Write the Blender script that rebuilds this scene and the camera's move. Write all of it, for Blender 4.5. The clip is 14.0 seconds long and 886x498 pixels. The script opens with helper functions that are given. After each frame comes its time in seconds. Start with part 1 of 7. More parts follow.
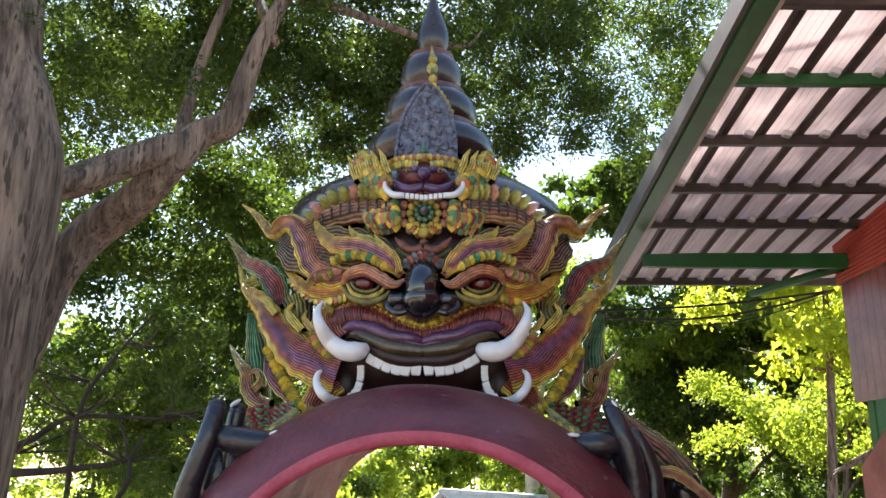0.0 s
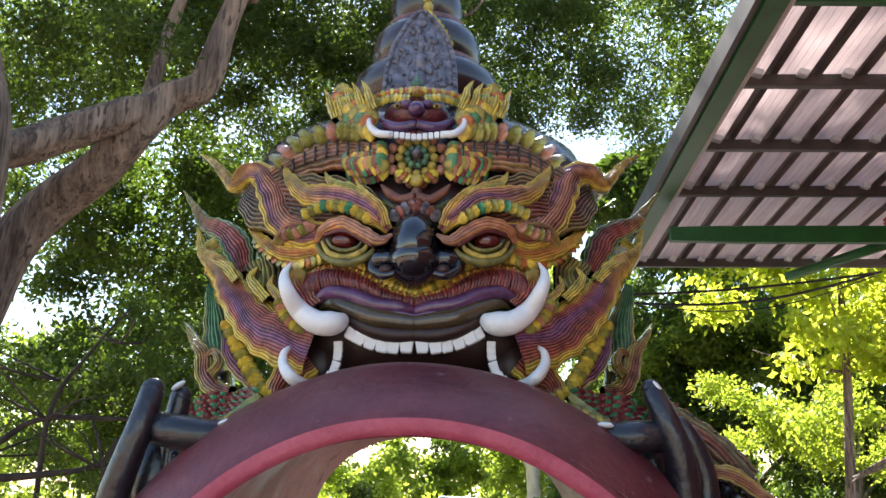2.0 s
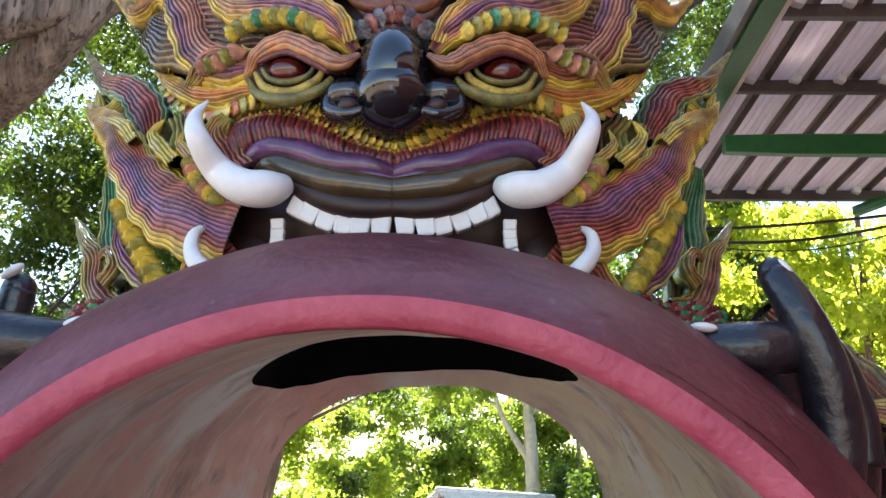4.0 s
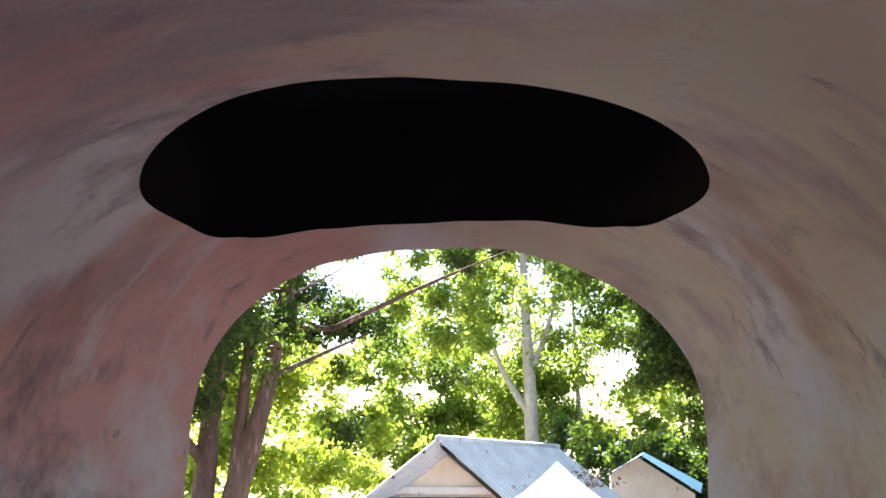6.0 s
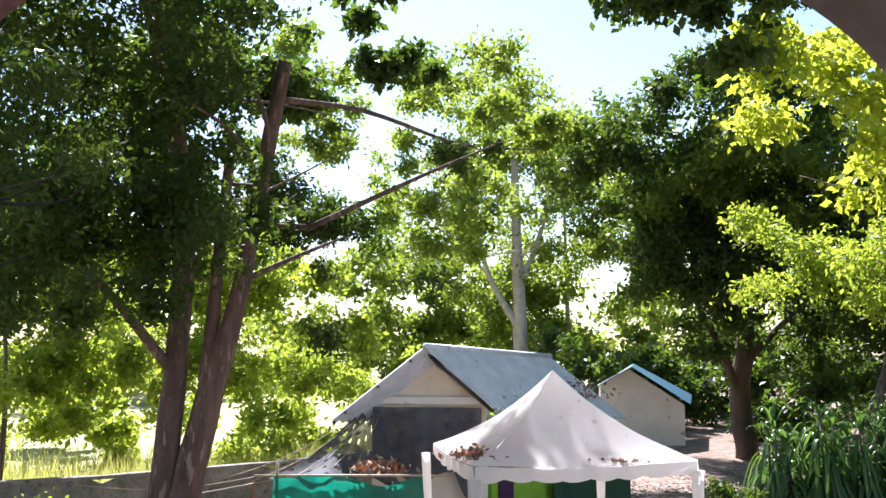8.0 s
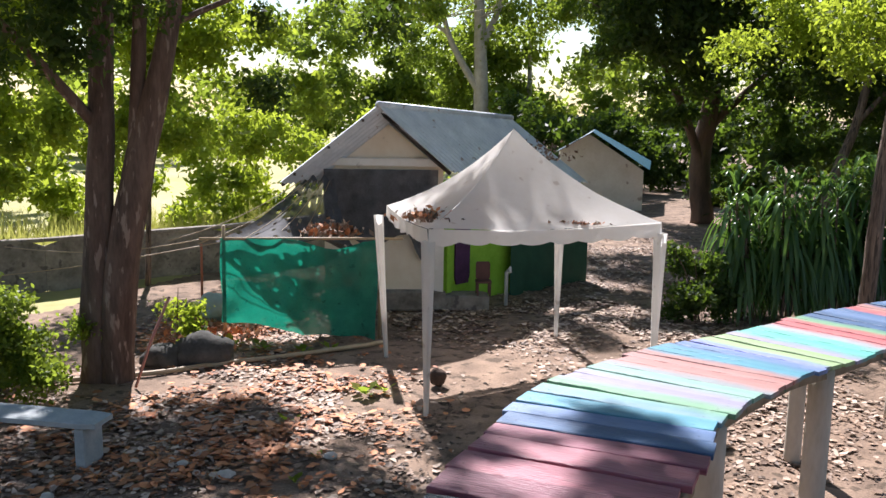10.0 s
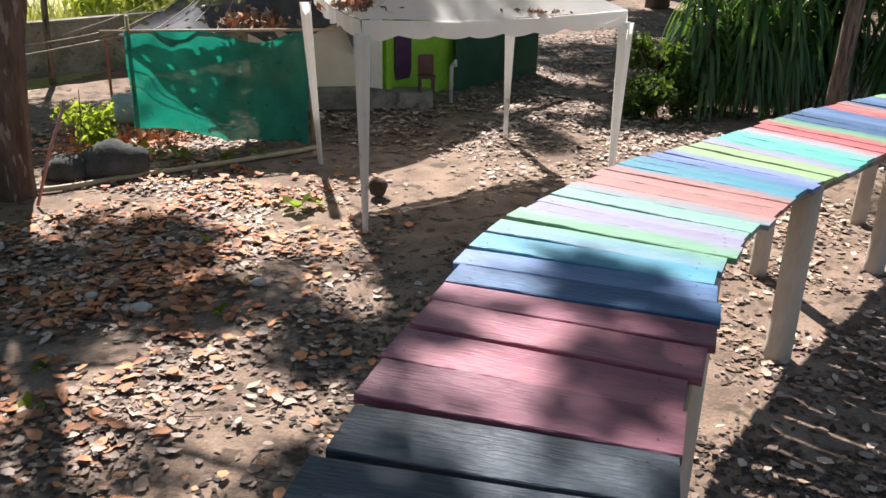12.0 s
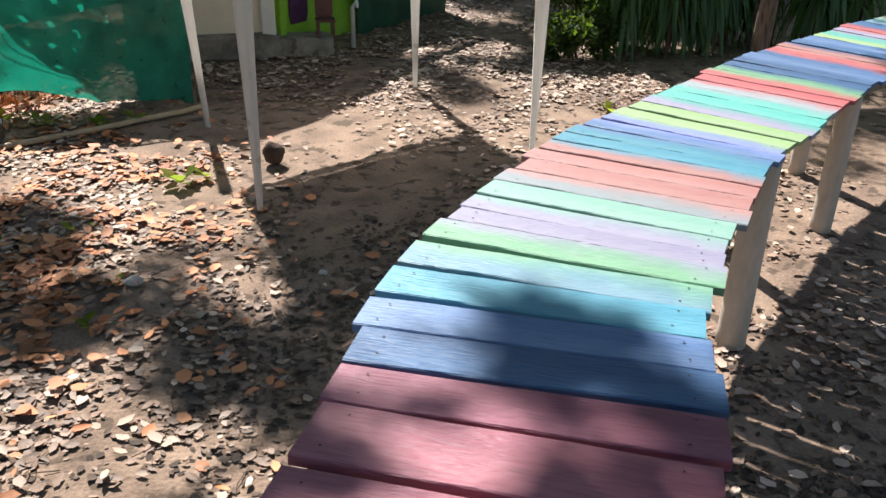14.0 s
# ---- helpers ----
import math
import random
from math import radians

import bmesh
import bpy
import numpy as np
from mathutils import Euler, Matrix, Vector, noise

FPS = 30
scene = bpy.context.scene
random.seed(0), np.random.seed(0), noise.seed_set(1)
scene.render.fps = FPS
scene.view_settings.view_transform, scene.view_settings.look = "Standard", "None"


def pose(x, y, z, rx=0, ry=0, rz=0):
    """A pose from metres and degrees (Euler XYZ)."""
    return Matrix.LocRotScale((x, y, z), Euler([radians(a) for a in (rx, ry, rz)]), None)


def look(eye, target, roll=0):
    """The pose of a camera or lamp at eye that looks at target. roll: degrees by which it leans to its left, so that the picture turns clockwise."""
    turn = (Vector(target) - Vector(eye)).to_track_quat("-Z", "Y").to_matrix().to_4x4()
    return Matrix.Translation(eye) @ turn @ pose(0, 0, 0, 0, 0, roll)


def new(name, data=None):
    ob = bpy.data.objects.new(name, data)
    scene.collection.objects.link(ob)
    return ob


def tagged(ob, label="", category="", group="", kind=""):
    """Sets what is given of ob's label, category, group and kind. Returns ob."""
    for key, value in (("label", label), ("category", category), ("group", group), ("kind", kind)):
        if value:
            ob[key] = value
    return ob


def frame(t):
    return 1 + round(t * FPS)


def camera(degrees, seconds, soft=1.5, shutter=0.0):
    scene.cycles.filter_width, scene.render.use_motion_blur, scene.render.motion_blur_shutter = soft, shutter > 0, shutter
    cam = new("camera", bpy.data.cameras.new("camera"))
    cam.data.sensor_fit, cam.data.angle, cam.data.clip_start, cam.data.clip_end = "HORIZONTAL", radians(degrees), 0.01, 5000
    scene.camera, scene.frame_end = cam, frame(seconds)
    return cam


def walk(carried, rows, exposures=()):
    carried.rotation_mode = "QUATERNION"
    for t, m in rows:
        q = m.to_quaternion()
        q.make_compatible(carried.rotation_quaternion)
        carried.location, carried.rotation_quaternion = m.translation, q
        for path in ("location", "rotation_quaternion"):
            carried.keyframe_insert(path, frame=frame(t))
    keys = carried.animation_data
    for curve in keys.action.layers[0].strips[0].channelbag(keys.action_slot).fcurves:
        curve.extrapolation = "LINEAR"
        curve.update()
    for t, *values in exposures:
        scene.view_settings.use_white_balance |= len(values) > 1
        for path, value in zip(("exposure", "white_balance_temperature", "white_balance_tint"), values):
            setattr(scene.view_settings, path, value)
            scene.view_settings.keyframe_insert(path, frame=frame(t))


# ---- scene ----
import functools

cam = camera(54.5, 14.0)
METRES, EYE, TILT, LEAN, TURN = 7.2, 3.996, 0.0, 0.0, 0.0
ROWS = [
    (0.0, 0.0, 0.0, 0.0, -0.03, 14.55, -0.1),
    (0.5, -0.0025, 0.0203, -0.0007, -0.02, 14.59, -0.1),
    (1.0, 0.0022, 0.0439, -0.0001, -0.02, 14.73, -0.08),
    (1.5, 0.0051, 0.0708, -0.0016, -0.01, 14.9, -0.09),
    (2.0, 0.0018, 0.1026, -0.0031, 0.0, 15.05, -0.1),
    (4.5, 0.0033, 0.2937, -0.0219, -0.2, 14.44, -0.15),
    (5.0, 0.0012, 0.3317, -0.0262, -0.23, 13.73, -0.15),
    (5.5, -0.0033, 0.3678, -0.0297, -0.26, 12.85, -0.14),
    (6.0, -0.0039, 0.4089, -0.034, -0.3, 11.87, -0.15),
    (6.5, -0.0025, 0.4466, -0.034, -0.35, 10.96, -0.14),
    (7.0, -0.0021, 0.4903, -0.0357, -0.43, 9.99, -0.24),
    (9.5, 0.0095, 0.656, -0.0617, -2.92, -4.52, -0.77),
    (10.0, 0.0147, 0.6883, -0.0656, -3.67, -9.16, -0.9),
    (10.5, 0.0182, 0.7188, -0.0672, -4.42, -13.41, -0.96),
    (11.0, 0.0215, 0.7605, -0.0716, -5.39, -17.18, -0.98),
    (11.5, 0.0273, 0.7972, -0.0758, -6.39, -20.45, -1.02),
    (12.0, 0.0314, 0.8376, -0.0788, -7.49, -23.05, -1.06),
    (12.5, 0.0336, 0.8826, -0.0798, -8.77, -24.98, -1.07),
    (13.0, 0.0418, 0.92, -0.0813, -10.12, -26.26, -1.09),
    (13.5, 0.0526, 0.9538, -0.085, -11.68, -26.93, -1.07),
    (14.0, 0.0623, 0.9872, -0.0877, -13.69, -27.32, -0.99),
]
walk(cam, [(t, pose(0, 0, EYE, TILT, LEAN, TURN) @ pose(METRES * x, METRES * y, METRES * z, 90 + pitch, roll, yaw)) for t, x, y, z, yaw, pitch, roll in ROWS],
     [(0.0, 1.4, 6500, 10), (2.2, 1.5, 6400, 10), (4.3, 1.85, 6200, 11), (6.0, 1.92, 5950, 18), (7.2, 1.45, 5850, 17), (9.3, 0.22, 6150, 15), (11.0, 0.2, 6350, 12),
      (14.0, 0.12, 6450, 8)])

# ---------------------------------------------------------------- light
SUN_DIR = Vector((-0.13, 0.88, 0.98)).normalized()   # towards the sun
world = bpy.data.worlds.new("world")
scene.world = world
world.use_nodes = True
wn = world.node_tree.nodes
sky = wn.new("ShaderNodeTexSky")
sky.sky_type, sky.sun_disc = "NISHITA", False
sky.sun_elevation = math.asin(SUN_DIR.z)
sky.sun_rotation = math.atan2(SUN_DIR.x, SUN_DIR.y)
sky.air_density, sky.dust_density = 1.2, 0.4
wn["Background"].inputs["Strength"].default_value = 0.125
world.node_tree.links.new(sky.outputs[0], wn["Background"].inputs["Color"])
sun = new("sun", bpy.data.lights.new("sun", "SUN"))
sun.data.energy, sun.data.angle, sun.data.color = 9.2, radians(0.8), (1.0, 0.95, 0.92)
sun.matrix_world = look(SUN_DIR * 60, (0, 0, 0))


# ---------------------------------------------------------------- materials
def mat(name, c1, c2=None, rough=0.6, scale=8.0, metal=0.0, bump=0.0, bump_scale=None, fine=6.0, stretch=(1, 1, 1), spec=0.5,
        coat=0.0, speck=None, speck_at=0.62, per="", spread=0.0):
    """A procedural surface: two colours mixed by coarse and fine noise, worn specks, relief. per: random by object or by island."""
    m = bpy.data.materials.new(name)
    m.use_nodes = True
    nt = m.node_tree
    n, l = nt.nodes, nt.links
    b = n["Principled BSDF"]
    tc, mp = n.new("ShaderNodeTexCoord"), n.new("ShaderNodeMapping")
    mp.inputs["Scale"].default_value = stretch
    l.new(tc.outputs["Object"], mp.inputs["Vector"])
    a, f = n.new("ShaderNodeTexNoise"), n.new("ShaderNodeTexNoise")
    for t, s, d in ((a, scale, 5.0), (f, scale * fine, 6.0)):
        t.inputs["Scale"].default_value, t.inputs["Detail"].default_value = s, d
        l.new(mp.outputs[0], t.inputs["Vector"])
    add = n.new("ShaderNodeMath")
    add.operation = "MULTIPLY_ADD"
    add.inputs[1].default_value = 0.45
    l.new(f.outputs["Fac"], add.inputs[0])
    l.new(a.outputs["Fac"], add.inputs[2])
    rng = n.new("ShaderNodeMapRange")
    rng.inputs[1].default_value, rng.inputs[2].default_value = 0.5, 0.95
    l.new(add.outputs[0], rng.inputs[0])
    mix = n.new("ShaderNodeMix")
    mix.data_type = "RGBA"
    mix.inputs[6].default_value, mix.inputs[7].default_value = (*c1, 1), (*(c2 or c1), 1)
    l.new(rng.outputs[0], mix.inputs[0])
    col = mix.outputs[2]
    if speck:
        sp = n.new("ShaderNodeTexNoise")
        sp.inputs["Scale"].default_value, sp.inputs["Detail"].default_value = scale * 2.3, 8.0
        l.new(mp.outputs[0], sp.inputs["Vector"])
        sr = n.new("ShaderNodeMapRange")
        sr.inputs[1].default_value, sr.inputs[2].default_value = speck_at, speck_at + 0.05
        l.new(sp.outputs["Fac"], sr.inputs[0])
        m2 = n.new("ShaderNodeMix")
        m2.data_type = "RGBA"
        m2.inputs[7].default_value = (*speck, 1)
        l.new(sr.outputs[0], m2.inputs[0])
        l.new(col, m2.inputs[6])
        col = m2.outputs[2]
    if per:
        hsv = n.new("ShaderNodeHueSaturation")
        src = n.new("ShaderNodeObjectInfo").outputs["Random"] if per == "object" else n.new("ShaderNodeNewGeometry").outputs["Random Per Island"]
        r = n.new("ShaderNodeMapRange")
        r.inputs[3].default_value, r.inputs[4].default_value = 1 - spread, 1 + spread
        l.new(src, r.inputs[0])
        l.new(r.outputs[0], hsv.inputs["Value"])
        l.new(col, hsv.inputs["Color"])
        col = hsv.outputs[0]
    l.new(col, b.inputs["Base Color"])
    b.inputs["Roughness"].default_value, b.inputs["Metallic"].default_value = rough, metal
    b.inputs["Specular IOR Level"].default_value = spec
    b.inputs["Coat Weight"].default_value, b.inputs["Coat Roughness"].default_value = coat, 0.12
    if bump:
        bt, bn = n.new("ShaderNodeTexNoise"), n.new("ShaderNodeBump")
        bt.inputs["Scale"].default_value, bt.inputs["Detail"].default_value = bump_scale or scale * 5, 6.0
        bn.inputs["Strength"].default_value, bn.inputs["Distance"].default_value = bump, 0.015
        l.new(mp.outputs[0], bt.inputs["Vector"])
        l.new(bt.outputs["Fac"], bn.inputs["Height"])
        l.new(bn.outputs[0], b.inputs["Normal"])
    return m


def leaf_mat(name, c1, c2, through_col, share=0.45, rough=0.45):
    """Leaves: colour varied from leaf to leaf, light passes through them."""
    m = bpy.data.materials.new(name)
    m.use_nodes = True
    n, l = m.node_tree.nodes, m.node_tree.links
    b, out = n["Principled BSDF"], n["Material Output"]
    geo, ramp = n.new("ShaderNodeNewGeometry"), n.new("ShaderNodeValToRGB")
    ramp.color_ramp.elements[0].color, ramp.color_ramp.elements[1].color = (*c1, 1), (*c2, 1)
    l.new(geo.outputs["Random Per Island"], ramp.inputs[0])
    l.new(ramp.outputs[0], b.inputs["Base Color"])
    b.inputs["Roughness"].default_value = rough
    b.inputs["Specular IOR Level"].default_value = 0.2
    tr, mix = n.new("ShaderNodeBsdfTranslucent"), n.new("ShaderNodeMixShader")
    tr.inputs["Color"].default_value = (*through_col, 1)
    mix.inputs[0].default_value = share
    l.new(b.outputs[0], mix.inputs[1])
    l.new(tr.outputs[0], mix.inputs[2])
    l.new(mix.outputs[0], out.inputs["Surface"])
    return m


SOIL = mat("soil", (0.15, 0.1, 0.07), (0.34, 0.235, 0.165), 0.95, 2.2, bump=1.0, bump_scale=34, fine=16, speck=(0.11, 0.075, 0.05), speck_at=0.57)
LITTER = mat("dry_leaf", (0.17, 0.1, 0.066), (0.35, 0.235, 0.16), 0.65, 1.5, per="island", spread=0.5, fine=30)
LITTER_PALE = mat("pale_dry_leaf", (0.42, 0.3, 0.22), (0.6, 0.47, 0.37), 0.75, 1.5, per="island", spread=0.3)
LITTER_ORANGE = mat("orange_dry_leaf", (0.42, 0.14, 0.05), (0.55, 0.25, 0.11), 0.7, 1.5, per="island", spread=0.5)
BARK = mat("bark", (0.055, 0.037, 0.027), (0.27, 0.195, 0.145), 0.9, 13.0, bump=1.0, bump_scale=40, stretch=(1, 1, 0.1), speck=(0.06, 0.042, 0.032), speck_at=0.57, fine=4)
LITTER_DARK = mat("leaf_crumbs", (0.05, 0.034, 0.025), (0.12, 0.08, 0.055), 0.85, 3.0, per="island", spread=0.5)
BARK_TWIN = mat("mottled_bark", (0.07, 0.042, 0.03), (0.2, 0.13, 0.095), 0.9, 6.0, bump=1.0, bump_scale=26, stretch=(1, 1, 0.2), speck=(0.3, 0.22, 0.17), speck_at=0.6)
BARK_DARK = mat("dark_bark", (0.075, 0.05, 0.035), (0.16, 0.1, 0.07), 0.9, 4.0, bump=0.8, bump_scale=22, stretch=(1, 1, 0.25))
# bark for limbs in shade, with the shade put into its near-black colour
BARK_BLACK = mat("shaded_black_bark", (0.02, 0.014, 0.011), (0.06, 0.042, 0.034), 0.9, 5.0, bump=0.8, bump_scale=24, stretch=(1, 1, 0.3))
BARK_PALE = mat("pale_bark", (0.35, 0.3, 0.26), (0.5, 0.45, 0.4), 0.85, 3.0, bump=0.3)
LEAF_FINE = leaf_mat("fine_leaf", (0.014, 0.03, 0.012), (0.045, 0.075, 0.022), (0.13, 0.2, 0.02), 0.42)
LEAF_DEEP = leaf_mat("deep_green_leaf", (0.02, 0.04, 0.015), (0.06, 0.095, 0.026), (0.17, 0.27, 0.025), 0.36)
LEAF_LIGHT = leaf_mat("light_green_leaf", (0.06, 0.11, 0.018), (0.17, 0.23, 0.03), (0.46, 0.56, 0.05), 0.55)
# lit copy of LEAF_LIGHT, sunlight put into its yellow
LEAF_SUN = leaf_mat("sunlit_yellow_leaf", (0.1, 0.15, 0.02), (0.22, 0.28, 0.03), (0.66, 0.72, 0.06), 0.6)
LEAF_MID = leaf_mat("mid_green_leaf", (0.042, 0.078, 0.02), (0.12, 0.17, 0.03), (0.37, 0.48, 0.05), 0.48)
LEAF_STRAP = leaf_mat("strap_leaf", (0.03, 0.075, 0.03), (0.11, 0.19, 0.07), (0.2, 0.36, 0.05), 0.3, 0.24)
GRASS = leaf_mat("grass_blade", (0.25, 0.26, 0.06), (0.45, 0.4, 0.15), (0.6, 0.6, 0.15), 0.4)
FIELD = mat("field", (0.3, 0.3, 0.1), (0.5, 0.42, 0.22), 0.95, 0.15, fine=20)


# ---------------------------------------------------------------- mesh helpers
class Shape:
    """Gathers pieces with their materials into one mesh."""

    def __init__(self):
        self.v, self.f, self.m, self.s, self.mats, self.tint = [], [], [], [], [], {}

    def slot(self, material):
        if material not in self.mats:
            self.mats.append(material)
        return self.mats.index(material)

    def add(self, verts, faces, material, smooth=True):
        o, k = len(self.v), self.slot(material)
        self.v += [tuple(p) for p in verts]
        self.f += [tuple(i + o for i in f) for f in faces]
        self.m += [k] * len(faces)
        self.s += [smooth] * len(faces)

    def tube(self, pts, radii, material, seg=8, flat=1.0, caps=True, steps=0):
        """A tapering tube along a smooth line through pts."""
        if steps:
            pts, radii = spline(pts, steps), spline([(r,) for r in radii], steps)
            radii = [r[0] for r in radii]
        pts = [Vector(p) for p in pts]
        verts, faces, n = [], [], len(pts)
        side = None
        for i, p in enumerate(pts):
            d = (pts[min(i + 1, n - 1)] - pts[max(i - 1, 0)]).normalized()
            if side is None:
                side = d.orthogonal().normalized() if abs(d.y) > 0.9 else d.cross(Vector((0, 1, 0))).normalized()
            side = (side - d * side.dot(d)).normalized()
            up = d.cross(side)
            r = max(radii[i], 1e-4)
            for k in range(seg):
                a = 2 * math.pi * k / seg
                verts.append(p + side * (math.cos(a) * r) + up * (math.sin(a) * r * flat))
        for i in range(n - 1):
            for k in range(seg):
                k2 = (k + 1) % seg
                faces.append((i * seg + k, i * seg + k2, (i + 1) * seg + k2, (i + 1) * seg + k))
        if caps:
            faces += [tuple(range(seg))[::-1], tuple((n - 1) * seg + k for k in range(seg))]
        self.add(verts, faces, material)

    def ball(self, c, r, material, turn=None, seg=12, rings=8):
        """An ellipsoid with half axes r."""
        c, m3 = Vector(c), (turn or Matrix.Identity(3))
        verts, faces = [], []
        for i in range(rings + 1):
            t = math.pi * i / rings
            for k in range(seg):
                a = 2 * math.pi * k / seg
                verts.append(c + m3 @ Vector((math.sin(t) * math.cos(a) * r[0], math.sin(t) * math.sin(a) * r[1], math.cos(t) * r[2])))
        for i in range(rings):
            for k in range(seg):
                k2 = (k + 1) % seg
                faces.append((i * seg + k, (i + 1) * seg + k, (i + 1) * seg + k2, i * seg + k2))
        self.add(verts, faces, material)

    def box(self, c, r, material, turn=None, taper=1.0):
        c, m3 = Vector(c), (turn or Matrix.Identity(3))
        e = 0.82
        verts, faces = [], []
        for z, k in ((-1, e * taper), (-e, taper), (e, 1), (1, e)):
            for x, y in ((-1, -e), (-e, -1), (e, -1), (1, -e), (1, e), (e, 1), (-e, 1), (-1, e)):
                verts.append(c + m3 @ Vector((x * r[0] * k, y * r[1] * k, z * r[2])))
        for i in range(3):
            for k in range(8):
                faces.append((i * 8 + k, i * 8 + (k + 1) % 8, (i + 1) * 8 + (k + 1) % 8, (i + 1) * 8 + k))
        faces += [tuple(range(8))[::-1], tuple(range(24, 32))]
        self.add(verts, faces, material, False)

    def lathe(self, c, profile, material, seg=40, squash=1.0):
        verts, faces, n = [], [], len(profile)
        for r, z in profile:
            for k in range(seg):
                a = 2 * math.pi * k / seg
                verts.append((c[0] + r * math.cos(a), c[1] + r * math.sin(a) * squash, c[2] + z))
        for i in range(n - 1):
            for k in range(seg):
                k2 = (k + 1) % seg
                faces.append((i * seg + k, i * seg + k2, (i + 1) * seg + k2, (i + 1) * seg + k))
        self.add(verts, faces, material)

    def link(self, name, parent=None, label="", category="", group="", kind="", at=None):
        me = bpy.data.meshes.new(name)
        org = Vector(at) if at is not None else Vector((0, 0, 0))
        me.from_pydata([tuple(Vector(p) - org) for p in self.v], [], self.f)
        for m in self.mats:
            me.materials.append(m)
        me.polygons.foreach_set("material_index", self.m)
        me.polygons.foreach_set("use_smooth", self.s)
        if self.tint:
            layer = me.color_attributes.new("paint", "FLOAT_COLOR", "POINT")
            for i, c in self.tint.items():
                layer.data[i].color = (*c, 1)
        me.update()
        ob = new(name, me)
        ob.location = org
        if parent:
            ob.parent = parent
            ob.location = org - parent.location
        return tagged(ob, label, category, group, kind)


def spline(pts, steps):
    """Points on a Catmull-Rom line through pts."""
    p = [np.array(q, float) for q in pts]
    p = [2 * p[0] - p[1]] + p + [2 * p[-1] - p[-2]]
    out = []
    for i in range(1, len(p) - 2):
        for k in range(steps):
            t = k / steps
            out.append(0.5 * (2 * p[i] + (p[i + 1] - p[i - 1]) * t + (2 * p[i - 1] - 5 * p[i] + 4 * p[i + 1] - p[i + 2]) * t * t
                              + (3 * p[i] - p[i - 1] - 3 * p[i + 1] + p[i + 2]) * t ** 3))
    out.append(p[-2])
    return [tuple(q) for q in out]


def empty(name, at, label="", category="", group="", kind=""):
    ob = new(name)
    ob.location = at
    ob.empty_display_size = 0.1
    return tagged(ob, label, category, group, kind)


def part(name, shape, parent, label=""):
    return shape.link(name, parent, label)


def quads(name, v, material, parent=None, n=4, mats=None, idx=None, smooth=False):
    """A mesh of many separate n-sided pieces, v: (pieces * n, 3)."""
    me = bpy.data.meshes.new(name)
    count = len(v) // n
    me.vertices.add(len(v))
    me.vertices.foreach_set("co", np.asarray(v, np.float32).ravel())
    me.loops.add(len(v))
    me.loops.foreach_set("vertex_index", np.arange(len(v), dtype=np.int32))
    me.polygons.add(count)
    me.polygons.foreach_set("loop_start", np.arange(0, len(v), n, dtype=np.int32))
    for m in mats or [material]:
        me.materials.append(m)
    if idx is not None:
        me.polygons.foreach_set("material_index", np.asarray(idx, np.int32))
    me.update(calc_edges=True)
    ob = new(name, me)
    if parent:
        ob.parent = parent
        ob.matrix_parent_inverse = Matrix.Translation(parent.location).inverted()
    return ob


def leaves(rng, blobs, count, size, cluster=0.35, per=22, aspect=0.45, droop=0.3, thick=0.28):
    """Leaf rhombs round twig ends inside ellipsoids (x, y, z, rx, ry, rz); more of them towards the outside."""
    blobs = np.array(blobs, float)
    w = blobs[:, 3] * blobs[:, 4] * blobs[:, 5]
    k = max(1, count // per)

    def inside(kk, own, power):
        d = rng.normal(size=(kk, 3))
        d /= np.linalg.norm(d, axis=1, keepdims=True)
        return own[:, :3] + d * rng.uniform(0.1, 1, (kk, 1)) ** power * own[:, 3:] * rng.uniform(0.85, 1.15, (kk, 1))

    boughs = max(4, k // 14)          # leafy boughs with gaps between them
    own = blobs[rng.choice(len(blobs), boughs, p=w / w.sum())]
    mid = inside(boughs, own, 0.42)
    small = np.clip(own[:, 3:].mean(1, keepdims=True) * rng.uniform(0.1, 0.3, (boughs, 1)), 0.08, 1.1) * np.array([1.25, 1.25, 0.6])
    pick = rng.integers(0, boughs, k)
    tw = inside(k, np.hstack([mid, small])[pick], 0.6)
    c = np.repeat(tw, per, 0)
    run = rng.normal(size=(k, 3))
    run[:, 2] = run[:, 2] * 0.4 - droop
    run /= np.linalg.norm(run, axis=1, keepdims=True)
    c = c + np.repeat(run, per, 0) * rng.uniform(-1, 1, (len(c), 1)) * cluster + rng.normal(size=c.shape) * cluster * thick
    a = rng.normal(size=c.shape)
    a[:, 2] -= droop
    a /= np.linalg.norm(a, axis=1, keepdims=True)
    b = np.cross(a, rng.normal(size=c.shape))
    b /= np.linalg.norm(b, axis=1, keepdims=True)
    nrm = np.cross(a, b)
    s = size * rng.uniform(0.55, 1.3, (len(c), 1))
    v = np.stack([c, c + a * s * 0.5 + b * s * aspect * 0.5 + nrm * s * 0.08, c + a * s, c + a * s * 0.5 - b * s * aspect * 0.5 + nrm * s * 0.08], 1)
    return v.reshape(-1, 3)


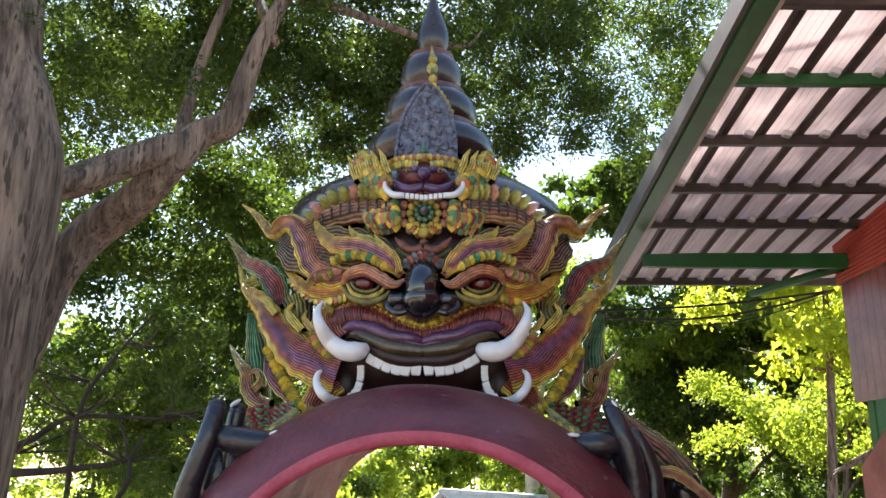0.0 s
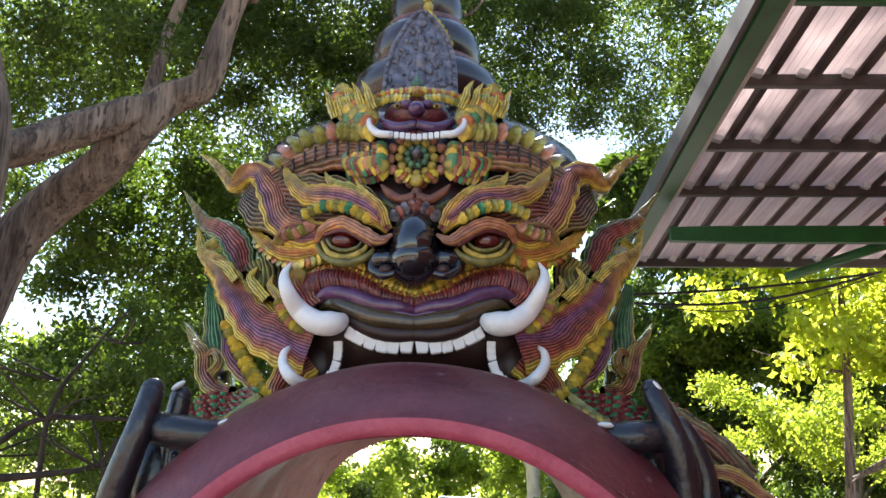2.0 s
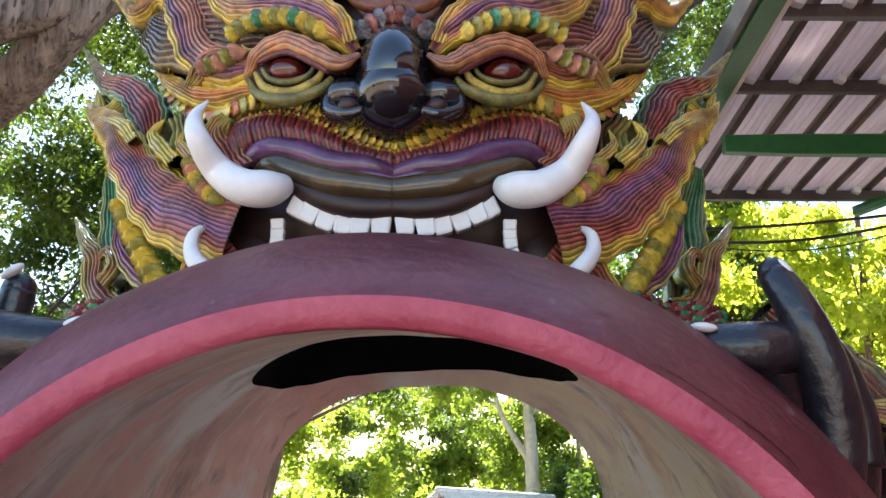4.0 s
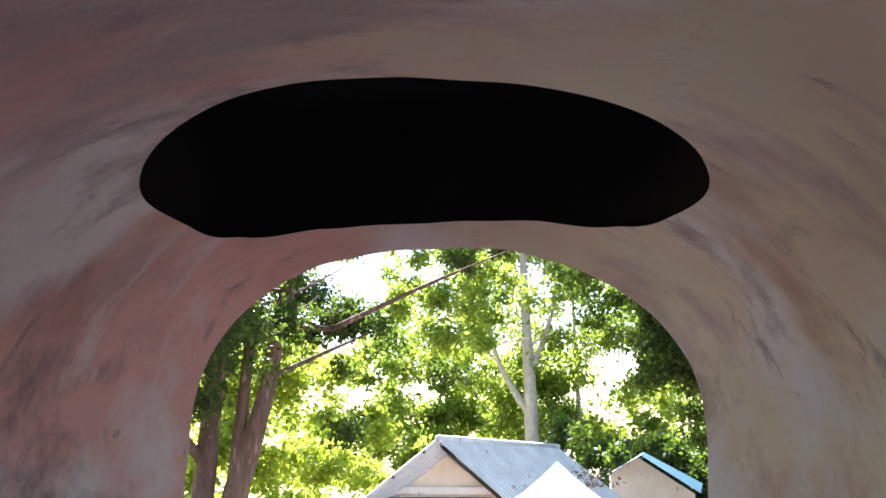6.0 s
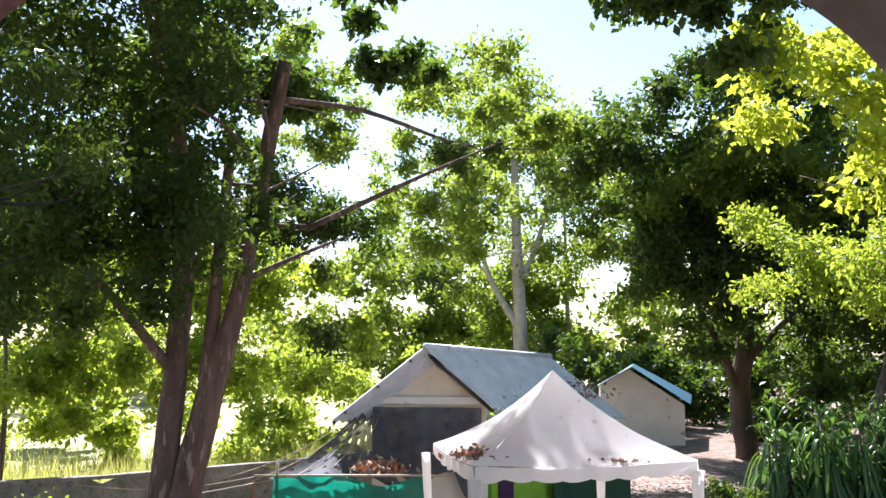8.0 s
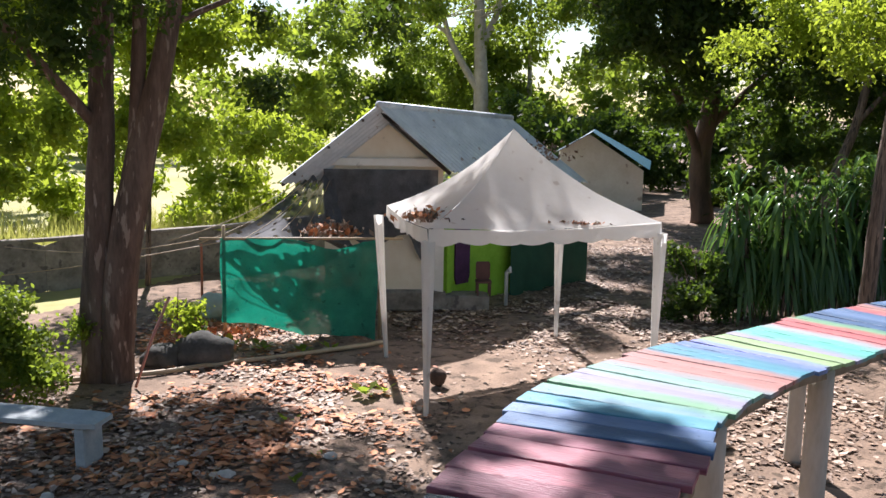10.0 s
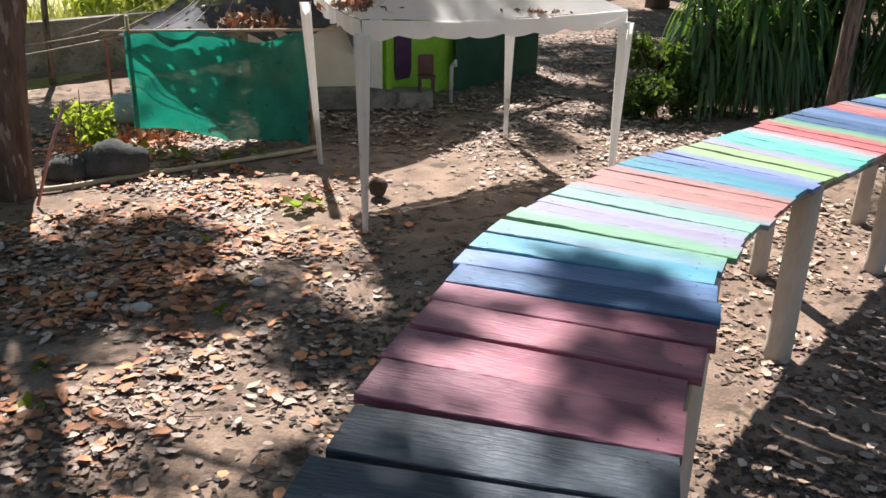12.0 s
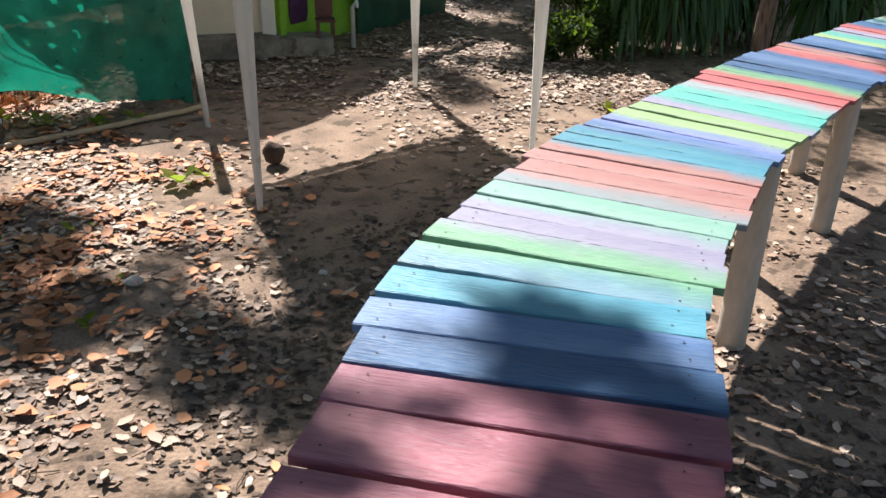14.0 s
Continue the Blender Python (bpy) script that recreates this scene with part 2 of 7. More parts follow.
def limb(shape, pts, r0, r1, material, seg=10, steps=6, rough=0.05, seed=0):
    """A tapering limb with knotty, ridged bark."""
    if r0 > 0.1:
        steps, seg = 14, 30
    p = [Vector(q) for q in spline(pts, steps)]
    n = len(p)
    before = len(shape.v)
    shape.tube(p, [r0 + (r1 - r0) * (i / (n - 1)) for i in range(n)], material, seg)
    run_ = 0.0
    for i in range(n):
        run_ += (p[i] - p[i - 1]).length if i else 0
        for k in range(seg):
            j = before + i * seg + k
            v = Vector(shape.v[j])
            out = v - p[i]
            a = 2 * math.pi * k / seg
            ridge = noise.noise(Vector((math.cos(a) * 3.4, math.sin(a) * 3.4 + seed, run_ * 1.1)))
            knot = noise.noise(Vector((math.cos(a) * 0.9 + seed, math.sin(a) * 0.9, run_ * 1.7)))
            shape.v[j] = tuple(p[i] + out * (1 + 0.09 * ridge + 0.14 * knot))

MAROON = mat("maroon_paint", (0.09, 0.014, 0.02), (0.17, 0.036, 0.042), 0.42, 5.0, bump=0.35, bump_scale=30, fine=9, speck=(0.24, 0.13, 0.13), speck_at=0.66)
PINK = mat("pink_paint", (0.36, 0.045, 0.085), (0.5, 0.1, 0.145), 0.5, 9.0, bump=0.35, bump_scale=60)
PLASTER = bpy.data.materials.new("stained_plaster")
PLASTER.use_nodes = True
pn, pl_ = PLASTER.node_tree.nodes, PLASTER.node_tree.links


# brush strokes run round the vault: angle about its axis, depth, height
tc_, sp_, ad_, at_, round_ = (pn.new("ShaderNode" + k) for k in ("TexCoord", "SeparateXYZ", "Math", "Math", "CombineXYZ"))
pl_.new(tc_.outputs["Object"], sp_.inputs[0])
ad_.operation, at_.operation = "ADD", "ARCTAN2"
ad_.inputs[1].default_value = -3.4
pl_.new(sp_.outputs[2], ad_.inputs[0])
pl_.new(sp_.outputs[0], at_.inputs[0])
pl_.new(ad_.outputs[0], at_.inputs[1])
pl_.new(at_.outputs[0], round_.inputs[0])
pl_.new(sp_.outputs[1], round_.inputs[1])
pl_.new(sp_.outputs[2], round_.inputs[2])


def noise_fac(scale, stretch, lo, hi, detail=6.0, rough=0.6):
    t, mp_, r = pn.new("ShaderNodeTexNoise"), pn.new("ShaderNodeMapping"), pn.new("ShaderNodeMapRange")
    t.inputs["Scale"].default_value, t.inputs["Detail"].default_value, t.inputs["Roughness"].default_value = scale, detail, rough
    mp_.inputs["Scale"].default_value = stretch
    pl_.new(round_.outputs[0], mp_.inputs[0])
    pl_.new(mp_.outputs[0], t.inputs["Vector"])
    pl_.new(t.outputs["Fac"], r.inputs[0])
    r.inputs[1].default_value, r.inputs[2].default_value = lo, hi
    return r.outputs[0]


def mixed(fac, a, b):
    m = pn.new("ShaderNodeMix")
    m.data_type = "RGBA"
    for slot, c in ((6, a), (7, b)):
        if isinstance(c, tuple):
            m.inputs[slot].default_value = (*c, 1)
        else:
            pl_.new(c, m.inputs[slot])
    pl_.new(fac, m.inputs[0])
    return m.outputs[2]


# the red coat covers one side, cream the other, with a ragged border between them
sx_, px_, ax_ = pn.new("ShaderNodeSeparateXYZ"), pn.new("ShaderNodeTexCoord"), pn.new("ShaderNodeMath")
pl_.new(px_.outputs["Object"], sx_.inputs[0])
ax_.operation = "MULTIPLY_ADD"
ax_.inputs[1].default_value = 0.55
pl_.new(sx_.outputs[0], ax_.inputs[0])
pl_.new(noise_fac(1.7, (1, 1, 1), 0.25, 0.8), ax_.inputs[2])
rg_ = pn.new("ShaderNodeMapRange")
rg_.inputs[1].default_value, rg_.inputs[2].default_value = 0.15, 0.85
pl_.new(ax_.outputs[0], rg_.inputs[0])
coat_ = mixed(rg_.outputs[0], (0.88, 0.48, 0.42), (0.9, 0.78, 0.57))
coat_ = mixed(noise_fac(1.1, (0.9, 1.3, 0.9), 0.5, 0.68, 6.0, 0.6), coat_, (0.5, 0.24, 0.21))
coat_ = mixed(noise_fac(1.5, (0.7, 1.5, 1.0), 0.5, 0.64, 6.0, 0.6), coat_, (0.93, 0.86, 0.82))
coat_ = mixed(noise_fac(1.9, (0.7, 1.8, 0.7), 0.54, 0.68, 7.0, 0.62), coat_, (0.62, 0.45, 0.41))
coat_ = mixed(noise_fac(1.4, (0.9, 1.6, 1.0), 0.57, 0.71, 8.0, 0.68), coat_, (0.26, 0.15, 0.135))
coat_ = mixed(noise_fac(3.2, (0.5, 2.6, 0.8), 0.6, 0.74, 8.0, 0.72), coat_, (0.2, 0.12, 0.11))
coat_ = mixed(noise_fac(3.6, (0.5, 2.4, 0.8), 0.58, 0.74, 7.0, 0.65), coat_, (0.92, 0.83, 0.78))
coat_ = mixed(noise_fac(9.0, (1.0, 2.0, 1.0), 0.63, 0.72, 9.0, 0.78), coat_, (0.13, 0.085, 0.075))
pl_.new(coat_, pn["Principled BSDF"].inputs["Base Color"])
pn["Principled BSDF"].inputs["Roughness"].default_value = 0.48
bn_ = pn.new("ShaderNodeBump")
bn_.inputs["Strength"].default_value, bn_.inputs["Distance"].default_value = 1.0, 0.035
pl_.new(noise_fac(16, (1.6, 2.4, 1.6), 0.0, 1.0, 9.0, 0.75), bn_.inputs["Height"])
pl_.new(bn_.outputs[0], pn["Principled BSDF"].inputs["Normal"])

# near-black stands for the unlit hollow, its shade put into the colour
DARK_HOLLOW = mat("hollow_shade_black", (0.004, 0.004, 0.005), (0.009, 0.009, 0.009), 0.95, 4.0, spec=0.1)
ZINC = mat("zinc_sheet", (0.5, 0.54, 0.58), (0.68, 0.71, 0.74), 0.5, 3.0, metal=0.15, speck=(0.3, 0.25, 0.22), speck_at=0.66)
ROOF_UNDER = mat("painted_sheet_underside", (0.5, 0.37, 0.35), (0.76, 0.68, 0.64), 0.5, 5.0, stretch=(4, 0.3, 1), fine=8)
GREEN_STEEL = mat("green_steel", (0.006, 0.075, 0.016), (0.015, 0.12, 0.026), 0.4, 8.0, bump=0.05)
DARK_STEEL = mat("dark_steel", (0.03, 0.025, 0.025), (0.07, 0.055, 0.05), 0.45, 10.0)
GREY_STEEL = mat("grey_fascia", (0.05, 0.042, 0.042), (0.1, 0.09, 0.085), 0.5, 6.0)
RED_SHEET = mat("red_sheet", (0.33, 0.03, 0.02), (0.45, 0.06, 0.04), 0.5, 4.0)
CANVAS_BASE = mat("white_canvas", (0.7, 0.67, 0.62), (0.84, 0.82, 0.78), 0.85, 1.8, bump=0.3, bump_scale=12, speck=(0.4, 0.34, 0.28), speck_at=0.66)
def thin(m, colour, share):
    """Lets light pass through a cloth."""
    n, l = m.node_tree.nodes, m.node_tree.links
    tr, mix = n.new("ShaderNodeBsdfTranslucent"), n.new("ShaderNodeMixShader")
    tr.inputs["Color"].default_value = (*colour, 1)
    mix.inputs[0].default_value = share
    l.new(n["Principled BSDF"].outputs[0], mix.inputs[1])
    l.new(tr.outputs[0], mix.inputs[2])
    l.new(mix.outputs[0], n["Material Output"].inputs["Surface"])
    return m


def open_weave(m, share):
    """A net: part of the light passes between its threads, more where the weave is torn or stretched."""
    n, l = m.node_tree.nodes, m.node_tree.links
    out = n["Material Output"]
    was = out.inputs["Surface"].links[0].from_socket
    tp, mix, nz, rg, tc = (n.new("ShaderNode" + k) for k in ("BsdfTransparent", "MixShader", "TexNoise", "MapRange", "TexCoord"))
    l.new(tc.outputs["Object"], nz.inputs["Vector"])
    nz.inputs["Scale"].default_value, nz.inputs["Detail"].default_value = 3.0, 6.0
    rg.inputs[1].default_value, rg.inputs[2].default_value, rg.inputs[3].default_value, rg.inputs[4].default_value = 0.4, 0.68, share * 0.5, min(0.9, share * 2)
    l.new(nz.outputs["Fac"], rg.inputs[0])
    l.new(rg.outputs[0], mix.inputs[0])
    l.new(was, mix.inputs[1])
    l.new(tp.outputs[0], mix.inputs[2])
    l.new(mix.outputs[0], out.inputs["Surface"])
    return m


# mottled greens and dark specks carry the leaf shadows on the net
NET_GREEN = thin(mat("green_shade_net", (0.004, 0.1, 0.068), (0.022, 0.25, 0.17), 0.8, 3.2, bump=0.3, bump_scale=60, fine=12, speck=(0.0, 0.05, 0.035), speck_at=0.63), (0.015, 0.4, 0.26), 0.28)
open_weave(NET_GREEN, 0.05)
RED_FADED = mat("faded_red_wall", (0.24, 0.05, 0.045), (0.35, 0.11, 0.1), 0.6, 3.0, bump=0.2)
thin(ROOF_UNDER, (0.8, 0.62, 0.58), 0.2)
CANVAS = thin(CANVAS_BASE, (0.85, 0.82, 0.78), 0.5)
CREAM_WALL = mat("cream_wall", (0.76, 0.63, 0.47), (0.86, 0.76, 0.62), 0.85, 1.5, bump=0.2, speck=(0.45, 0.36, 0.28), speck_at=0.67)
WHITE_WALL = mat("white_wall", (0.7, 0.65, 0.58), (0.84, 0.8, 0.75), 0.85, 1.5, bump=0.2, speck=(0.42, 0.35, 0.3), speck_at=0.66)
LIME_WALL = mat("lime_green_wall", (0.2, 0.42, 0.02), (0.3, 0.55, 0.05), 0.7, 3.0)
CEMENT = mat("weathered_cement", (0.14, 0.12, 0.1), (0.34, 0.3, 0.26), 0.9, 2.5, bump=0.5, bump_scale=20, speck=(0.12, 0.1, 0.09), speck_at=0.6)
POST_CEMENT = mat("post_cement", (0.42, 0.36, 0.29), (0.58, 0.5, 0.42), 0.85, 5.0, bump=0.4, bump_scale=24, stretch=(1, 1, 0.35))
NET_BLACK = open_weave(mat("black_shade_net", (0.05, 0.05, 0.055), (0.12, 0.12, 0.13), 0.85, 6.0, bump=0.4, bump_scale=18), 0.1)
BAMBOO = mat("bamboo", (0.36, 0.26, 0.15), (0.5, 0.38, 0.24), 0.6, 6.0)
TARP = mat("dark_green_tarp", (0.01, 0.06, 0.035), (0.02, 0.09, 0.05), 0.6, 4.0)
BLUE_ROOF = mat("blue_roof", (0.01, 0.07, 0.11), (0.025, 0.11, 0.16), 0.5, 4.0)
ROCK = mat("rock", (0.035, 0.035, 0.03), (0.1, 0.095, 0.085), 0.9, 4.0, bump=0.8, bump_scale=12)
PALE_ROCK = mat("pale_rock", (0.42, 0.38, 0.34), (0.6, 0.56, 0.5), 0.9, 6.0, bump=0.5, bump_scale=20)


# ---------------------------------------------------------------- ground
def ground_height(x, y):
    """Gentle bumps of the trodden soil."""
    p = Vector((x * 0.55, y * 0.55, 0))
    near = max(0.0, 1 - max(0, math.hypot(x - 1, y - 14) - 25) / 20)
    return near * (0.05 * noise.noise(p) + 0.018 * noise.noise(p * 5.1) + 0.006 * noise.noise(p * 17)) - 0.02


def axis_steps(lo, hi, step, far):
    inner = list(np.arange(lo, hi + step / 2, step))
    out, k = [], 1.0
    while k < far:
        out.append(k)
        k *= 1.8
    return [lo - o for o in reversed(out)] + inner + [hi + o for o in out]


xs, ys = axis_steps(-10, 11, 0.12, 900), axis_steps(3, 28, 0.12, 900)
g = Shape()
gv = [(x, y, ground_height(x, y)) for y in ys for x in xs]
nx = len(xs)
gf = [(j * nx + i, j * nx + i + 1, (j + 1) * nx + i + 1, (j + 1) * nx + i) for j in range(len(ys) - 1) for i in range(nx - 1)]
soil_faces = [f for f in gf if not (gv[f[0]][0] < -3.5 + 0.55 * (gv[f[0]][1] - 24) and gv[f[0]][1] > 20 - (gv[f[0]][0] + 9) * 0.1)]
field_faces = list(set(gf) - set(soil_faces))
g.add(gv, soil_faces, SOIL)
g.m += [g.slot(FIELD)] * len(field_faces)
g.s += [True] * len(field_faces)
g.f += field_faces
g.link("ground", label="trodden brown soil under leaf litter", category="ground", kind="structure")


# ---------------------------------------------------------------- plank walkway
LINE = spline([(0.0, -2.2), (0.0, 1.5), (0.0, 5.0), (0.12, 6.3), (0.7, 8.02), (1.08, 8.76), (1.5, 9.62), (2.55, 11.0), (3.22, 11.72),
               (4.72, 12.98), (5.5, 13.55), (7.2, 14.6), (9.2, 15.5)], 24)


def deck_z(y):
    return float(np.interp(y, [-3, 0, 4.7, 7.1, 8.3, 9.75, 12, 14, 16], [2.8, 2.66, 2.24, 2.06, 2.0, 1.885, 1.53, 1.38, 1.28]))


run = np.r_[0, np.cumsum([math.dist(a, b) for a, b in zip(LINE, LINE[1:])])]


def on_line(s):
    x, y = (float(np.interp(s, run, [p[k] for p in LINE])) for k in (0, 1))
    x2, y2 = (float(np.interp(s + 0.45, run, [p[k] for p in LINE])) for k in (0, 1))
    x1, y1 = (float(np.interp(s - 0.45, run, [p[k] for p in LINE])) for k in (0, 1))
    return x, y, math.atan2(y2 - y1, x2 - x1)


PAINTS = dict(
    slate=((0.01, 0.019, 0.032), (0.05, 0.074, 0.1)),
    teal=((0.02, 0.049, 0.054), (0.044, 0.083, 0.088)),
    maroon=((0.18, 0.045, 0.075), (0.3, 0.1, 0.14)),
    wine=((0.22, 0.06, 0.09), (0.38, 0.135, 0.165)),
    navy=((0.025, 0.07, 0.17), (0.06, 0.14, 0.27)),
    blue=((0.058, 0.13, 0.29), (0.14, 0.22, 0.37)),
    cyan=((0.05, 0.22, 0.31), (0.1, 0.3, 0.39)),
    sky=((0.128, 0.287, 0.395), (0.204, 0.351, 0.433)),
    green=((0.13, 0.324, 0.175), (0.207, 0.389, 0.247)),
    lilac=((0.251, 0.235, 0.346), (0.307, 0.29, 0.379)),
    mint=((0.168, 0.348, 0.281), (0.252, 0.393, 0.337)),
    pale=((0.248, 0.298, 0.327), (0.298, 0.332, 0.347)),
    salmon=((0.394, 0.163, 0.15), (0.449, 0.245, 0.224)),
    red=((0.425, 0.085, 0.102), (0.493, 0.153, 0.153)),
    violet=((0.16, 0.2, 0.5), (0.25, 0.3, 0.56)),
    lime=((0.233, 0.367, 0.153), (0.306, 0.404, 0.233)),
    turq=((0.064, 0.332, 0.287), (0.128, 0.383, 0.332)))
PAINT = {k: mat(k + "_plank_paint", a, b, 0.5, 2.2, bump=0.7, bump_scale=30, stretch=(0.35, 2.5, 2.5), fine=9, per="object", spread=0.16,
                speck=tuple(0.5 * c + 0.035 for c in a), speck_at=0.64) for k, (a, b) in PAINTS.items()}


@functools.lru_cache(None)
def run_paint(own, other):
    """Plank paint that fades into the next plank's colour along one long edge."""
    m = PAINT[own].copy()
    m.name = own + "_to_" + other + "_paint"
    n, l = m.node_tree.nodes, m.node_tree.links
    b = n["Principled BSDF"]
    col = b.inputs["Base Color"].links[0].from_socket
    tc, sp, nz, ma, rg, mx = (n.new("ShaderNode" + k) for k in ("TexCoord", "SeparateXYZ", "TexNoise", "Math", "MapRange", "Mix"))
    l.new(tc.outputs["Object"], sp.inputs[0])
    l.new(tc.outputs["Object"], nz.inputs["Vector"])
    nz.inputs["Scale"].default_value, nz.inputs["Detail"].default_value = 3.0, 6.0
    ma.operation = "MULTIPLY_ADD"
    ma.inputs[1].default_value = 0.3
    l.new(nz.outputs["Fac"], ma.inputs[0])
    l.new(sp.outputs[1], ma.inputs[2])
    rg.inputs[1].default_value, rg.inputs[2].default_value, rg.inputs[4].default_value = 0.12, 0.25, 0.85
    l.new(ma.outputs[0], rg.inputs[0])
    mx.data_type = "RGBA"
    mx.inputs[7].default_value = (*[(p + q) / 2 for p, q in zip(*PAINTS[other])], 1)
    l.new(rg.outputs[0], mx.inputs[0])
    l.new(col, mx.inputs[6])
    l.new(mx.outputs[2], b.inputs["Base Color"])
    return m


NAIL = mat("rusty_nail", (0.03, 0.02, 0.016), (0.09, 0.05, 0.035), 0.7, 40.0, metal=0.4)
ORDER = ("slate slate slate teal slate slate teal slate slate slate slate maroon wine wine maroon navy blue cyan sky green lilac lilac mint pale "
         "salmon salmon salmon cyan cyan blue violet lime lime lilac turq turq pale red red green navy navy blue navy red salmon navy blue "
         "lime turq lilac red navy sky mint salmon").split()
SEAM = float(run[min(range(len(LINE)), key=lambda i: math.dist(LINE[i], (1.06, 8.74)))])


def plank_mesh(length, depth, seed, material):
    rng = random.Random(seed)
    bm = bmesh.new()
    n = 6
    rows = []
    for i in range(n + 1):
        x = -length / 2 + length * i / n
        w0, w1 = (-depth / 2 + rng.uniform(-0.003, 0.003), depth / 2 + rng.uniform(-0.003, 0.003))
        wob = rng.uniform(-0.002, 0.002)
        b = 0.004
        rows.append([bm.verts.new((x, y, z)) for y, z in ((w0, -0.032), (w0, -b + wob), (w0 + b, wob), (w1 - b, wob), (w1, -b + wob), (w1, -0.032))])
    for a, c in zip(rows, rows[1:]):
        for k in range(6):
            bm.faces.new((a[k], a[(k + 1) % 6], c[(k + 1) % 6], c[k]))
    bm.faces.new(rows[0][::-1])
    bm.faces.new(rows[-1])
    bmesh.ops.recalc_face_normals(bm, faces=bm.faces)
    for sx in (-0.42, 0.42):          # nail heads over the beams
        for sy in (-0.28, 0.28):
            x, y = sx * length + rng.uniform(-0.02, 0.02), sy * depth + rng.uniform(-0.01, 0.01)
            f = bm.faces.new([bm.verts.new((x + 0.0045 * math.cos(a), y + 0.0045 * math.sin(a), 0.0035)) for a in (0, 1.05, 2.09, 3.14, 4.19, 5.24)])
            f.material_index = 1
    me = bpy.data.meshes.new("plank")
    bm.to_mesh(me)
    bm.free()
    me.materials.append(material)
    me.materials.append(NAIL)
    return me


bridge = empty("plank_bridge", (1.5, 9.6, 0.0), "raised plank walkway in many faded paint colours on round cement posts", "walkway")
ref = ORDER.index("wine") + 2          # the seam behind this plank is a fixed point of the row
prng = random.Random(5)
s, k = SEAM, ref
spots = []
while s < run[-1] - 0.3:
    d = prng.uniform(0.185, 0.225) if k < ref + 8 else prng.uniform(0.215, 0.25)
    if ORDER[k % len(ORDER)] == "wine":
        d = 0.27
    spots.append((s + d / 2, d, ORDER[k % len(ORDER)], ORDER[(k + 1) % len(ORDER)] if k > ref + 3 and k % 5 != 2 else ""))
    s, k = s + d, k + 1
s, k = SEAM, ref - 1
while s > 0.3:
    d = 0.26 if k >= ref - 4 else prng.uniform(0.19, 0.23)
    # unseen planks back to the gate are made pale to bounce light
    spots.append((s - d / 2, d, ORDER[k] if k >= 0 else prng.choice(("pale", "sky", "lilac", "pale")), ""))
    s, k = s - d, k - 1
for i, (s, d, paint, beyond) in enumerate(spots):
    x, y, a = on_line(s)
    wide = float(np.interp(y, [5, 8, 9.6, 11], [1.0, 0.94, 1.08, 1.16])) + prng.uniform(-0.04, 0.05)
    if 3.0 < y < 5.2:
        wide = min(wide, 1.16)
    ob = new("plank", plank_mesh(wide, d - prng.uniform(0.01, 0.024), i, run_paint(paint, beyond) if beyond and beyond != paint else PAINT[paint]))
    slope = math.atan2(deck_z(y + 0.1) - deck_z(y - 0.1), 0.2) * math.sin(a)
    ob.matrix_world = Matrix.Translation((x + prng.uniform(-0.015, 0.015), y, deck_z(y) + prng.uniform(-0.006, 0.006))) @ Euler((slope, 0, a - math.pi / 2 + prng.uniform(-0.008, 0.008))).to_matrix().to_4x4()
    ob.parent = bridge
    ob.matrix_parent_inverse = Matrix.Translation(bridge.location).inverted()

BEAM = mat("beam_wood", (0.2, 0.15, 0.1), (0.34, 0.27, 0.2), 0.8, 5.0, stretch=(1, 1, 1), bump=0.4, speck=(0.08, 0.14, 0.08), speck_at=0.6)
for side in (-0.42, 0.42):
    sh = Shape()
    pts = []
    for s in np.arange(0.4, run[-1] - 0.3, 0.3):
        x, y, a = on_line(float(s))
        pts.append((x - math.sin(a) * -side, y + math.cos(a) * -side, deck_z(y) - 0.105))
    sh.tube(pts, [0.07] * len(pts), BEAM, 4)
    part("beam", sh, bridge, "old wooden beam under the planks")


def post(x, y, top, r=0.09, lean=0.0):
    sh = Shape()
    n = 7
    sh.tube([(x + lean * i / n, y, -0.1 + (top + 0.1) * i / n) for i in range(n + 1)], [r * (1.06 - 0.08 * i / n) for i in range(n + 1)], POST_CEMENT, 16)
    part("post", sh, bridge)


post(1.97, 9.58, 1.75, 0.1)
post(3.72, 11.62, 1.45, 0.1)
post(5.5, 13.12, 1.32, 0.09)
post(7.4, 14.3, 1.2, 0.09)
post(9.0, 15.0, 1.15, 0.09)
for s in (2.0, 7.4, 9.3, 16.6, 18.8):
    x, y, a = on_line(s)
    for side in ((-0.4, 0.4) if y < 8 else (-0.4,)):
        post(x + math.sin(a) * side, y - math.cos(a) * side, deck_z(y) - 0.14, 0.08)


# ---------------------------------------------------------------- arch and tunnel of the gate
gate = empty("gate_arch", (-0.09, 4.1, 2.0), "maroon cement archway with pink edge and stained tunnel", "gate")


def section(y):
    """Centre, half width, spring height, top height and fullness of the tunnel."""
    t = (y - 3.13) / (5.02 - 3.13)
    cx = -0.09 + 0.08 * t
    w = float(np.interp(y, [3.13, 3.5, 4.1, 4.6, 4.8, 4.92, 5.02], [0.82, 0.83, 0.82, 0.76, 0.7, 0.65, 0.61]))
    top = float(np.interp(y, [3.13, 4.05, 4.8, 4.93, 5.02], [4.09, 4.23, 4.28, 4.255, 4.19]))
    spring = 3.27 + 0.42 * t
    return cx, w, spring, top, 2 + 0.35 * t


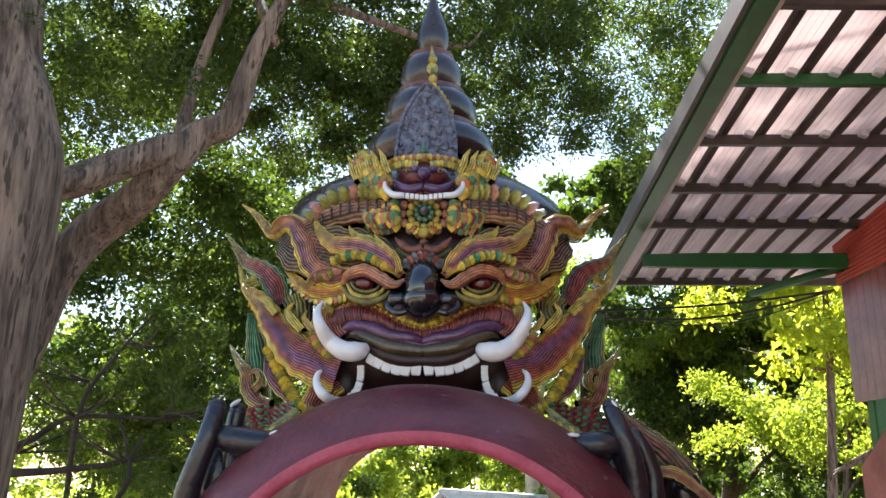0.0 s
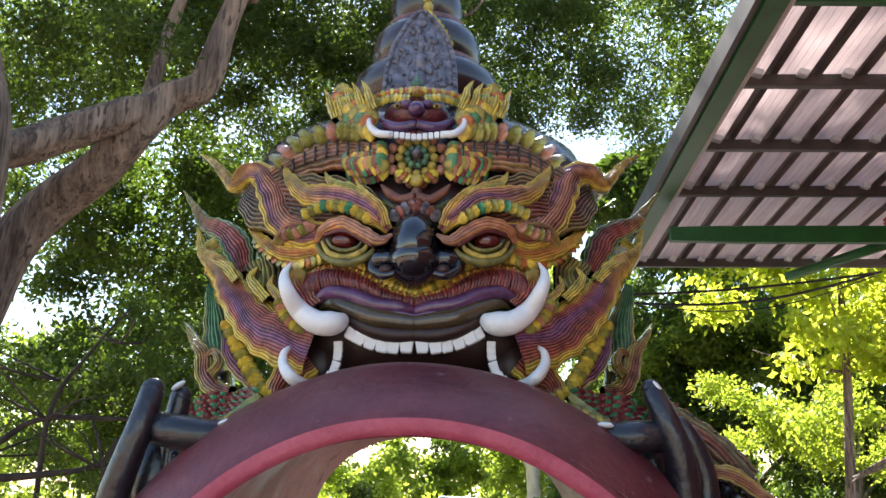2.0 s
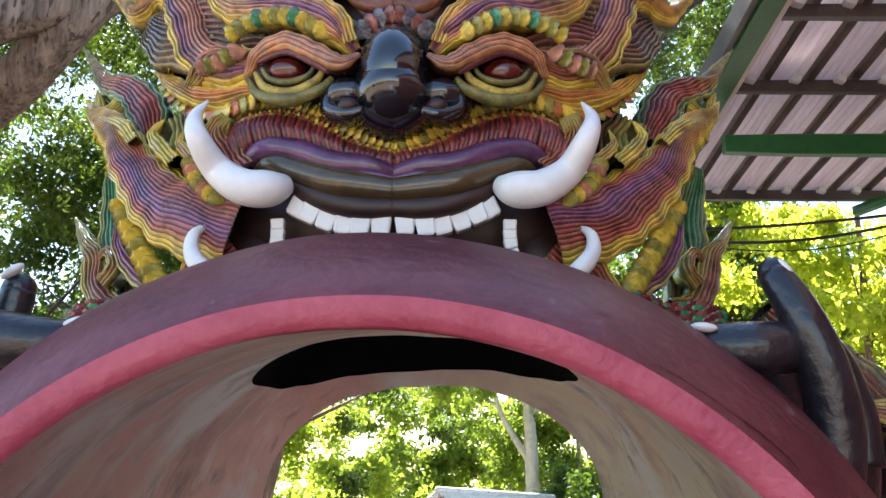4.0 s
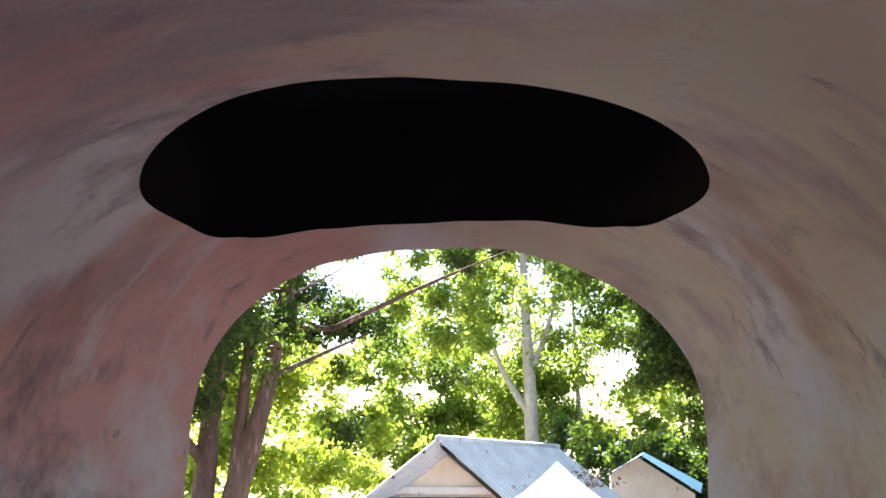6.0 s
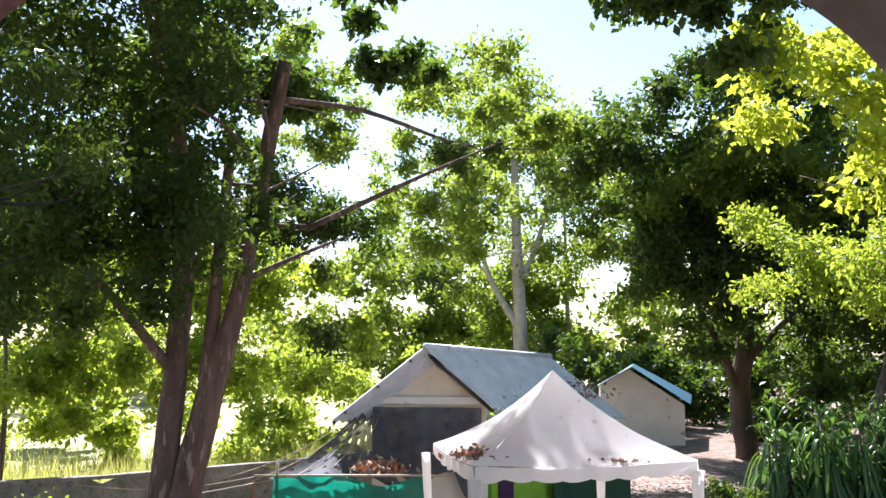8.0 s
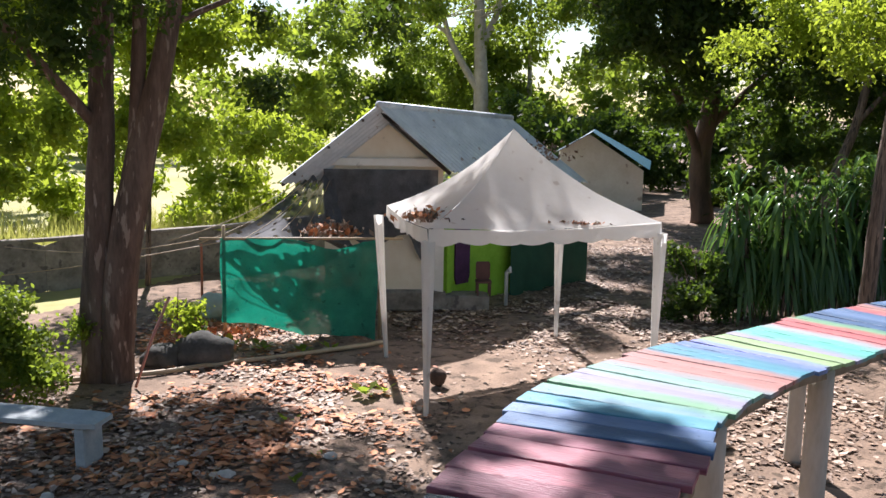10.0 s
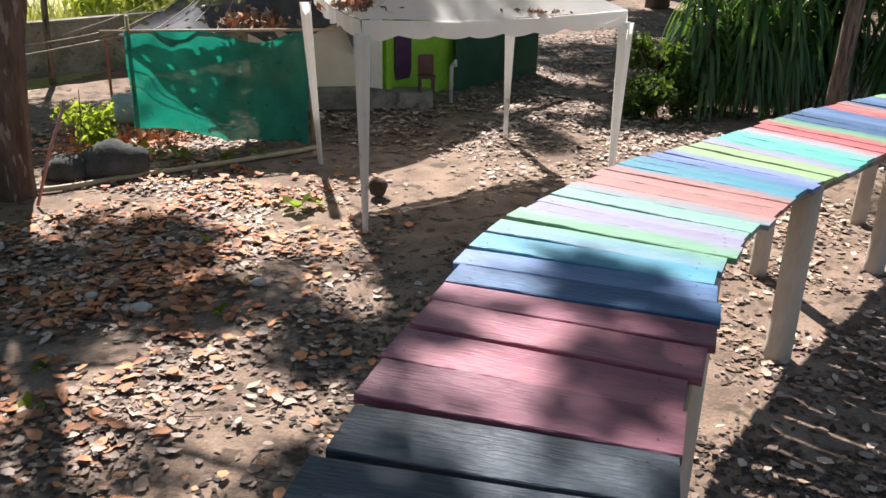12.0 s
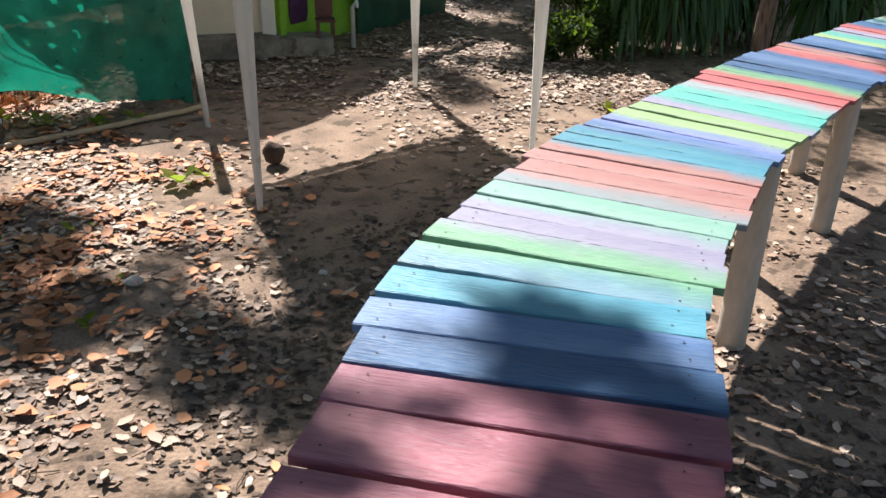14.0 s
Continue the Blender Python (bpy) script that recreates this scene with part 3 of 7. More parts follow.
def ring(y, nv, grow=0.0, floor=1.9):
    cx, w, spring, top, e = section(y)
    w, top = w + grow, top + grow
    out = []
    legs = 16
    for i in range(legs):
        out.append((cx - w, y, floor + (spring - floor) * i / legs))
    for i in range(nv + 1):
        a = math.pi * i / nv
        c, s = math.cos(a), math.sin(a)
        out.append((cx - w * math.copysign(abs(c) ** (2 / e), c), y, spring + (top - spring) * abs(s) ** (2 / e)))
    for i in range(legs):
        out.append((cx + w, y, spring - (spring - floor) * (i + 1) / legs))
    return out


def tunnel(grow, material, sh, outer):
    nu, nv = 80, 130
    rows = [ring(3.128 + (5.02 - 3.128) * j / nu, nv, grow) for j in range(nu + 1)]
    verts, inside = [], []

    def where(p):
        # A rounded opening in the ceiling, measured from its own middle.
        return (p[0] + 0.05) / 0.48, (p[1] - 4.5) / 0.45

    for row in rows:
        for p in row:
            if p[2] > 3.75:
                u, v = where(p)
                f = (abs(u) ** 3.0 + abs(v) ** 3.0) ** (1 / 3.0)
                inside.append(f)
            else:
                inside.append(2.0)
            x, y, z = p
            b = 0.016 * noise.noise(Vector((x * 2.2, y * 2.2, z * 2.2))) + 0.004 * noise.noise(Vector((x * 9, y * 5, z * 9)))
            verts.append((x + b, y, z + b))
    n = len(rows[0])
    faces, cut = [], {}
    edge = 1.3 if outer else 1.0

    def crossing(p, q):
        key = (min(p, q), max(p, q))
        if key not in cut:
            t = (edge - inside[key[0]]) / (inside[key[1]] - inside[key[0]])
            verts.append(tuple(Vector(verts[key[0]]).lerp(Vector(verts[key[1]]), t)))
            cut[key] = len(verts) - 1
        return cut[key]

    for j in range(nu):
        for i in range(n - 1):
            f = (j * n + i, j * n + i + 1, (j + 1) * n + i + 1, (j + 1) * n + i)
            f = f[::-1] if outer else f
            if all(inside[k] >= edge for k in f):
                faces.append(f)
            elif any(inside[k] >= edge for k in f):
                poly = []
                for p, q in zip(f, f[1:] + f[:1]):
                    if inside[p] >= edge:
                        poly.append(p)
                    if (inside[p] >= edge) != (inside[q] >= edge):
                        poly.append(crossing(p, q))
                if len(poly) > 2:
                    faces.append(tuple(poly))
    sh.add(verts, faces, material)


sh = Shape()
tunnel(0.0, PLASTER, sh, False)
part("tunnel_lining", sh, gate, "smeared red-brown and cream stained plaster tunnel")
sh = Shape()
tunnel(0.06, PLASTER, sh, True)
part("tunnel_shell", sh, gate)
sh = Shape()     # shaft above the opening, coloured near black for its shade
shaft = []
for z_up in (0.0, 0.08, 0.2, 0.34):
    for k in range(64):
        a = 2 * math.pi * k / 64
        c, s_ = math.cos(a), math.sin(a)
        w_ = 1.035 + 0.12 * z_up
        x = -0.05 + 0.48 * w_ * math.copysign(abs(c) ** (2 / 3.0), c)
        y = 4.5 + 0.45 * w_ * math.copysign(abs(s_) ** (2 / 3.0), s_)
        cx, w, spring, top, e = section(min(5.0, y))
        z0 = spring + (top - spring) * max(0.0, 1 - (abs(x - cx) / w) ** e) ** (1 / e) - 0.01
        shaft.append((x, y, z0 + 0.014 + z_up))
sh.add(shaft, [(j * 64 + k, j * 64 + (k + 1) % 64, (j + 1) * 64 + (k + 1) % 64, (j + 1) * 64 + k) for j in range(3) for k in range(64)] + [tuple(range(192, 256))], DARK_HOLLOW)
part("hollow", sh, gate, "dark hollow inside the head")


def arch_sweep(profile, material, nv=96, floor=1.9):
    """A profile of (depth y, radius) swept round the front arch and down its legs."""
    sh = Shape()
    path = [(-1, 0, z) for z in np.linspace(floor, 3.2, 6)] + [(-math.cos(a), math.sin(a), 3.27) for a in np.linspace(0, math.pi, nv)] + [(1, 0, z) for z in np.linspace(3.2, floor, 6)]
    verts, faces, n = [], [], len(profile)
    for c, s_, z in path:
        for y, r in profile:
            w = 0.006 * noise.noise(Vector((c * 3, z + s_ * 3, y * 3)))
            verts.append((-0.09 + c * (r + w), y, z + s_ * (r + w)))
    for j in range(len(path) - 1):
        for i in range(n - 1):
            faces.append((j * n + i, j * n + i + 1, (j + 1) * n + i + 1, (j + 1) * n + i))
    sh.add(verts, faces, material)
    return sh


part("lip", arch_sweep([(3.118, 0.868), (3.13, 0.885), (3.19, 0.935), (3.28, 0.995), (3.4, 1.045), (3.52, 1.07), (3.66, 1.075), (3.8, 1.05)], MAROON), gate, "dark maroon rounded cement lip")
part("pink_edge", arch_sweep([(3.14, 0.818), (3.122, 0.822), (3.116, 0.845), (3.118, 0.868)], PINK), gate, "pink painted front edge")

# plain cement blocks that carry the gate
for x0, x1 in ((-1.35, -0.72), (0.56, 1.18)):
    sh = Shape()
    sh.box(((x0 + x1) / 2, 4.25, 1.35), ((x1 - x0) / 2, 0.72, 1.45), CEMENT)
    part("pier", sh, gate, "plain cement pier under the arch")


# ---------------------------------------------------------------- sheet roof beside the gate
def roof_sheet(x0, x1, y0, y1, z_of, face, rib_face, pitch=0.2, rib=0.03):
    """Ribbed roof sheet seen from below: pale pans with fine pressed lines between hollow ribs."""
    sh = Shape()
    prof, hollow = [], []
    for i in range(int((x1 - x0) / pitch)):
        b = x0 + pitch * i
        for u, h in ((0.0, 0), (0.14, 0), (0.15, 0.004), (0.16, 0), (0.31, 0), (0.32, 0.004), (0.33, 0), (0.48, 0), (0.49, 0.004), (0.5, 0), (0.7, 0)):
            prof.append((b + pitch * u, h))
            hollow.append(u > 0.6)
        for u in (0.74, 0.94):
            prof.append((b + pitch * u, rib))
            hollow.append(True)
    rows = np.linspace(y0, y1, 8)
    verts = [(x, y, z_of(x, y) + h) for y in rows for x, h in prof]
    m = len(prof)
    sh.add(verts, [(j * m + i, j * m + i + 1, (j + 1) * m + i + 1, (j + 1) * m + i) for j in range(7) for i in range(m - 1)], face, False)
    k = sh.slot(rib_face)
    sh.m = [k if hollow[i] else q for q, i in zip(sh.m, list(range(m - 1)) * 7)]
    return sh


# the ribs take a darker colour than the pans
RIB_UNDER = mat("dark_rib_underside", (0.09, 0.07, 0.066), (0.17, 0.135, 0.125), 0.55, 6.0)
PALE_STRIP = mat("pale_edge_strip", (0.42, 0.38, 0.35), (0.6, 0.56, 0.52), 0.5, 9.0)
shed = empty("sheet_roof_shelter", (2.4, 4.0, 0.0), "open shelter with a pale sheet metal roof on green steel", "shelter")
fz = lambda y: 5.675 - 0.111 * (y - 4.12)
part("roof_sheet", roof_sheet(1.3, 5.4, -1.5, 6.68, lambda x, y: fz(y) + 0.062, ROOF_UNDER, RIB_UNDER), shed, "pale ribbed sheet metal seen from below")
for y in (-0.42, 0.16, 0.74, 1.32, 1.9, 2.48, 3.064, 3.643, 4.229, 4.824, 5.368, 6.53):
    sh = Shape()
    green = 3.5 < y < 3.7
    steel = GREEN_STEEL if green else DARK_STEEL
    sh.box((3.36, y, fz(y) + 0.028), (2.02, 0.006, 0.028), steel)
    sh.box((3.36, y + 0.016, fz(y) + 0.003), (2.02, 0.02, 0.003), steel)
    sh.box((3.36, y + 0.016, fz(y) + 0.053), (2.02, 0.02, 0.003), DARK_STEEL)
    part("purlin", sh, shed)
    for k in range(7):
        sh = Shape()
        sh.box((1.4 + 0.2 * k, y - 0.022, fz(y) + 0.05), (0.022, 0.022, 0.016), ZINC, Matrix.Rotation(0.3, 3, "Y"))
        part("clip", sh, shed, "small bright sheet metal clip")
sh = Shape()
sh.box((3.36, 5.585, 5.366), (2.02, 0.03, 0.05), GREEN_STEEL)
part("beam", sh, shed, "green steel beam")
sh = Shape()
sh.tube([(2.38, 6.5, 5.33), (2.66, 5.6, 5.33)], [0.035, 0.035], GREEN_STEEL, 4)
part("brace", sh, shed, "green steel brace")


def edge_bar(x, half, lo, hi, material, name, label=""):
    sh = Shape()
    sh.add([(x + s_ * half, y, fz(y) + h) for y in (-1.6, 6.72) for s_, h in ((-1, lo), (1, lo), (1, hi), (-1, hi))],
           [(0, 1, 5, 4), (1, 2, 6, 5), (2, 3, 7, 6), (3, 0, 4, 7), (0, 3, 2, 1), (4, 5, 6, 7)], material, False)
    part(name, sh, shed, label)


edge_bar(1.272, 0.046, -0.012, 0.06, GREEN_STEEL, "edge_beam", "green steel edge beam")
# pale strip along the inner side of the edge beam
edge_bar(1.333, 0.013, 0.0, 0.045, PALE_STRIP, "edge_strip", "pale strip along the inner side of the edge beam")
edge_bar(1.208, 0.014, 0.005, 0.115, GREY_STEEL, "fascia", "weathered grey fascia board")


def pleated(z0, z1, pitch, depth, material, upright):
    """A ribbed wall sheet along the shelter's side; ribs upright or level."""
    sh = Shape()
    if upright:
        n = int(7.3 / pitch)
        run_ = [(-1.5 + pitch * i, 2.7 + (depth if i % 2 else 0)) for i in range(n)]
        sh.add([(x, y, z) for y, x in run_ for z in (z0, z1(y))], [(2 * i, 2 * i + 2, 2 * i + 3, 2 * i + 1) for i in range(n - 1)], material, False)
    else:
        n = 26
        sh.add([(2.69 + (depth if i % 2 else 0), y, z0 + (z1(y) - z0) * i / (n - 1)) for i in range(n) for y in (-1.5, 5.76)], [(2 * i, 2 * i + 1, 2 * i + 3, 2 * i + 2) for i in range(n - 1)], material, False)
    return sh


MAROON_SHEET = mat("glossy_maroon_sheet", (0.16, 0.03, 0.03), (0.26, 0.06, 0.055), 0.22, 4.0, coat=0.4)
part("red_wall", pleated(5.23, lambda y: fz(y) + 0.03, 0.1, 0.012, RED_SHEET, False), shed, "red ribbed sheet wall")
part("ribbed_wall", pleated(4.44, lambda y: 5.23, 0.05, 0.02, MAROON_SHEET, True), shed, "glossy maroon wall sheet with upright ribs")
sh = Shape()
sh.box((2.75, 2.15, 2.2), (0.04, 3.6, 2.236), RED_FADED)
part("lower_wall", sh, shed, "faded pinkish red lower wall")
for x, y in ((2.8, 5.6), (4.8, 6.1), (4.8, 0.0), (2.82, -1.4)):
    sh = Shape()
    top = fz(y) - 0.05
    sh.box((x, y, top / 2), (0.05, 0.05, top / 2), GREEN_STEEL)
    part("column", sh, shed)
CABLE = mat("black_cable", (0.012, 0.012, 0.013), (0.02, 0.02, 0.02), 0.5, 8.0)
for k, (za, zb, sag) in enumerate(((5.12, 5.33, 0.1), (5.17, 5.33, 0.03), (5.15, 5.32, 0.16))):
    sh = Shape()
    n = 20
    pts = [(1.15 + 1.8 * i / n, 6.35 + 0.02 * k, za + (zb - za) * i / n - sag * math.sin(math.pi * i / n)) for i in range(n + 1)]
    sh.tube(pts, [0.009 if k < 2 else 0.004] * (n + 1), CABLE, 6)
    sh.link("cable", label="black cable sagging under the roof edge", category="cable")


# ---------------------------------------------------------------- canopy tent
tent = empty("canopy_tent", (1.8, 16.3, 0.0), "dirty white canopy tent with scalloped edge and fabric-wrapped legs", "tent")
CORNERS = dict(f=(0.575, 14.55), r=(3.5, 15.35), b=(2.8, 18.1), l=(0.115, 16.97))
EAVE = 2.2
peak = Vector((1.77, 16.3, 3.3))
sh = Shape()
names = "frbl"
for i in range(4):
    a, b = Vector((*CORNERS[names[i]], EAVE)), Vector((*CORNERS[names[(i + 1) % 4]], EAVE))
    n, m = 18, 16
    verts = []
    for j in range(m + 1):
        v = j / m
        for k in range(n + 1):
            u = k / n
            e = a.lerp(b, u)
            p = e.lerp(peak, v)
            p.z = EAVE + (peak.z - EAVE) * (0.55 * v + 0.45 * v ** 2.4) - 0.07 * math.sin(math.pi * u) * math.sin(math.pi * min(1, v * 1.2)) * (1 - v)
            p.z += 0.018 * noise.noise(Vector((p.x * 2.3, p.y * 2.3, i))) * (1 - v) - 0.05 * math.sin(math.pi * u) * (1 - v) ** 3
            verts.append(p)
    sh.add(verts, [(j * (n + 1) + k, j * (n + 1) + k + 1, (j + 1) * (n + 1) + k + 1, (j + 1) * (n + 1) + k) for j in range(m) for k in range(n)], CANVAS)
part("canopy", sh, tent, "sagging dirty white canvas top")
for i in range(4):
    a, b = Vector((*CORNERS[names[i]], EAVE)), Vector((*CORNERS[names[(i + 1) % 4]], EAVE))
    out = (b - a).cross(Vector((0, 0, 1))).normalized()
    sh = Shape()
    n = 64
    verts = []
    for k in range(n + 1):
        u = k / n
        sag = 0.05 * math.sin(math.pi * u)
        drop = 0.15 + 0.035 * abs(math.sin(math.pi * u * 8)) + 0.02 * noise.noise(Vector((u * 9, i, 0)))
        for d in (0, 0.5, 1):
            p = a.lerp(b, u) + out * (0.012 + 0.02 * d * math.sin(u * 40 + i))
            p.z = EAVE - sag - drop * d
            verts.append(p)
    sh.add(verts, [(k * 3 + q, k * 3 + q + 1, (k + 1) * 3 + q + 1, (k + 1) * 3 + q) for k in range(n) for q in range(2)], CANVAS)
    part("valance", sh, tent)
for i, nme in enumerate(names):
    x, y = CORNERS[nme]
    lean = (-0.12 if nme == "l" else 0.0)
    sh = Shape()
    seg, rows_ = 14, 12
    verts = []
    for j in range(rows_ + 1):
        t = j / rows_
        r = 0.026 + (0.035 if nme == "l" else 0.05) * t ** 1.1
        for k in range(seg):
            a = 2 * math.pi * k / seg
            rr = r * (1 + 0.22 * math.cos(a * 5 + i + t))
            verts.append((x + lean * t + rr * math.cos(a), y + rr * math.sin(a), 2.06 * t))
    sh.add(verts, [(j * seg + k, j * seg + (k + 1) % seg, (j + 1) * seg + (k + 1) % seg, (j + 1) * seg + k) for j in range(rows_) for k in range(seg)], CANVAS)
    part("leg", sh, tent, "leg wrapped in white fabric")


# ---------------------------------------------------------------- huts
def sheet(sh, a, b, c, d, material, ribs, rise=0.018, thick=0.006):
    """A ribbed sheet between four corners, ribs running from edge ab to edge dc."""
    a, b, c, d = (Vector(p) for p in (a, b, c, d))
    nrm = (b - a).cross(d - a).normalized()
    if nrm.z < 0:
        nrm = -nrm
    n = ribs * 4
    verts = []
    for k in range(n + 1):
        u = k / n
        h = nrm * (rise * math.sin(2 * math.pi * u * ribs))
        verts += [a.lerp(b, u) + h, d.lerp(c, u) + h]
    sh.add(verts, [(2 * k, 2 * k + 2, 2 * k + 3, 2 * k + 1) for k in range(n)], material)


hut = empty("hut", (0.5, 20.5, 0.0), "small cream hut with a grey corrugated sheet roof", "hut")
P0, P1 = Vector((-0.05, 19.5, 3.58)), Vector((2.63, 22.5, 3.37))
E0, E1 = Vector((1.2, 19.5, 2.5)), Vector((4.26, 22.5, 2.1))
L0, L1 = Vector((-1.68, 19.5, 2.28)), Vector((1.0, 22.5, 2.1))
for nme, (a, b, c, d) in dict(right=(P0, P1, E1, E0), left=(P0, P1, L1, L0)).items():
    sh = Shape()
    sheet(sh, a, b, c, d, ZINC, 32, 0.034)
    part("roof_sheet", sh, hut, "grey corrugated zinc roof sheet")
sh = Shape()
sh.tube([P0 + Vector((0, 0, 0.02)), P1 + Vector((0, 0, 0.02))], [0.06, 0.06], ZINC, 8)
part("ridge_cap", sh, hut)
sh = Shape()
A, B = Vector((-0.98, 20.05, 0.35)), Vector((1.1, 20.05, 0.35))
sh.add([A, B, (1.1, 20.05, 2.48), (-0.05, 20.05, 3.42), (-0.98, 20.05, 2.6), (-0.98, 20.2, 0.35), (1.1, 20.2, 0.35), (1.1, 20.2, 2.48), (-0.05, 20.2, 3.42), (-0.98, 20.2, 2.6)],
       [(0, 1, 2, 3, 4), (9, 8, 7, 6, 5), (0, 5, 6, 1), (1, 6, 7, 2), (0, 4, 9, 5)], CREAM_WALL, False)
part("front_wall", sh, hut, "cream plastered gable wall")
sh = Shape()
sh.add([(1.1, 20.15, -0.1), (3.9, 22.8, -0.1), (3.9, 22.8, 1.95), (1.1, 20.15, 2.3), (1.0, 20.25, -0.1), (3.8, 22.9, -0.1), (3.8, 22.9, 1.95), (1.0, 20.25, 2.3)],
       [(0, 1, 2, 3), (7, 6, 5, 4)], LIME_WALL, False)
part("side_wall", sh, hut, "lime green side wall")
sh = Shape()
sh.box((0.06, 20.0, 0.17), (1.1, 0.12, 0.18), CEMENT)
sh.box((1.5, 20.15, 0.12), (0.45, 0.25, 0.14), CEMENT)
part("plinth", sh, hut, "bare cement plinth and step")
sh = Shape()
sh.box((0.1, 19.98, 2.62), (1.02, 0.05, 0.07), WHITE_WALL)
part("lintel", sh, hut)
for q in (0.15, 0.5, 0.85):
    sh = Shape()
    sh.tube([P0.lerp(L0, q) + Vector((0, 0.02, -0.05)), P0.lerp(L0, q) + Vector((0, 0.6, -0.05))], [0.03, 0.03], DARK_STEEL, 4)
    part("rafter", sh, hut)
for q in (E0, L0):
    sh = Shape()
    sh.tube([P0 + Vector((0, 0.25, -0.06)), q + Vector((0, 0.25, -0.06))], [0.035, 0.035], DARK_STEEL, 4)
    part("rafter", sh, hut)

hut2 = empty("far_hut", (8.2, 36, 0.0), "small white hut with a blue roof behind the trees", "hut")
sh = Shape()
sh.add([(6.4, 36, -0.1), (9.5, 36, -0.1), (9.5, 36, 1.45), (7.45, 36, 2.75), (6.4, 36, 2.2), (6.4, 36.3, -0.1), (9.5, 36.3, -0.1), (9.5, 36.3, 1.45), (7.45, 36.3, 2.75), (6.4, 36.3, 2.2)],
       [(0, 1, 2, 3, 4), (9, 8, 7, 6, 5), (1, 6, 7, 2), (0, 4, 9, 5)], WHITE_WALL, False)
part("wall", sh, hut2)
sh = Shape()
sheet(sh, (7.45, 35.6, 2.85), (8.6, 40, 2.85), (11.0, 40, 1.6), (9.6, 35.6, 1.5), BLUE_ROOF, 14)
sheet(sh, (7.45, 35.6, 2.85), (8.6, 40, 2.85), (7.4, 40, 2.1), (6.2, 35.6, 2.15), BLUE_ROOF, 14)
part("roof", sh, hut2)

# boundary wall
WALL = [(-14.0, 18.3), (-9.0, 20.3), (-6.4, 21.6), (-3.4, 23.7), (-0.5, 26.5), (3.5, 30.0)]
bw = empty("boundary_wall", (-6, 21.5, 0), "low weathered cement block wall", "wall", kind="structure")
for (xa, ya), (xb, yb) in zip(WALL, WALL[1:]):
    sh = Shape()
    dx, dy = xb - xa, yb - ya
    L = math.hypot(dx, dy)
    sh.box(((xa + xb) / 2, (ya + yb) / 2, 0.42), (L / 2, 0.06, 0.52), CEMENT, Matrix.Rotation(math.atan2(dy, dx), 3, "Z"))
    sh.box(((xa + xb) / 2, (ya + yb) / 2, 0.97), (L / 2, 0.09, 0.04), CEMENT, Matrix.Rotation(math.atan2(dy, dx), 3, "Z"))
    part("wall_panel", sh, bw)


# ---------------------------------------------------------------- net, poles, bench, hose
net = empty("net_screen", (-1.2, 18.0, 0.0), "green shade net hung over a bamboo pole", "net")
sh = Shape()
n, m = 40, 22
verts = []
for j in range(m + 1):
    v = j / m
    for k in range(n + 1):
        u = k / n
        top = 1.56 - 0.16 * math.exp(-((u - 0.72) / 0.16) ** 2)
        bot = 0.28 - 0.3 * u + 0.03 * math.sin(u * 9)
        x = -2.4 + 2.36 * u + 0.03 * math.sin(v * 5) * (u - 0.3)
        verts.append((x, 18.0 - 0.02 + 0.12 * noise.noise(Vector((u * 5, v * 2.2, 0))) + 0.05 * noise.noise(Vector((u * 14, v * 6, 3))) + 0.03 * math.sin(u * 26 + 3 * v) * v - 0.06 * v, top + (bot - top) * v))
sh.add(verts, [(j * (n + 1) + k, j * (n + 1) + k + 1, (j + 1) * (n + 1) + k + 1, (j + 1) * (n + 1) + k) for j in range(m) for k in range(n)], NET_GREEN)
part("net", sh, net, "green woven shade net")
sh = Shape()
sh.tube([(-2.72, 18.03, 1.55), (-1.2, 18.03, 1.56), (0.36, 18.03, 1.57)], [0.02, 0.022, 0.02], BAMBOO, 8)
part("pole", sh, net, "horizontal bamboo pole")
for x in (-2.38, 0.0):
    sh = Shape()
    sh.tube([(x, 18.08, -0.05), (x + 0.02, 18.06, 1.75 if x < -1 else 1.6)], [0.03, 0.026], BAMBOO, 8)
    part("stake", sh, net)

bench = empty("bench", (-3.2, 13.4, 0), "low grey cement bench among dry leaves", "bench")
SLAB = mat("blue_grey_cement", (0.3, 0.34, 0.36), (0.45, 0.48, 0.48), 0.8, 5.0, bump=0.3)
sh = Shape()
sh.box((-3.5, 13.5, 0.43), (0.85, 0.19, 0.03), SLAB, Matrix.Rotation(-0.25, 3, "Z"))
part("seat", sh, bench)
for x, y in ((-2.85, 13.34), (-4.15, 13.66)):
    sh = Shape()
    sh.box((x, y, 0.19), (0.06, 0.16, 0.22), SLAB, Matrix.Rotation(-0.25, 3, "Z"))
    part("leg", sh, bench)

sh = Shape()
hose = spline([(-8.5, 14.9), (-4.95, 15.6), (-3.0, 16.2), (-1.5, 16.9), (-0.4, 17.42), (0.1, 17.7)], 8)
sh.tube([(x, y, 0.05 + ground_height(x, y)) for x, y in hose], [0.035] * len(hose), BAMBOO, 8)
sh.link("bamboo_rail", label="long bamboo pole lying on the ground", category="pole")


# ---------------------------------------------------------------- guardian head over the arch (one statue, one mesh)
LACQUER = mat("black_lacquer", (0.006, 0.006, 0.009), (0.022, 0.02, 0.026), 0.3, 7.0, bump=0.5, bump_scale=26, coat=0.3, speck=(0.035, 0.032, 0.035), speck_at=0.66)
PAINTED = bpy.data.materials.new("painted_relief")
PAINTED.use_nodes = True
qn, ql = PAINTED.node_tree.nodes, PAINTED.node_tree.links
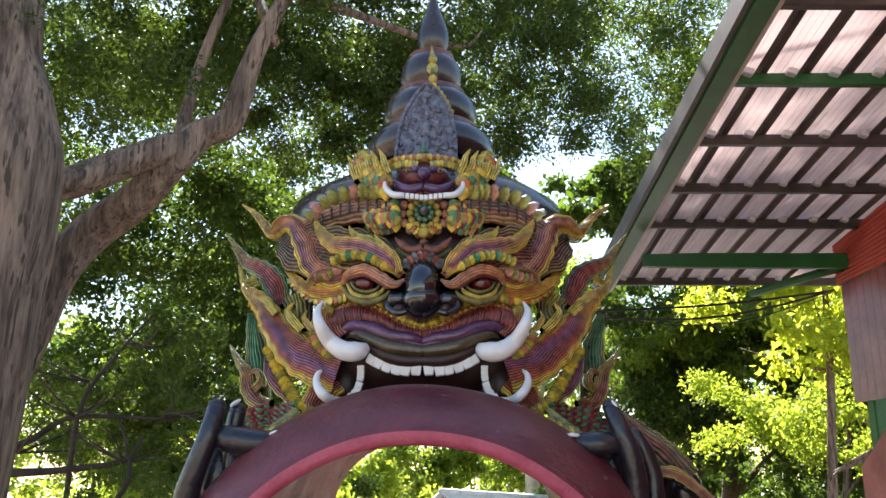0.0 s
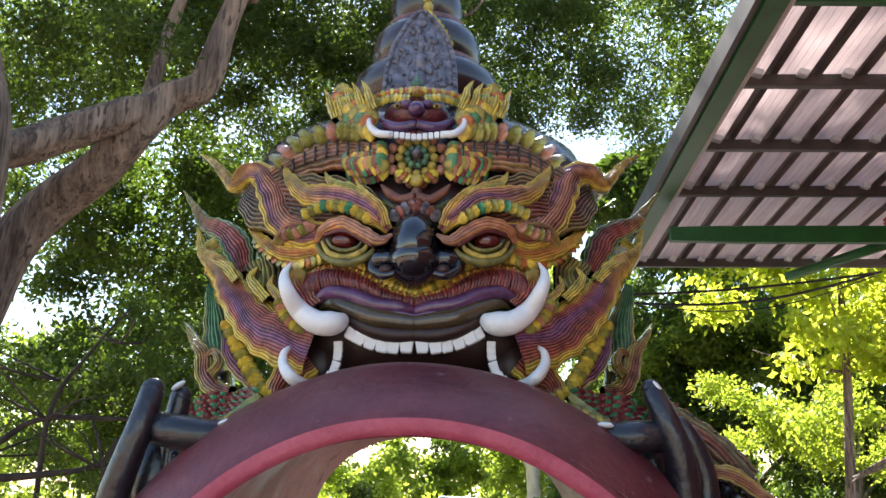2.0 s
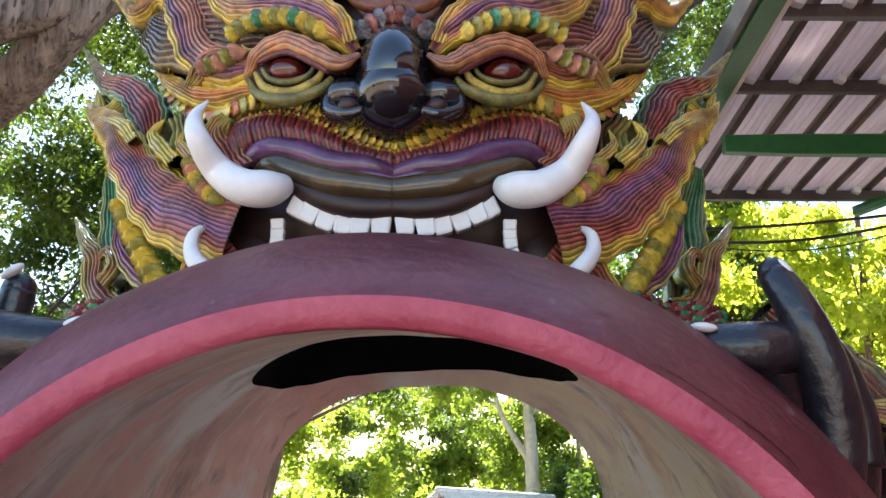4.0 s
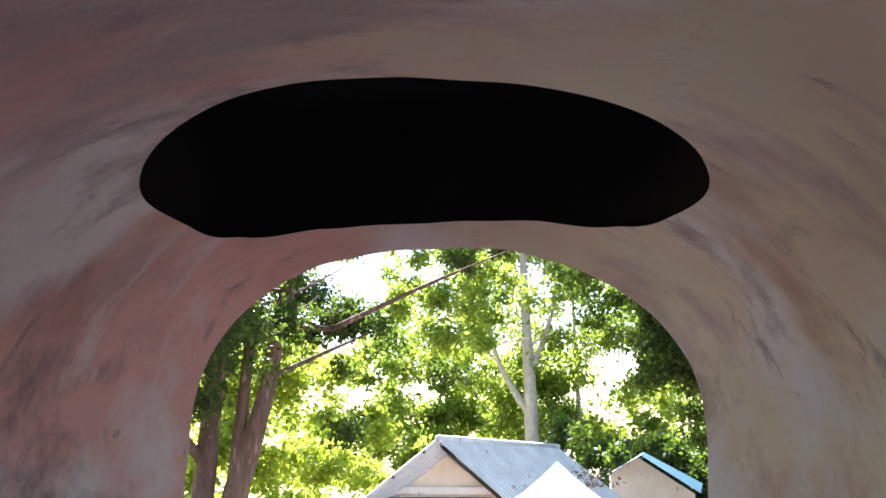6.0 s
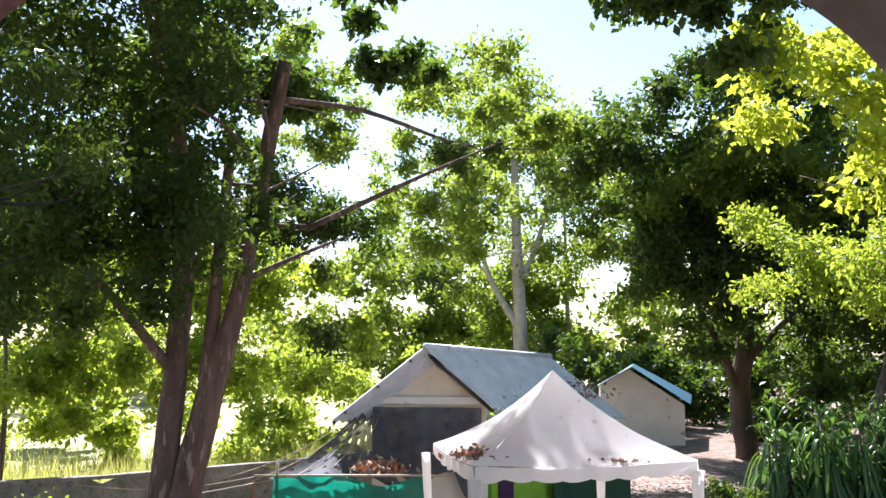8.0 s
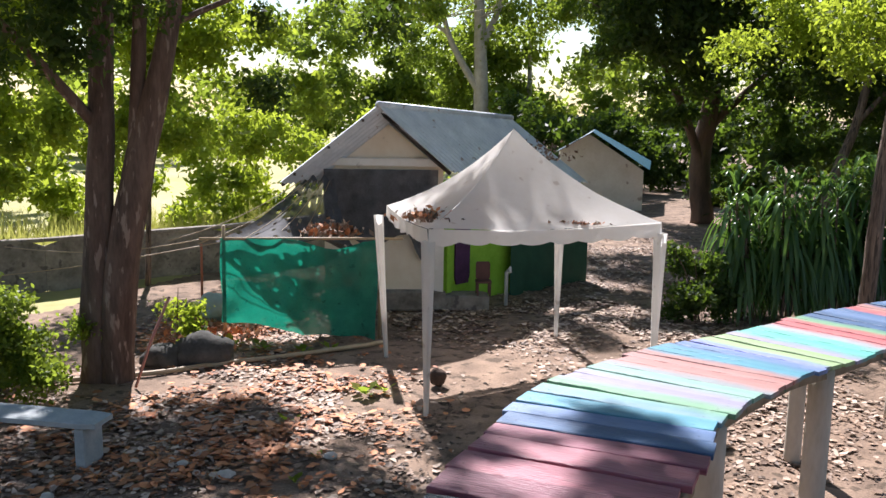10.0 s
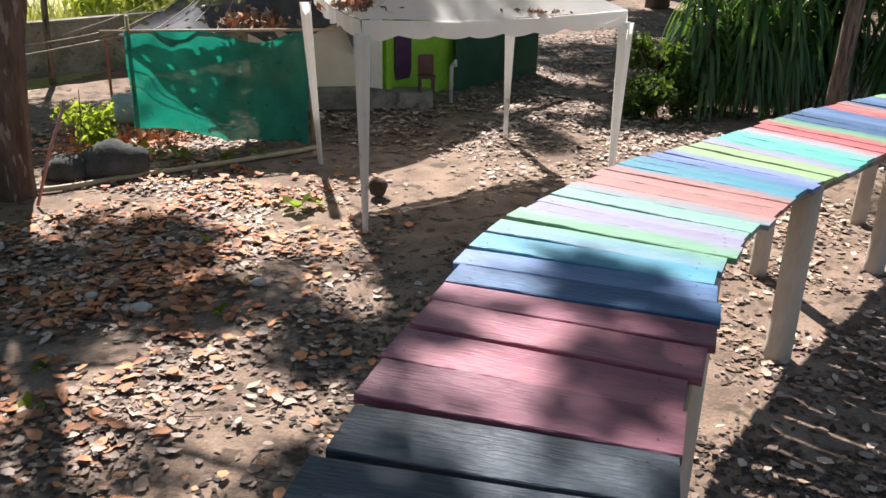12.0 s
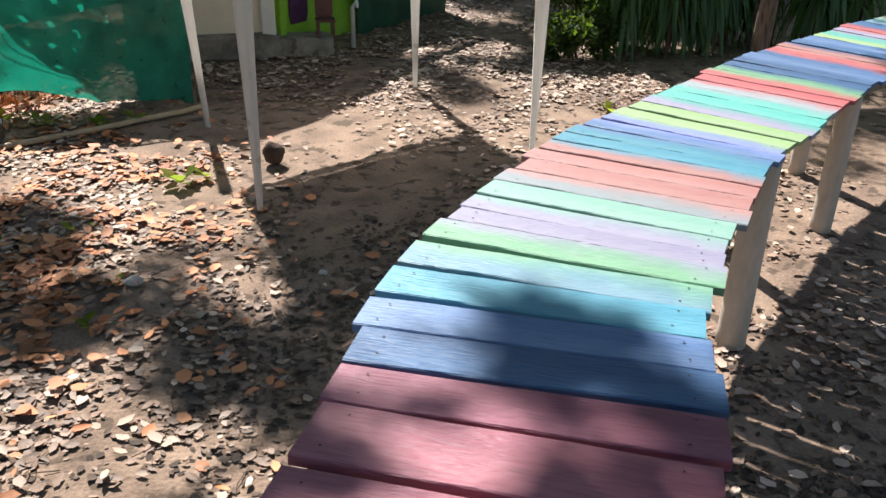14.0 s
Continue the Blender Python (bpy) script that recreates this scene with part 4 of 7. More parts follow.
q_att, q_tc, q_a, q_b, q_r, q_m, q_g, q_bump = (qn.new("ShaderNode" + k) for k in ("Attribute", "TexCoord", "TexNoise", "TexNoise", "MapRange", "HueSaturation", "Mix", "Bump"))
q_att.attribute_name = "paint"
q_a.inputs["Scale"].default_value, q_a.inputs["Detail"].default_value = 26.0, 6.0
q_b.inputs["Scale"].default_value, q_b.inputs["Detail"].default_value = 75.0, 5.0
for q in (q_a, q_b):
    ql.new(q_tc.outputs["Object"], q.inputs["Vector"])
q_r.inputs[1].default_value, q_r.inputs[2].default_value, q_r.inputs[3].default_value, q_r.inputs[4].default_value = 0.3, 0.7, 0.55, 1.35
ql.new(q_a.outputs["Fac"], q_r.inputs[0])
ql.new(q_r.outputs[0], q_m.inputs["Value"])
ql.new(q_att.outputs["Color"], q_m.inputs["Color"])
# rubbed specks of gold on the paint
q_s = qn.new("ShaderNodeMapRange")
q_s.inputs[1].default_value, q_s.inputs[2].default_value, q_s.inputs[4].default_value = 0.6, 0.72, 0.35
ql.new(q_b.outputs["Fac"], q_s.inputs[0])
q_g.data_type = "RGBA"
q_g.inputs[7].default_value = (0.42, 0.33, 0.13, 1)
ql.new(q_s.outputs[0], q_g.inputs[0])
ql.new(q_m.outputs[0], q_g.inputs[6])
q_p = qn["Principled BSDF"]
ql.new(q_g.outputs[2], q_p.inputs["Base Color"])
q_p.inputs["Roughness"].default_value, q_p.inputs["Coat Weight"].default_value, q_p.inputs["Coat Roughness"].default_value = 0.27, 0.5, 0.12
q_bump.inputs["Strength"].default_value, q_bump.inputs["Distance"].default_value = 0.45, 0.01
ql.new(q_b.outputs["Fac"], q_bump.inputs["Height"])
ql.new(q_bump.outputs[0], q_p.inputs["Normal"])
NOSE = mat("polished_black_lacquer", (0.006, 0.006, 0.009), (0.014, 0.013, 0.017), 0.1, 7.0, bump=0.06, bump_scale=14, coat=1.0)
DOME = mat("dark_bronze_paint", (0.012, 0.008, 0.009), (0.045, 0.028, 0.026), 0.26, 4.0, bump=0.2, bump_scale=14, coat=0.4)
COPPER = mat("copper_red_paint", (0.07, 0.022, 0.014), (0.24, 0.085, 0.045), 0.36, 28.0, bump=0.3, bump_scale=60)
CRIMSON = mat("crimson_paint", (0.07, 0.01, 0.012), (0.3, 0.055, 0.04), 0.3, 22.0, bump=0.35, bump_scale=70, coat=0.25)
WINE_RED = mat("wine_red_paint", (0.045, 0.007, 0.012), (0.17, 0.03, 0.034), 0.3, 22.0, bump=0.35, bump_scale=70, coat=0.25)
ORANGE = mat("orange_paint", (0.17, 0.045, 0.018), (0.46, 0.17, 0.06), 0.33, 24.0, bump=0.35, bump_scale=70)
SALMON = mat("salmon_paint", (0.2, 0.07, 0.042), (0.5, 0.23, 0.14), 0.33, 24.0, bump=0.35, bump_scale=70)
GOLD = mat("yellow_gold_paint", (0.17, 0.12, 0.018), (0.6, 0.46, 0.085), 0.34, 24.0, bump=0.35, bump_scale=70)
OLIVE = mat("olive_paint", (0.05, 0.055, 0.014), (0.24, 0.21, 0.055), 0.34, 24.0, bump=0.3, bump_scale=70)
JADE = mat("jade_paint", (0.025, 0.08, 0.045), (0.15, 0.3, 0.16), 0.36, 24.0, bump=0.3, bump_scale=70)
PURPLE = mat("purple_paint", (0.05, 0.018, 0.055), (0.15, 0.055, 0.14), 0.2, 9.0, bump=0.1, coat=0.5)
ENAMEL = mat("white_enamel", (0.72, 0.72, 0.72), (0.84, 0.84, 0.83), 0.35, 8.0, bump=0.15, speck=(0.5, 0.47, 0.44), speck_at=0.7)
EYE_RED = mat("eye_red", (0.05, 0.006, 0.005), (0.13, 0.014, 0.01), 0.12, 20.0, coat=0.6)
PEWTER = mat("pewter", (0.045, 0.042, 0.055), (0.26, 0.25, 0.29), 0.42, 30.0, metal=0.3, bump=0.5, bump_scale=80)
LIP_DARK = mat("dark_bronze_lip", (0.02, 0.014, 0.008), (0.09, 0.06, 0.025), 0.2, 7.0, bump=0.1, coat=0.5)
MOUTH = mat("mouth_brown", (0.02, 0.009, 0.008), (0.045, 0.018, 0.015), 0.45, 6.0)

st = Shape()
CX = -0.087


def flip(p):
    return (2 * CX - p[0], p[1], p[2])


def both(pts):
    return pts, [flip(p) for p in pts]


def T(pts, radii, m, steps=5, seg=8, flat=1.0, mirror=True):
    for q in (both(pts) if mirror else (pts,)):
        st.tube(q, radii, m, seg, flat, True, steps)


def B(c, r, m, mirror=True, seg=12, rings=8, tilt=0.0):
    st.ball(c, r, m, Matrix.Rotation(tilt, 3, "Y"), seg, rings)
    if mirror:
        st.ball(flip(c), r, m, Matrix.Rotation(-tilt, 3, "Y"), seg, rings)


def comb(a, b, n, mats, r=0.009, bulge=0.035, mirror=True):
    """Short ribs that run from one edge line to the other."""
    for side in ((0, 1) if mirror else (0,)):
        pa, pb = (spline(both(q)[side], 24) for q in (a, b))
        for i in range(n):
            k = int((len(pa) - 1) * (i + 0.5) / n)
            p, q = Vector(pa[k]), Vector(pb[k])
            mid = p.lerp(q, 0.5)
            mid.y -= bulge
            mid += Vector((0.012 if side else -0.012, 0, 0))
            st.tube([p, p.lerp(mid, 0.55) + Vector((0, -bulge * 0.36, 0))], [r * 0.8, r * 1.06], (GOLD, ORANGE, ORANGE)[i % 3], 6)
            st.tube([p, p.lerp(mid, 0.6) + Vector((0, -bulge * 0.3, 0)), mid, mid.lerp(q, 0.5) + Vector((0, -bulge * 0.2, 0)), q], [r * 0.7, r, r * 1.1, r, r * 0.7], mats[i % len(mats)], 6)
        step = 4
        va, vb = pa[::step], pb[::step]
        grid = []
        for t in (0, 0.5, 1):
            for p, q in zip(va, vb):
                v = Vector(p).lerp(Vector(q), t)
                v.y -= bulge * math.sin(math.pi * t) - 0.006
                grid.append(v)
        m = len(va)
        st.add(grid, [(j * m + k, j * m + k + 1, (j + 1) * m + k + 1, (j + 1) * m + k) for j in range(2) for k in range(m - 1)], mats[0])


C_GOLD, C_OLIVE, C_ORANGE, C_SALMON = (0.72, 0.53, 0.07), (0.36, 0.32, 0.07), (0.5, 0.16, 0.05), (0.55, 0.24, 0.15)
C_CRIMSON, C_WINE, C_PURPLE, C_JADE, C_DARK = (0.36, 0.055, 0.05), (0.2, 0.03, 0.038), (0.16, 0.05, 0.17), (0.07, 0.28, 0.13), (0.035, 0.022, 0.02)
C_BRONZE = (0.27, 0.09, 0.07)


def lock(spine, half, stripes, body, edge=C_GOLD, tip=C_GOLD, bulge=0.035, ridge=0.018, mirror=True, fade=0.45):
    """A carved flame lock: a domed band with grooved strands that narrows to a curling tip."""
    for side in ((0, 1) if mirror else (0,)):
        mid = [Vector(p) for p in spline(both(spine)[side], 8)]
        wid = [w[0] for w in spline([(w,) for w in half], 8)]
        stripes_ = int(stripes * 1.2)
        n, nv = len(mid), stripes_ * 5
        verts, tints = [], []
        for i, p in enumerate(mid):
            d = (mid[min(i + 1, n - 1)] - mid[max(i - 1, 0)]).normalized()
            across = Vector((-d.z, 0, d.x)).normalized()
            w, t = max(wid[i] * (1 + 0.07 * math.sin(i * 1.3)), 0.001), i / (n - 1)
            thick = min(1.0, w / 0.03)
            for k in range(nv + 1):
                u = k / nv
                v = 2 * u - 1
                wave = (0.09 * math.sin(i * 0.42 + u * 3) + 0.015 * math.sin(i * 0.8 + u * 9)) * (1 - v * v)
                groove = abs(math.sin(math.pi * stripes_ * u)) ** 0.45
                lift = bulge * thick * math.sqrt(max(0.0, 1 - v * v)) + ridge * thick * (groove + 0.35 * math.sin(u * 9 + i * 0.3))
                q = p + across * (w * (v + wave))
                verts.append((q.x, q.y - lift, q.z))
                at_ = u * (len(body) - 1)
                a_, b_ = body[int(at_)], body[min(int(at_) + 1, len(body) - 1)]
                rim_ = max(0.0, (abs(v) - 0.6) / 0.25)
                c = [p_ + (q_ - p_) * (at_ - int(at_)) for p_, q_ in zip(a_, b_)]
                c = [p_ + (q_ - p_) * min(1.0, rim_ * 1.3) for p_, q_ in zip(c, edge)]
                g_ = min(1.0, max(0.0, (t - fade) / (1.02 - fade)))
                c = [p_ + (q_ - p_) * g_ for p_, q_ in zip(c, tip)]
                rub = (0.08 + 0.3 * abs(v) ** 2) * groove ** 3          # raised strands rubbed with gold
                # groove lines darkened in the vertex paint, standing for shade in the carving
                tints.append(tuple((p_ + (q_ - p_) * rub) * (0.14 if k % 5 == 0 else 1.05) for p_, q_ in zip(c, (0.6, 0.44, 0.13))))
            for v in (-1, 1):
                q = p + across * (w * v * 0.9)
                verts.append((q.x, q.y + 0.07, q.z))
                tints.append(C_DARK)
        m = nv + 3
        faces = []
        for i in range(n - 1):
            a, b = i * m, (i + 1) * m
            faces += [(a + k, a + k + 1, b + k + 1, b + k) for k in range(nv)]
            faces += [(a + nv + 1, a, b, b + nv + 1), (a + nv, a + nv + 2, b + nv + 2, b + nv), (a + nv + 2, a + nv + 1, b + nv + 1, b + nv + 2)]
        o = len(st.v)
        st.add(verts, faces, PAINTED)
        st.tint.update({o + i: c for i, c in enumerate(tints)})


TONES = {"yellow_gold_paint": C_GOLD, "olive_paint": C_OLIVE, "orange_paint": C_ORANGE, "salmon_paint": C_SALMON, "jade_paint": C_JADE,
         "wine_red_paint": C_WINE, "crimson_paint": C_CRIMSON, "copper_red_paint": C_BRONZE}


def scale_leaf(c, r, material, tilt=0.0, lean=0.45):
    """One shield-shaped scale with a raised midrib, its tip lifted off the one below."""
    turn = Matrix.Rotation(-tilt, 3, "Y") @ Matrix.Rotation(lean, 3, "X")
    rows = ((-1.0, 0.45), (-0.55, 0.95), (0.0, 1.05), (0.5, 0.8), (0.85, 0.42), (1.1, 0.03))
    verts, tints = [], []
    base = TONES.get(material.name, None)
    for z, w in rows:
        for x, y in ((-1, 0.1), (-0.55, -0.08), (0, -0.16), (0.55, -0.08), (1, 0.1)):
            verts.append(Vector(c) + turn @ Vector((x * w * r, y * r, -z * r)))
            # rims tinted darker, which puts shade between the scales into the paint
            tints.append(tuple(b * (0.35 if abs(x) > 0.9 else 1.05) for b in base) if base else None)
    faces = [(j * 5 + k, j * 5 + k + 1, (j + 1) * 5 + k + 1, (j + 1) * 5 + k) for j in range(5) for k in range(4)]
    o = len(st.v)
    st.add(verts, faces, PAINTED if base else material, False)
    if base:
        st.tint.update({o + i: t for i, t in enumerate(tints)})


def scales(pts, n, r, mats, mirror=True, long=1.3):
    """A row of overlapping scales along a line."""
    for side in ((0, 1) if mirror else (0,)):
        p = spline(both(pts)[side], 12)
        n3 = int(n * 1.4)
        for i in range(n3):
            k = (len(p) - 1) * (i + 0.5) / n3
            a, b = Vector(p[int(k)]), Vector(p[min(int(k) + 1, len(p) - 1)])
            c = a.lerp(b, k - int(k)) + Vector((0, -0.006 - 0.002 * (i % 2), 0))
            along = math.atan2(b.z - a.z, b.x - a.x)
            scale_leaf(c, r * 1.12, mats[i % len(mats)], along + math.pi / 2, 0.7)


def patch(a, b, nu, nv, r, mats, mirror=True, bulge=0.05):
    """A field of overlapping scales between two lines."""
    for side in ((0, 1) if mirror else (0,)):
        pa, pb = (spline(both(q)[side], 12) for q in (a, b))
        for j in range(nv):
            t = (j + 0.5) / nv
            for i in range(nu):
                u = min(0.999, (i + 0.5 + 0.5 * (j % 2)) / nu)
                k = int(u * (len(pa) - 1))
                c = Vector(pa[k]).lerp(Vector(pb[k]), t)
                c.y -= bulge * math.sin(math.pi * t)
                scale_leaf(c, r * 1.25, mats[(i + 2 * j) % len(mats)], (0.5 if side else -0.5) * (u - 0.3), 0.5)


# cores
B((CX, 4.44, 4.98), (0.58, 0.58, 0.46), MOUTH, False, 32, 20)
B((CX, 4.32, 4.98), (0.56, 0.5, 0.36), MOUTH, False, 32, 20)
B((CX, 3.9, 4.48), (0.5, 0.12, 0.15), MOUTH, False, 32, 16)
# dome and stacked rings of the crown
st.lathe((CX, 4.42, 0), [(0.68, 5.0), (0.735, 5.16), (0.745, 5.26), (0.7, 5.35), (0.58, 5.43), (0.45, 5.5), (0.37, 5.55), (0.335, 5.565)], DOME, 48, 0.8)
for r, z, h in ((0.345, 5.675, 0.105), (0.252, 5.895, 0.1), (0.17, 6.12, 0.095)):
    st.lathe((CX + 0.02, 4.38, 0), [(r * 0.86 * 1, z - h), (r * 0.97, z - h * 0.6), (r, z - h * 0.1), (r * 0.96, z + h * 0.4), (r * 0.84, z + h * 0.8), (r * 0.72, z + h)], DOME, 40)
    st.lathe((CX + 0.02, 4.38, 0), [(r * 0.8, z + h * 0.86), (r * 0.78, z + h * 1.0), (r * 0.74, z + h * 1.18)], COPPER, 40)
st.lathe((CX + 0.03, 4.36, 0), [(0.085, 6.2), (0.082, 6.24), (0.07, 6.26)], COPPER, 28)
st.lathe((CX + 0.03, 4.36, 0), [(0.07, 6.255), (0.088, 6.3), (0.09, 6.35), (0.075, 6.42), (0.045, 6.5), (0.02, 6.58), (0.002, 6.66)], DOME, 28)
# medallion plate with a beaded edge
plate = [(-0.230, 3.93, 5.443), (-0.218, 3.96, 5.616), (-0.176, 3.99, 5.765), (-0.079, 4.02, 5.902), (0.022, 3.99, 5.765), (0.055, 3.96, 5.617), (0.060, 3.93, 5.443)]
edge = spline(plate, 10)
st.tube(edge, [0.011] * len(edge), PEWTER, 8)
for p in edge[::2]:
    B((p[0], p[1] - 0.01, p[2]), (0.009, 0.009, 0.009), PEWTER, False, 6, 4)
st.add(edge + [(p[0], p[1] + 0.05, p[2]) for p in edge], [tuple(range(len(edge)))[::-1]] + [(k, k + 1, len(edge) + k + 1, len(edge) + k) for k in range(len(edge) - 1)], PEWTER, False)
srnd = random.Random(11)
base, tip = Vector((-0.088, 3.93, 5.437)), Vector((-0.079, 4.02, 5.896))
for i in range(130):
    v = srnd.random()
    half = 0.13 * (1 - v ** 2.2)
    c = base.lerp(tip, v * 0.96) + Vector((srnd.uniform(-1, 1) * half, -0.004, 0))
    B(c, (srnd.uniform(0.006, 0.016), 0.012, srnd.uniform(0.008, 0.022)), PEWTER, False, 7, 5)
for k in range(3):
    c = base.lerp(tip, 0.25 + 0.2 * k)
    B(c, (0.03 - 0.006 * k, 0.022, 0.045), PEWTER, False)
# gold leaf finials over it
for c, r in (((-0.057, 4.10, 6.030), 0.03), ((-0.055, 4.12, 6.095), 0.024), ((-0.054, 4.08, 5.963), 0.022)):
    B(c, (r, 0.02, r * 1.2), GOLD, False)
T([(-0.055, 4.10, 6.069), (-0.058, 4.12, 6.127), (-0.062, 4.14, 6.181)], [0.018, 0.011, 0.002], GOLD, 4, 6, 1, False)
scales([(-0.056, 4.05, 5.917), (0.002, 4.04, 5.834), (0.045, 4.02, 5.733)], 5, 0.016, [GOLD, OLIVE], False)
B((-0.057, 4.06, 6.000), (0.012, 0.012, 0.016), JADE, False)

# crown band
scales([(-0.63, 3.84, 5.14), (-0.527, 3.80, 5.222), (-0.378, 3.77, 5.245), (-0.293, 3.75, 5.235)], 7, 0.036, [OLIVE, SALMON, OLIVE, OLIVE])
lock([(-0.64, 3.87, 5.09), (-0.512, 3.84, 5.15), (-0.364, 3.81, 5.165), (-0.23, 3.79, 5.15)], [0.04, 0.056, 0.058, 0.05], 5, [C_BRONZE, C_DARK, C_BRONZE, C_OLIVE], C_BRONZE, C_BRONZE, 0.03, 0.012)
for k in range(9):
    p = Vector((-0.6, 3.82, 5.1)).lerp(Vector((-0.26, 3.74, 5.165)), k / 8) + Vector((0, 0, 0.045 * math.sin(math.pi * k / 8)))
    T([p + Vector((0, 0, -0.03)), p + Vector((0, -0.008, 0.0)), p + Vector((0, 0, 0.03))], [0.004, 0.005, 0.004], DOME, 3, 6)
# small guardian face on the forehead
B((-0.090, 3.82, 5.324), (0.13, 0.1, 0.075), WINE_RED, False, 16, 10)
B((-0.088, 3.70, 5.309), (0.034, 0.035, 0.03), PURPLE, False)
B((-0.127, 3.72, 5.338), (0.022, 0.022, 0.018), PURPLE)
T([(-0.087, 3.70, 5.250), (-0.152, 3.71, 5.239), (-0.205, 3.74, 5.268), (-0.241, 3.78, 5.310)], [0.02, 0.022, 0.018, 0.01], PURPLE, 5)
T([(-0.088, 3.72, 5.227), (-0.160, 3.73, 5.219), (-0.218, 3.76, 5.248)], [0.012, 0.014, 0.012], WINE_RED, 5)
T([(-0.183, 3.68, 5.200), (-0.224, 3.68, 5.203), (-0.256, 3.70, 5.233), (-0.265, 3.71, 5.266), (-0.256, 3.72, 5.289)], [0.014, 0.015, 0.013, 0.009, 0.002], ENAMEL, 5)
for px in range(5):
    a, b = Vector((-0.097, 3.69, 5.193)), Vector((-0.183, 3.69, 5.203))
    c = a.lerp(b, px / 4)
    for q in (c, flip(c)):
        st.box(q, (0.009, 0.008, 0.012), ENAMEL)
B((-0.161, 3.73, 5.336), (0.016, 0.012, 0.009), GOLD)
B((-0.161, 3.72, 5.333), (0.007, 0.008, 0.006), EYE_RED)
scales([(-0.120, 3.73, 5.364), (-0.181, 3.75, 5.376), (-0.248, 3.78, 5.365)], 6, 0.016, [GOLD, OLIVE, GOLD])
scales([(-0.094, 3.74, 5.406), (-0.156, 3.77, 5.412), (-0.222, 3.79, 5.408), (-0.275, 3.80, 5.378)], 8, 0.015, [ORANGE, GOLD])
B((-0.090, 3.76, 5.408), (0.04, 0.03, 0.022), GOLD, False)
B((-0.091, 3.80, 5.457), (0.025, 0.022, 0.02), JADE, False)
T([(-0.091, 3.80, 5.457), (-0.092, 3.82, 5.493), (-0.092, 3.84, 5.530)], [0.018, 0.01, 0.002], JADE, 4, 6, 1, False)
patch([(-0.25, 3.72, 5.2), (-0.33, 3.76, 5.26), (-0.41, 3.8, 5.36)], [(-0.25, 3.74, 5.31), (-0.3, 3.77, 5.36), (-0.38, 3.8, 5.44)], 6, 4, 0.026, [GOLD, OLIVE, ORANGE, JADE, OLIVE], True, 0.02)
for k in range(5):
    p = Vector((-0.27, 3.74, 5.37)).lerp(Vector((-0.42, 3.8, 5.36)), k / 4)
    lock([tuple(p + Vector((0.02, 0, -0.05))), tuple(p), tuple(p + Vector((-0.008, 0, 0.035))), tuple(p + Vector((-0.03, 0, 0.075)))], [0.016, 0.018, 0.013, 0.002], 3, [C_GOLD, C_OLIVE], C_GOLD)
patch([(-0.219, 3.78, 5.194), (-0.298, 3.80, 5.187), (-0.379, 3.83, 5.177)], [(-0.204, 3.78, 5.073), (-0.269, 3.80, 5.059), (-0.336, 3.82, 5.084)], 9, 6, 0.021, [JADE, COPPER, OLIVE, SALMON, GOLD, WINE_RED])
# flower boss
hub = Vector((-0.087, 3.72, 5.143))
B(hub, (0.02, 0.03, 0.02), PEWTER, False)
for n_, rad, size, m in ((9, 0.035, 0.014, JADE), (12, 0.065, 0.018, GOLD), (14, 0.1, 0.021, SALMON)):
    for i in range(n_):
        a = 2 * math.pi * i / n_
        B(hub + Vector((rad * math.cos(a), 0.02 + rad * 0.4, rad * math.sin(a))), (size, 0.014, size), m, False, 8, 6)
scales([(-0.087, 3.76, 5.049), (-0.126, 3.76, 5.059), (-0.160, 3.77, 5.089)], 4, 0.02, [GOLD, ORANGE])
for c, r, m in (((-0.087, 3.75, 5.046), 0.026, GOLD), ((-0.086, 3.74, 4.995), 0.022, COPPER), ((-0.085, 3.72, 4.948), 0.018, PEWTER)):
    B(c, (r, 0.02, r), m, False)
T([(-0.091, 3.74, 4.956), (-0.150, 3.76, 4.974), (-0.190, 3.78, 5.019)], [0.02, 0.018, 0.006], COPPER, 5)
T([(-0.091, 3.73, 4.927), (-0.157, 3.75, 4.932), (-0.210, 3.77, 4.977)], [0.016, 0.014, 0.005], OLIVE, 5)

# brows as carved flames
lock([(-0.2, 3.78, 4.87), (-0.34, 3.78, 4.95), (-0.5, 3.8, 4.97), (-0.66, 3.88, 5.0), (-0.76, 3.95, 5.06)], [0.07, 0.1, 0.12, 0.12, 0.06], 12, [C_DARK, C_WINE, C_DARK, C_WINE], C_DARK, C_DARK, 0.02)
lock([(-0.402, 3.77, 4.838), (-0.514, 3.82, 4.857), (-0.597, 3.86, 4.934), (-0.641, 3.88, 5.034), (-0.694, 3.92, 5.123), (-0.765, 3.96, 5.136), (-0.820, 4.00, 5.106), (-0.879, 4.04, 5.174), (-0.936, 4.08, 5.238), (-1.010, 4.14, 5.299)],
     [0.035, 0.066, 0.07, 0.062, 0.052, 0.042, 0.03, 0.022, 0.014, 0.003], 10, [C_SALMON, C_WINE, C_SALMON, C_PURPLE, C_CRIMSON], C_GOLD, C_GOLD, 0.05)
lock([(-0.176, 3.67, 4.823), (-0.241, 3.66, 4.884), (-0.325, 3.69, 4.945), (-0.423, 3.74, 4.971), (-0.503, 3.78, 4.999), (-0.560, 3.82, 5.063), (-0.610, 3.85, 5.152)],
     [0.016, 0.042, 0.048, 0.046, 0.04, 0.026, 0.003], 8, [C_OLIVE, C_SALMON, C_PURPLE, C_SALMON, C_WINE], C_GOLD, C_GOLD, 0.045)
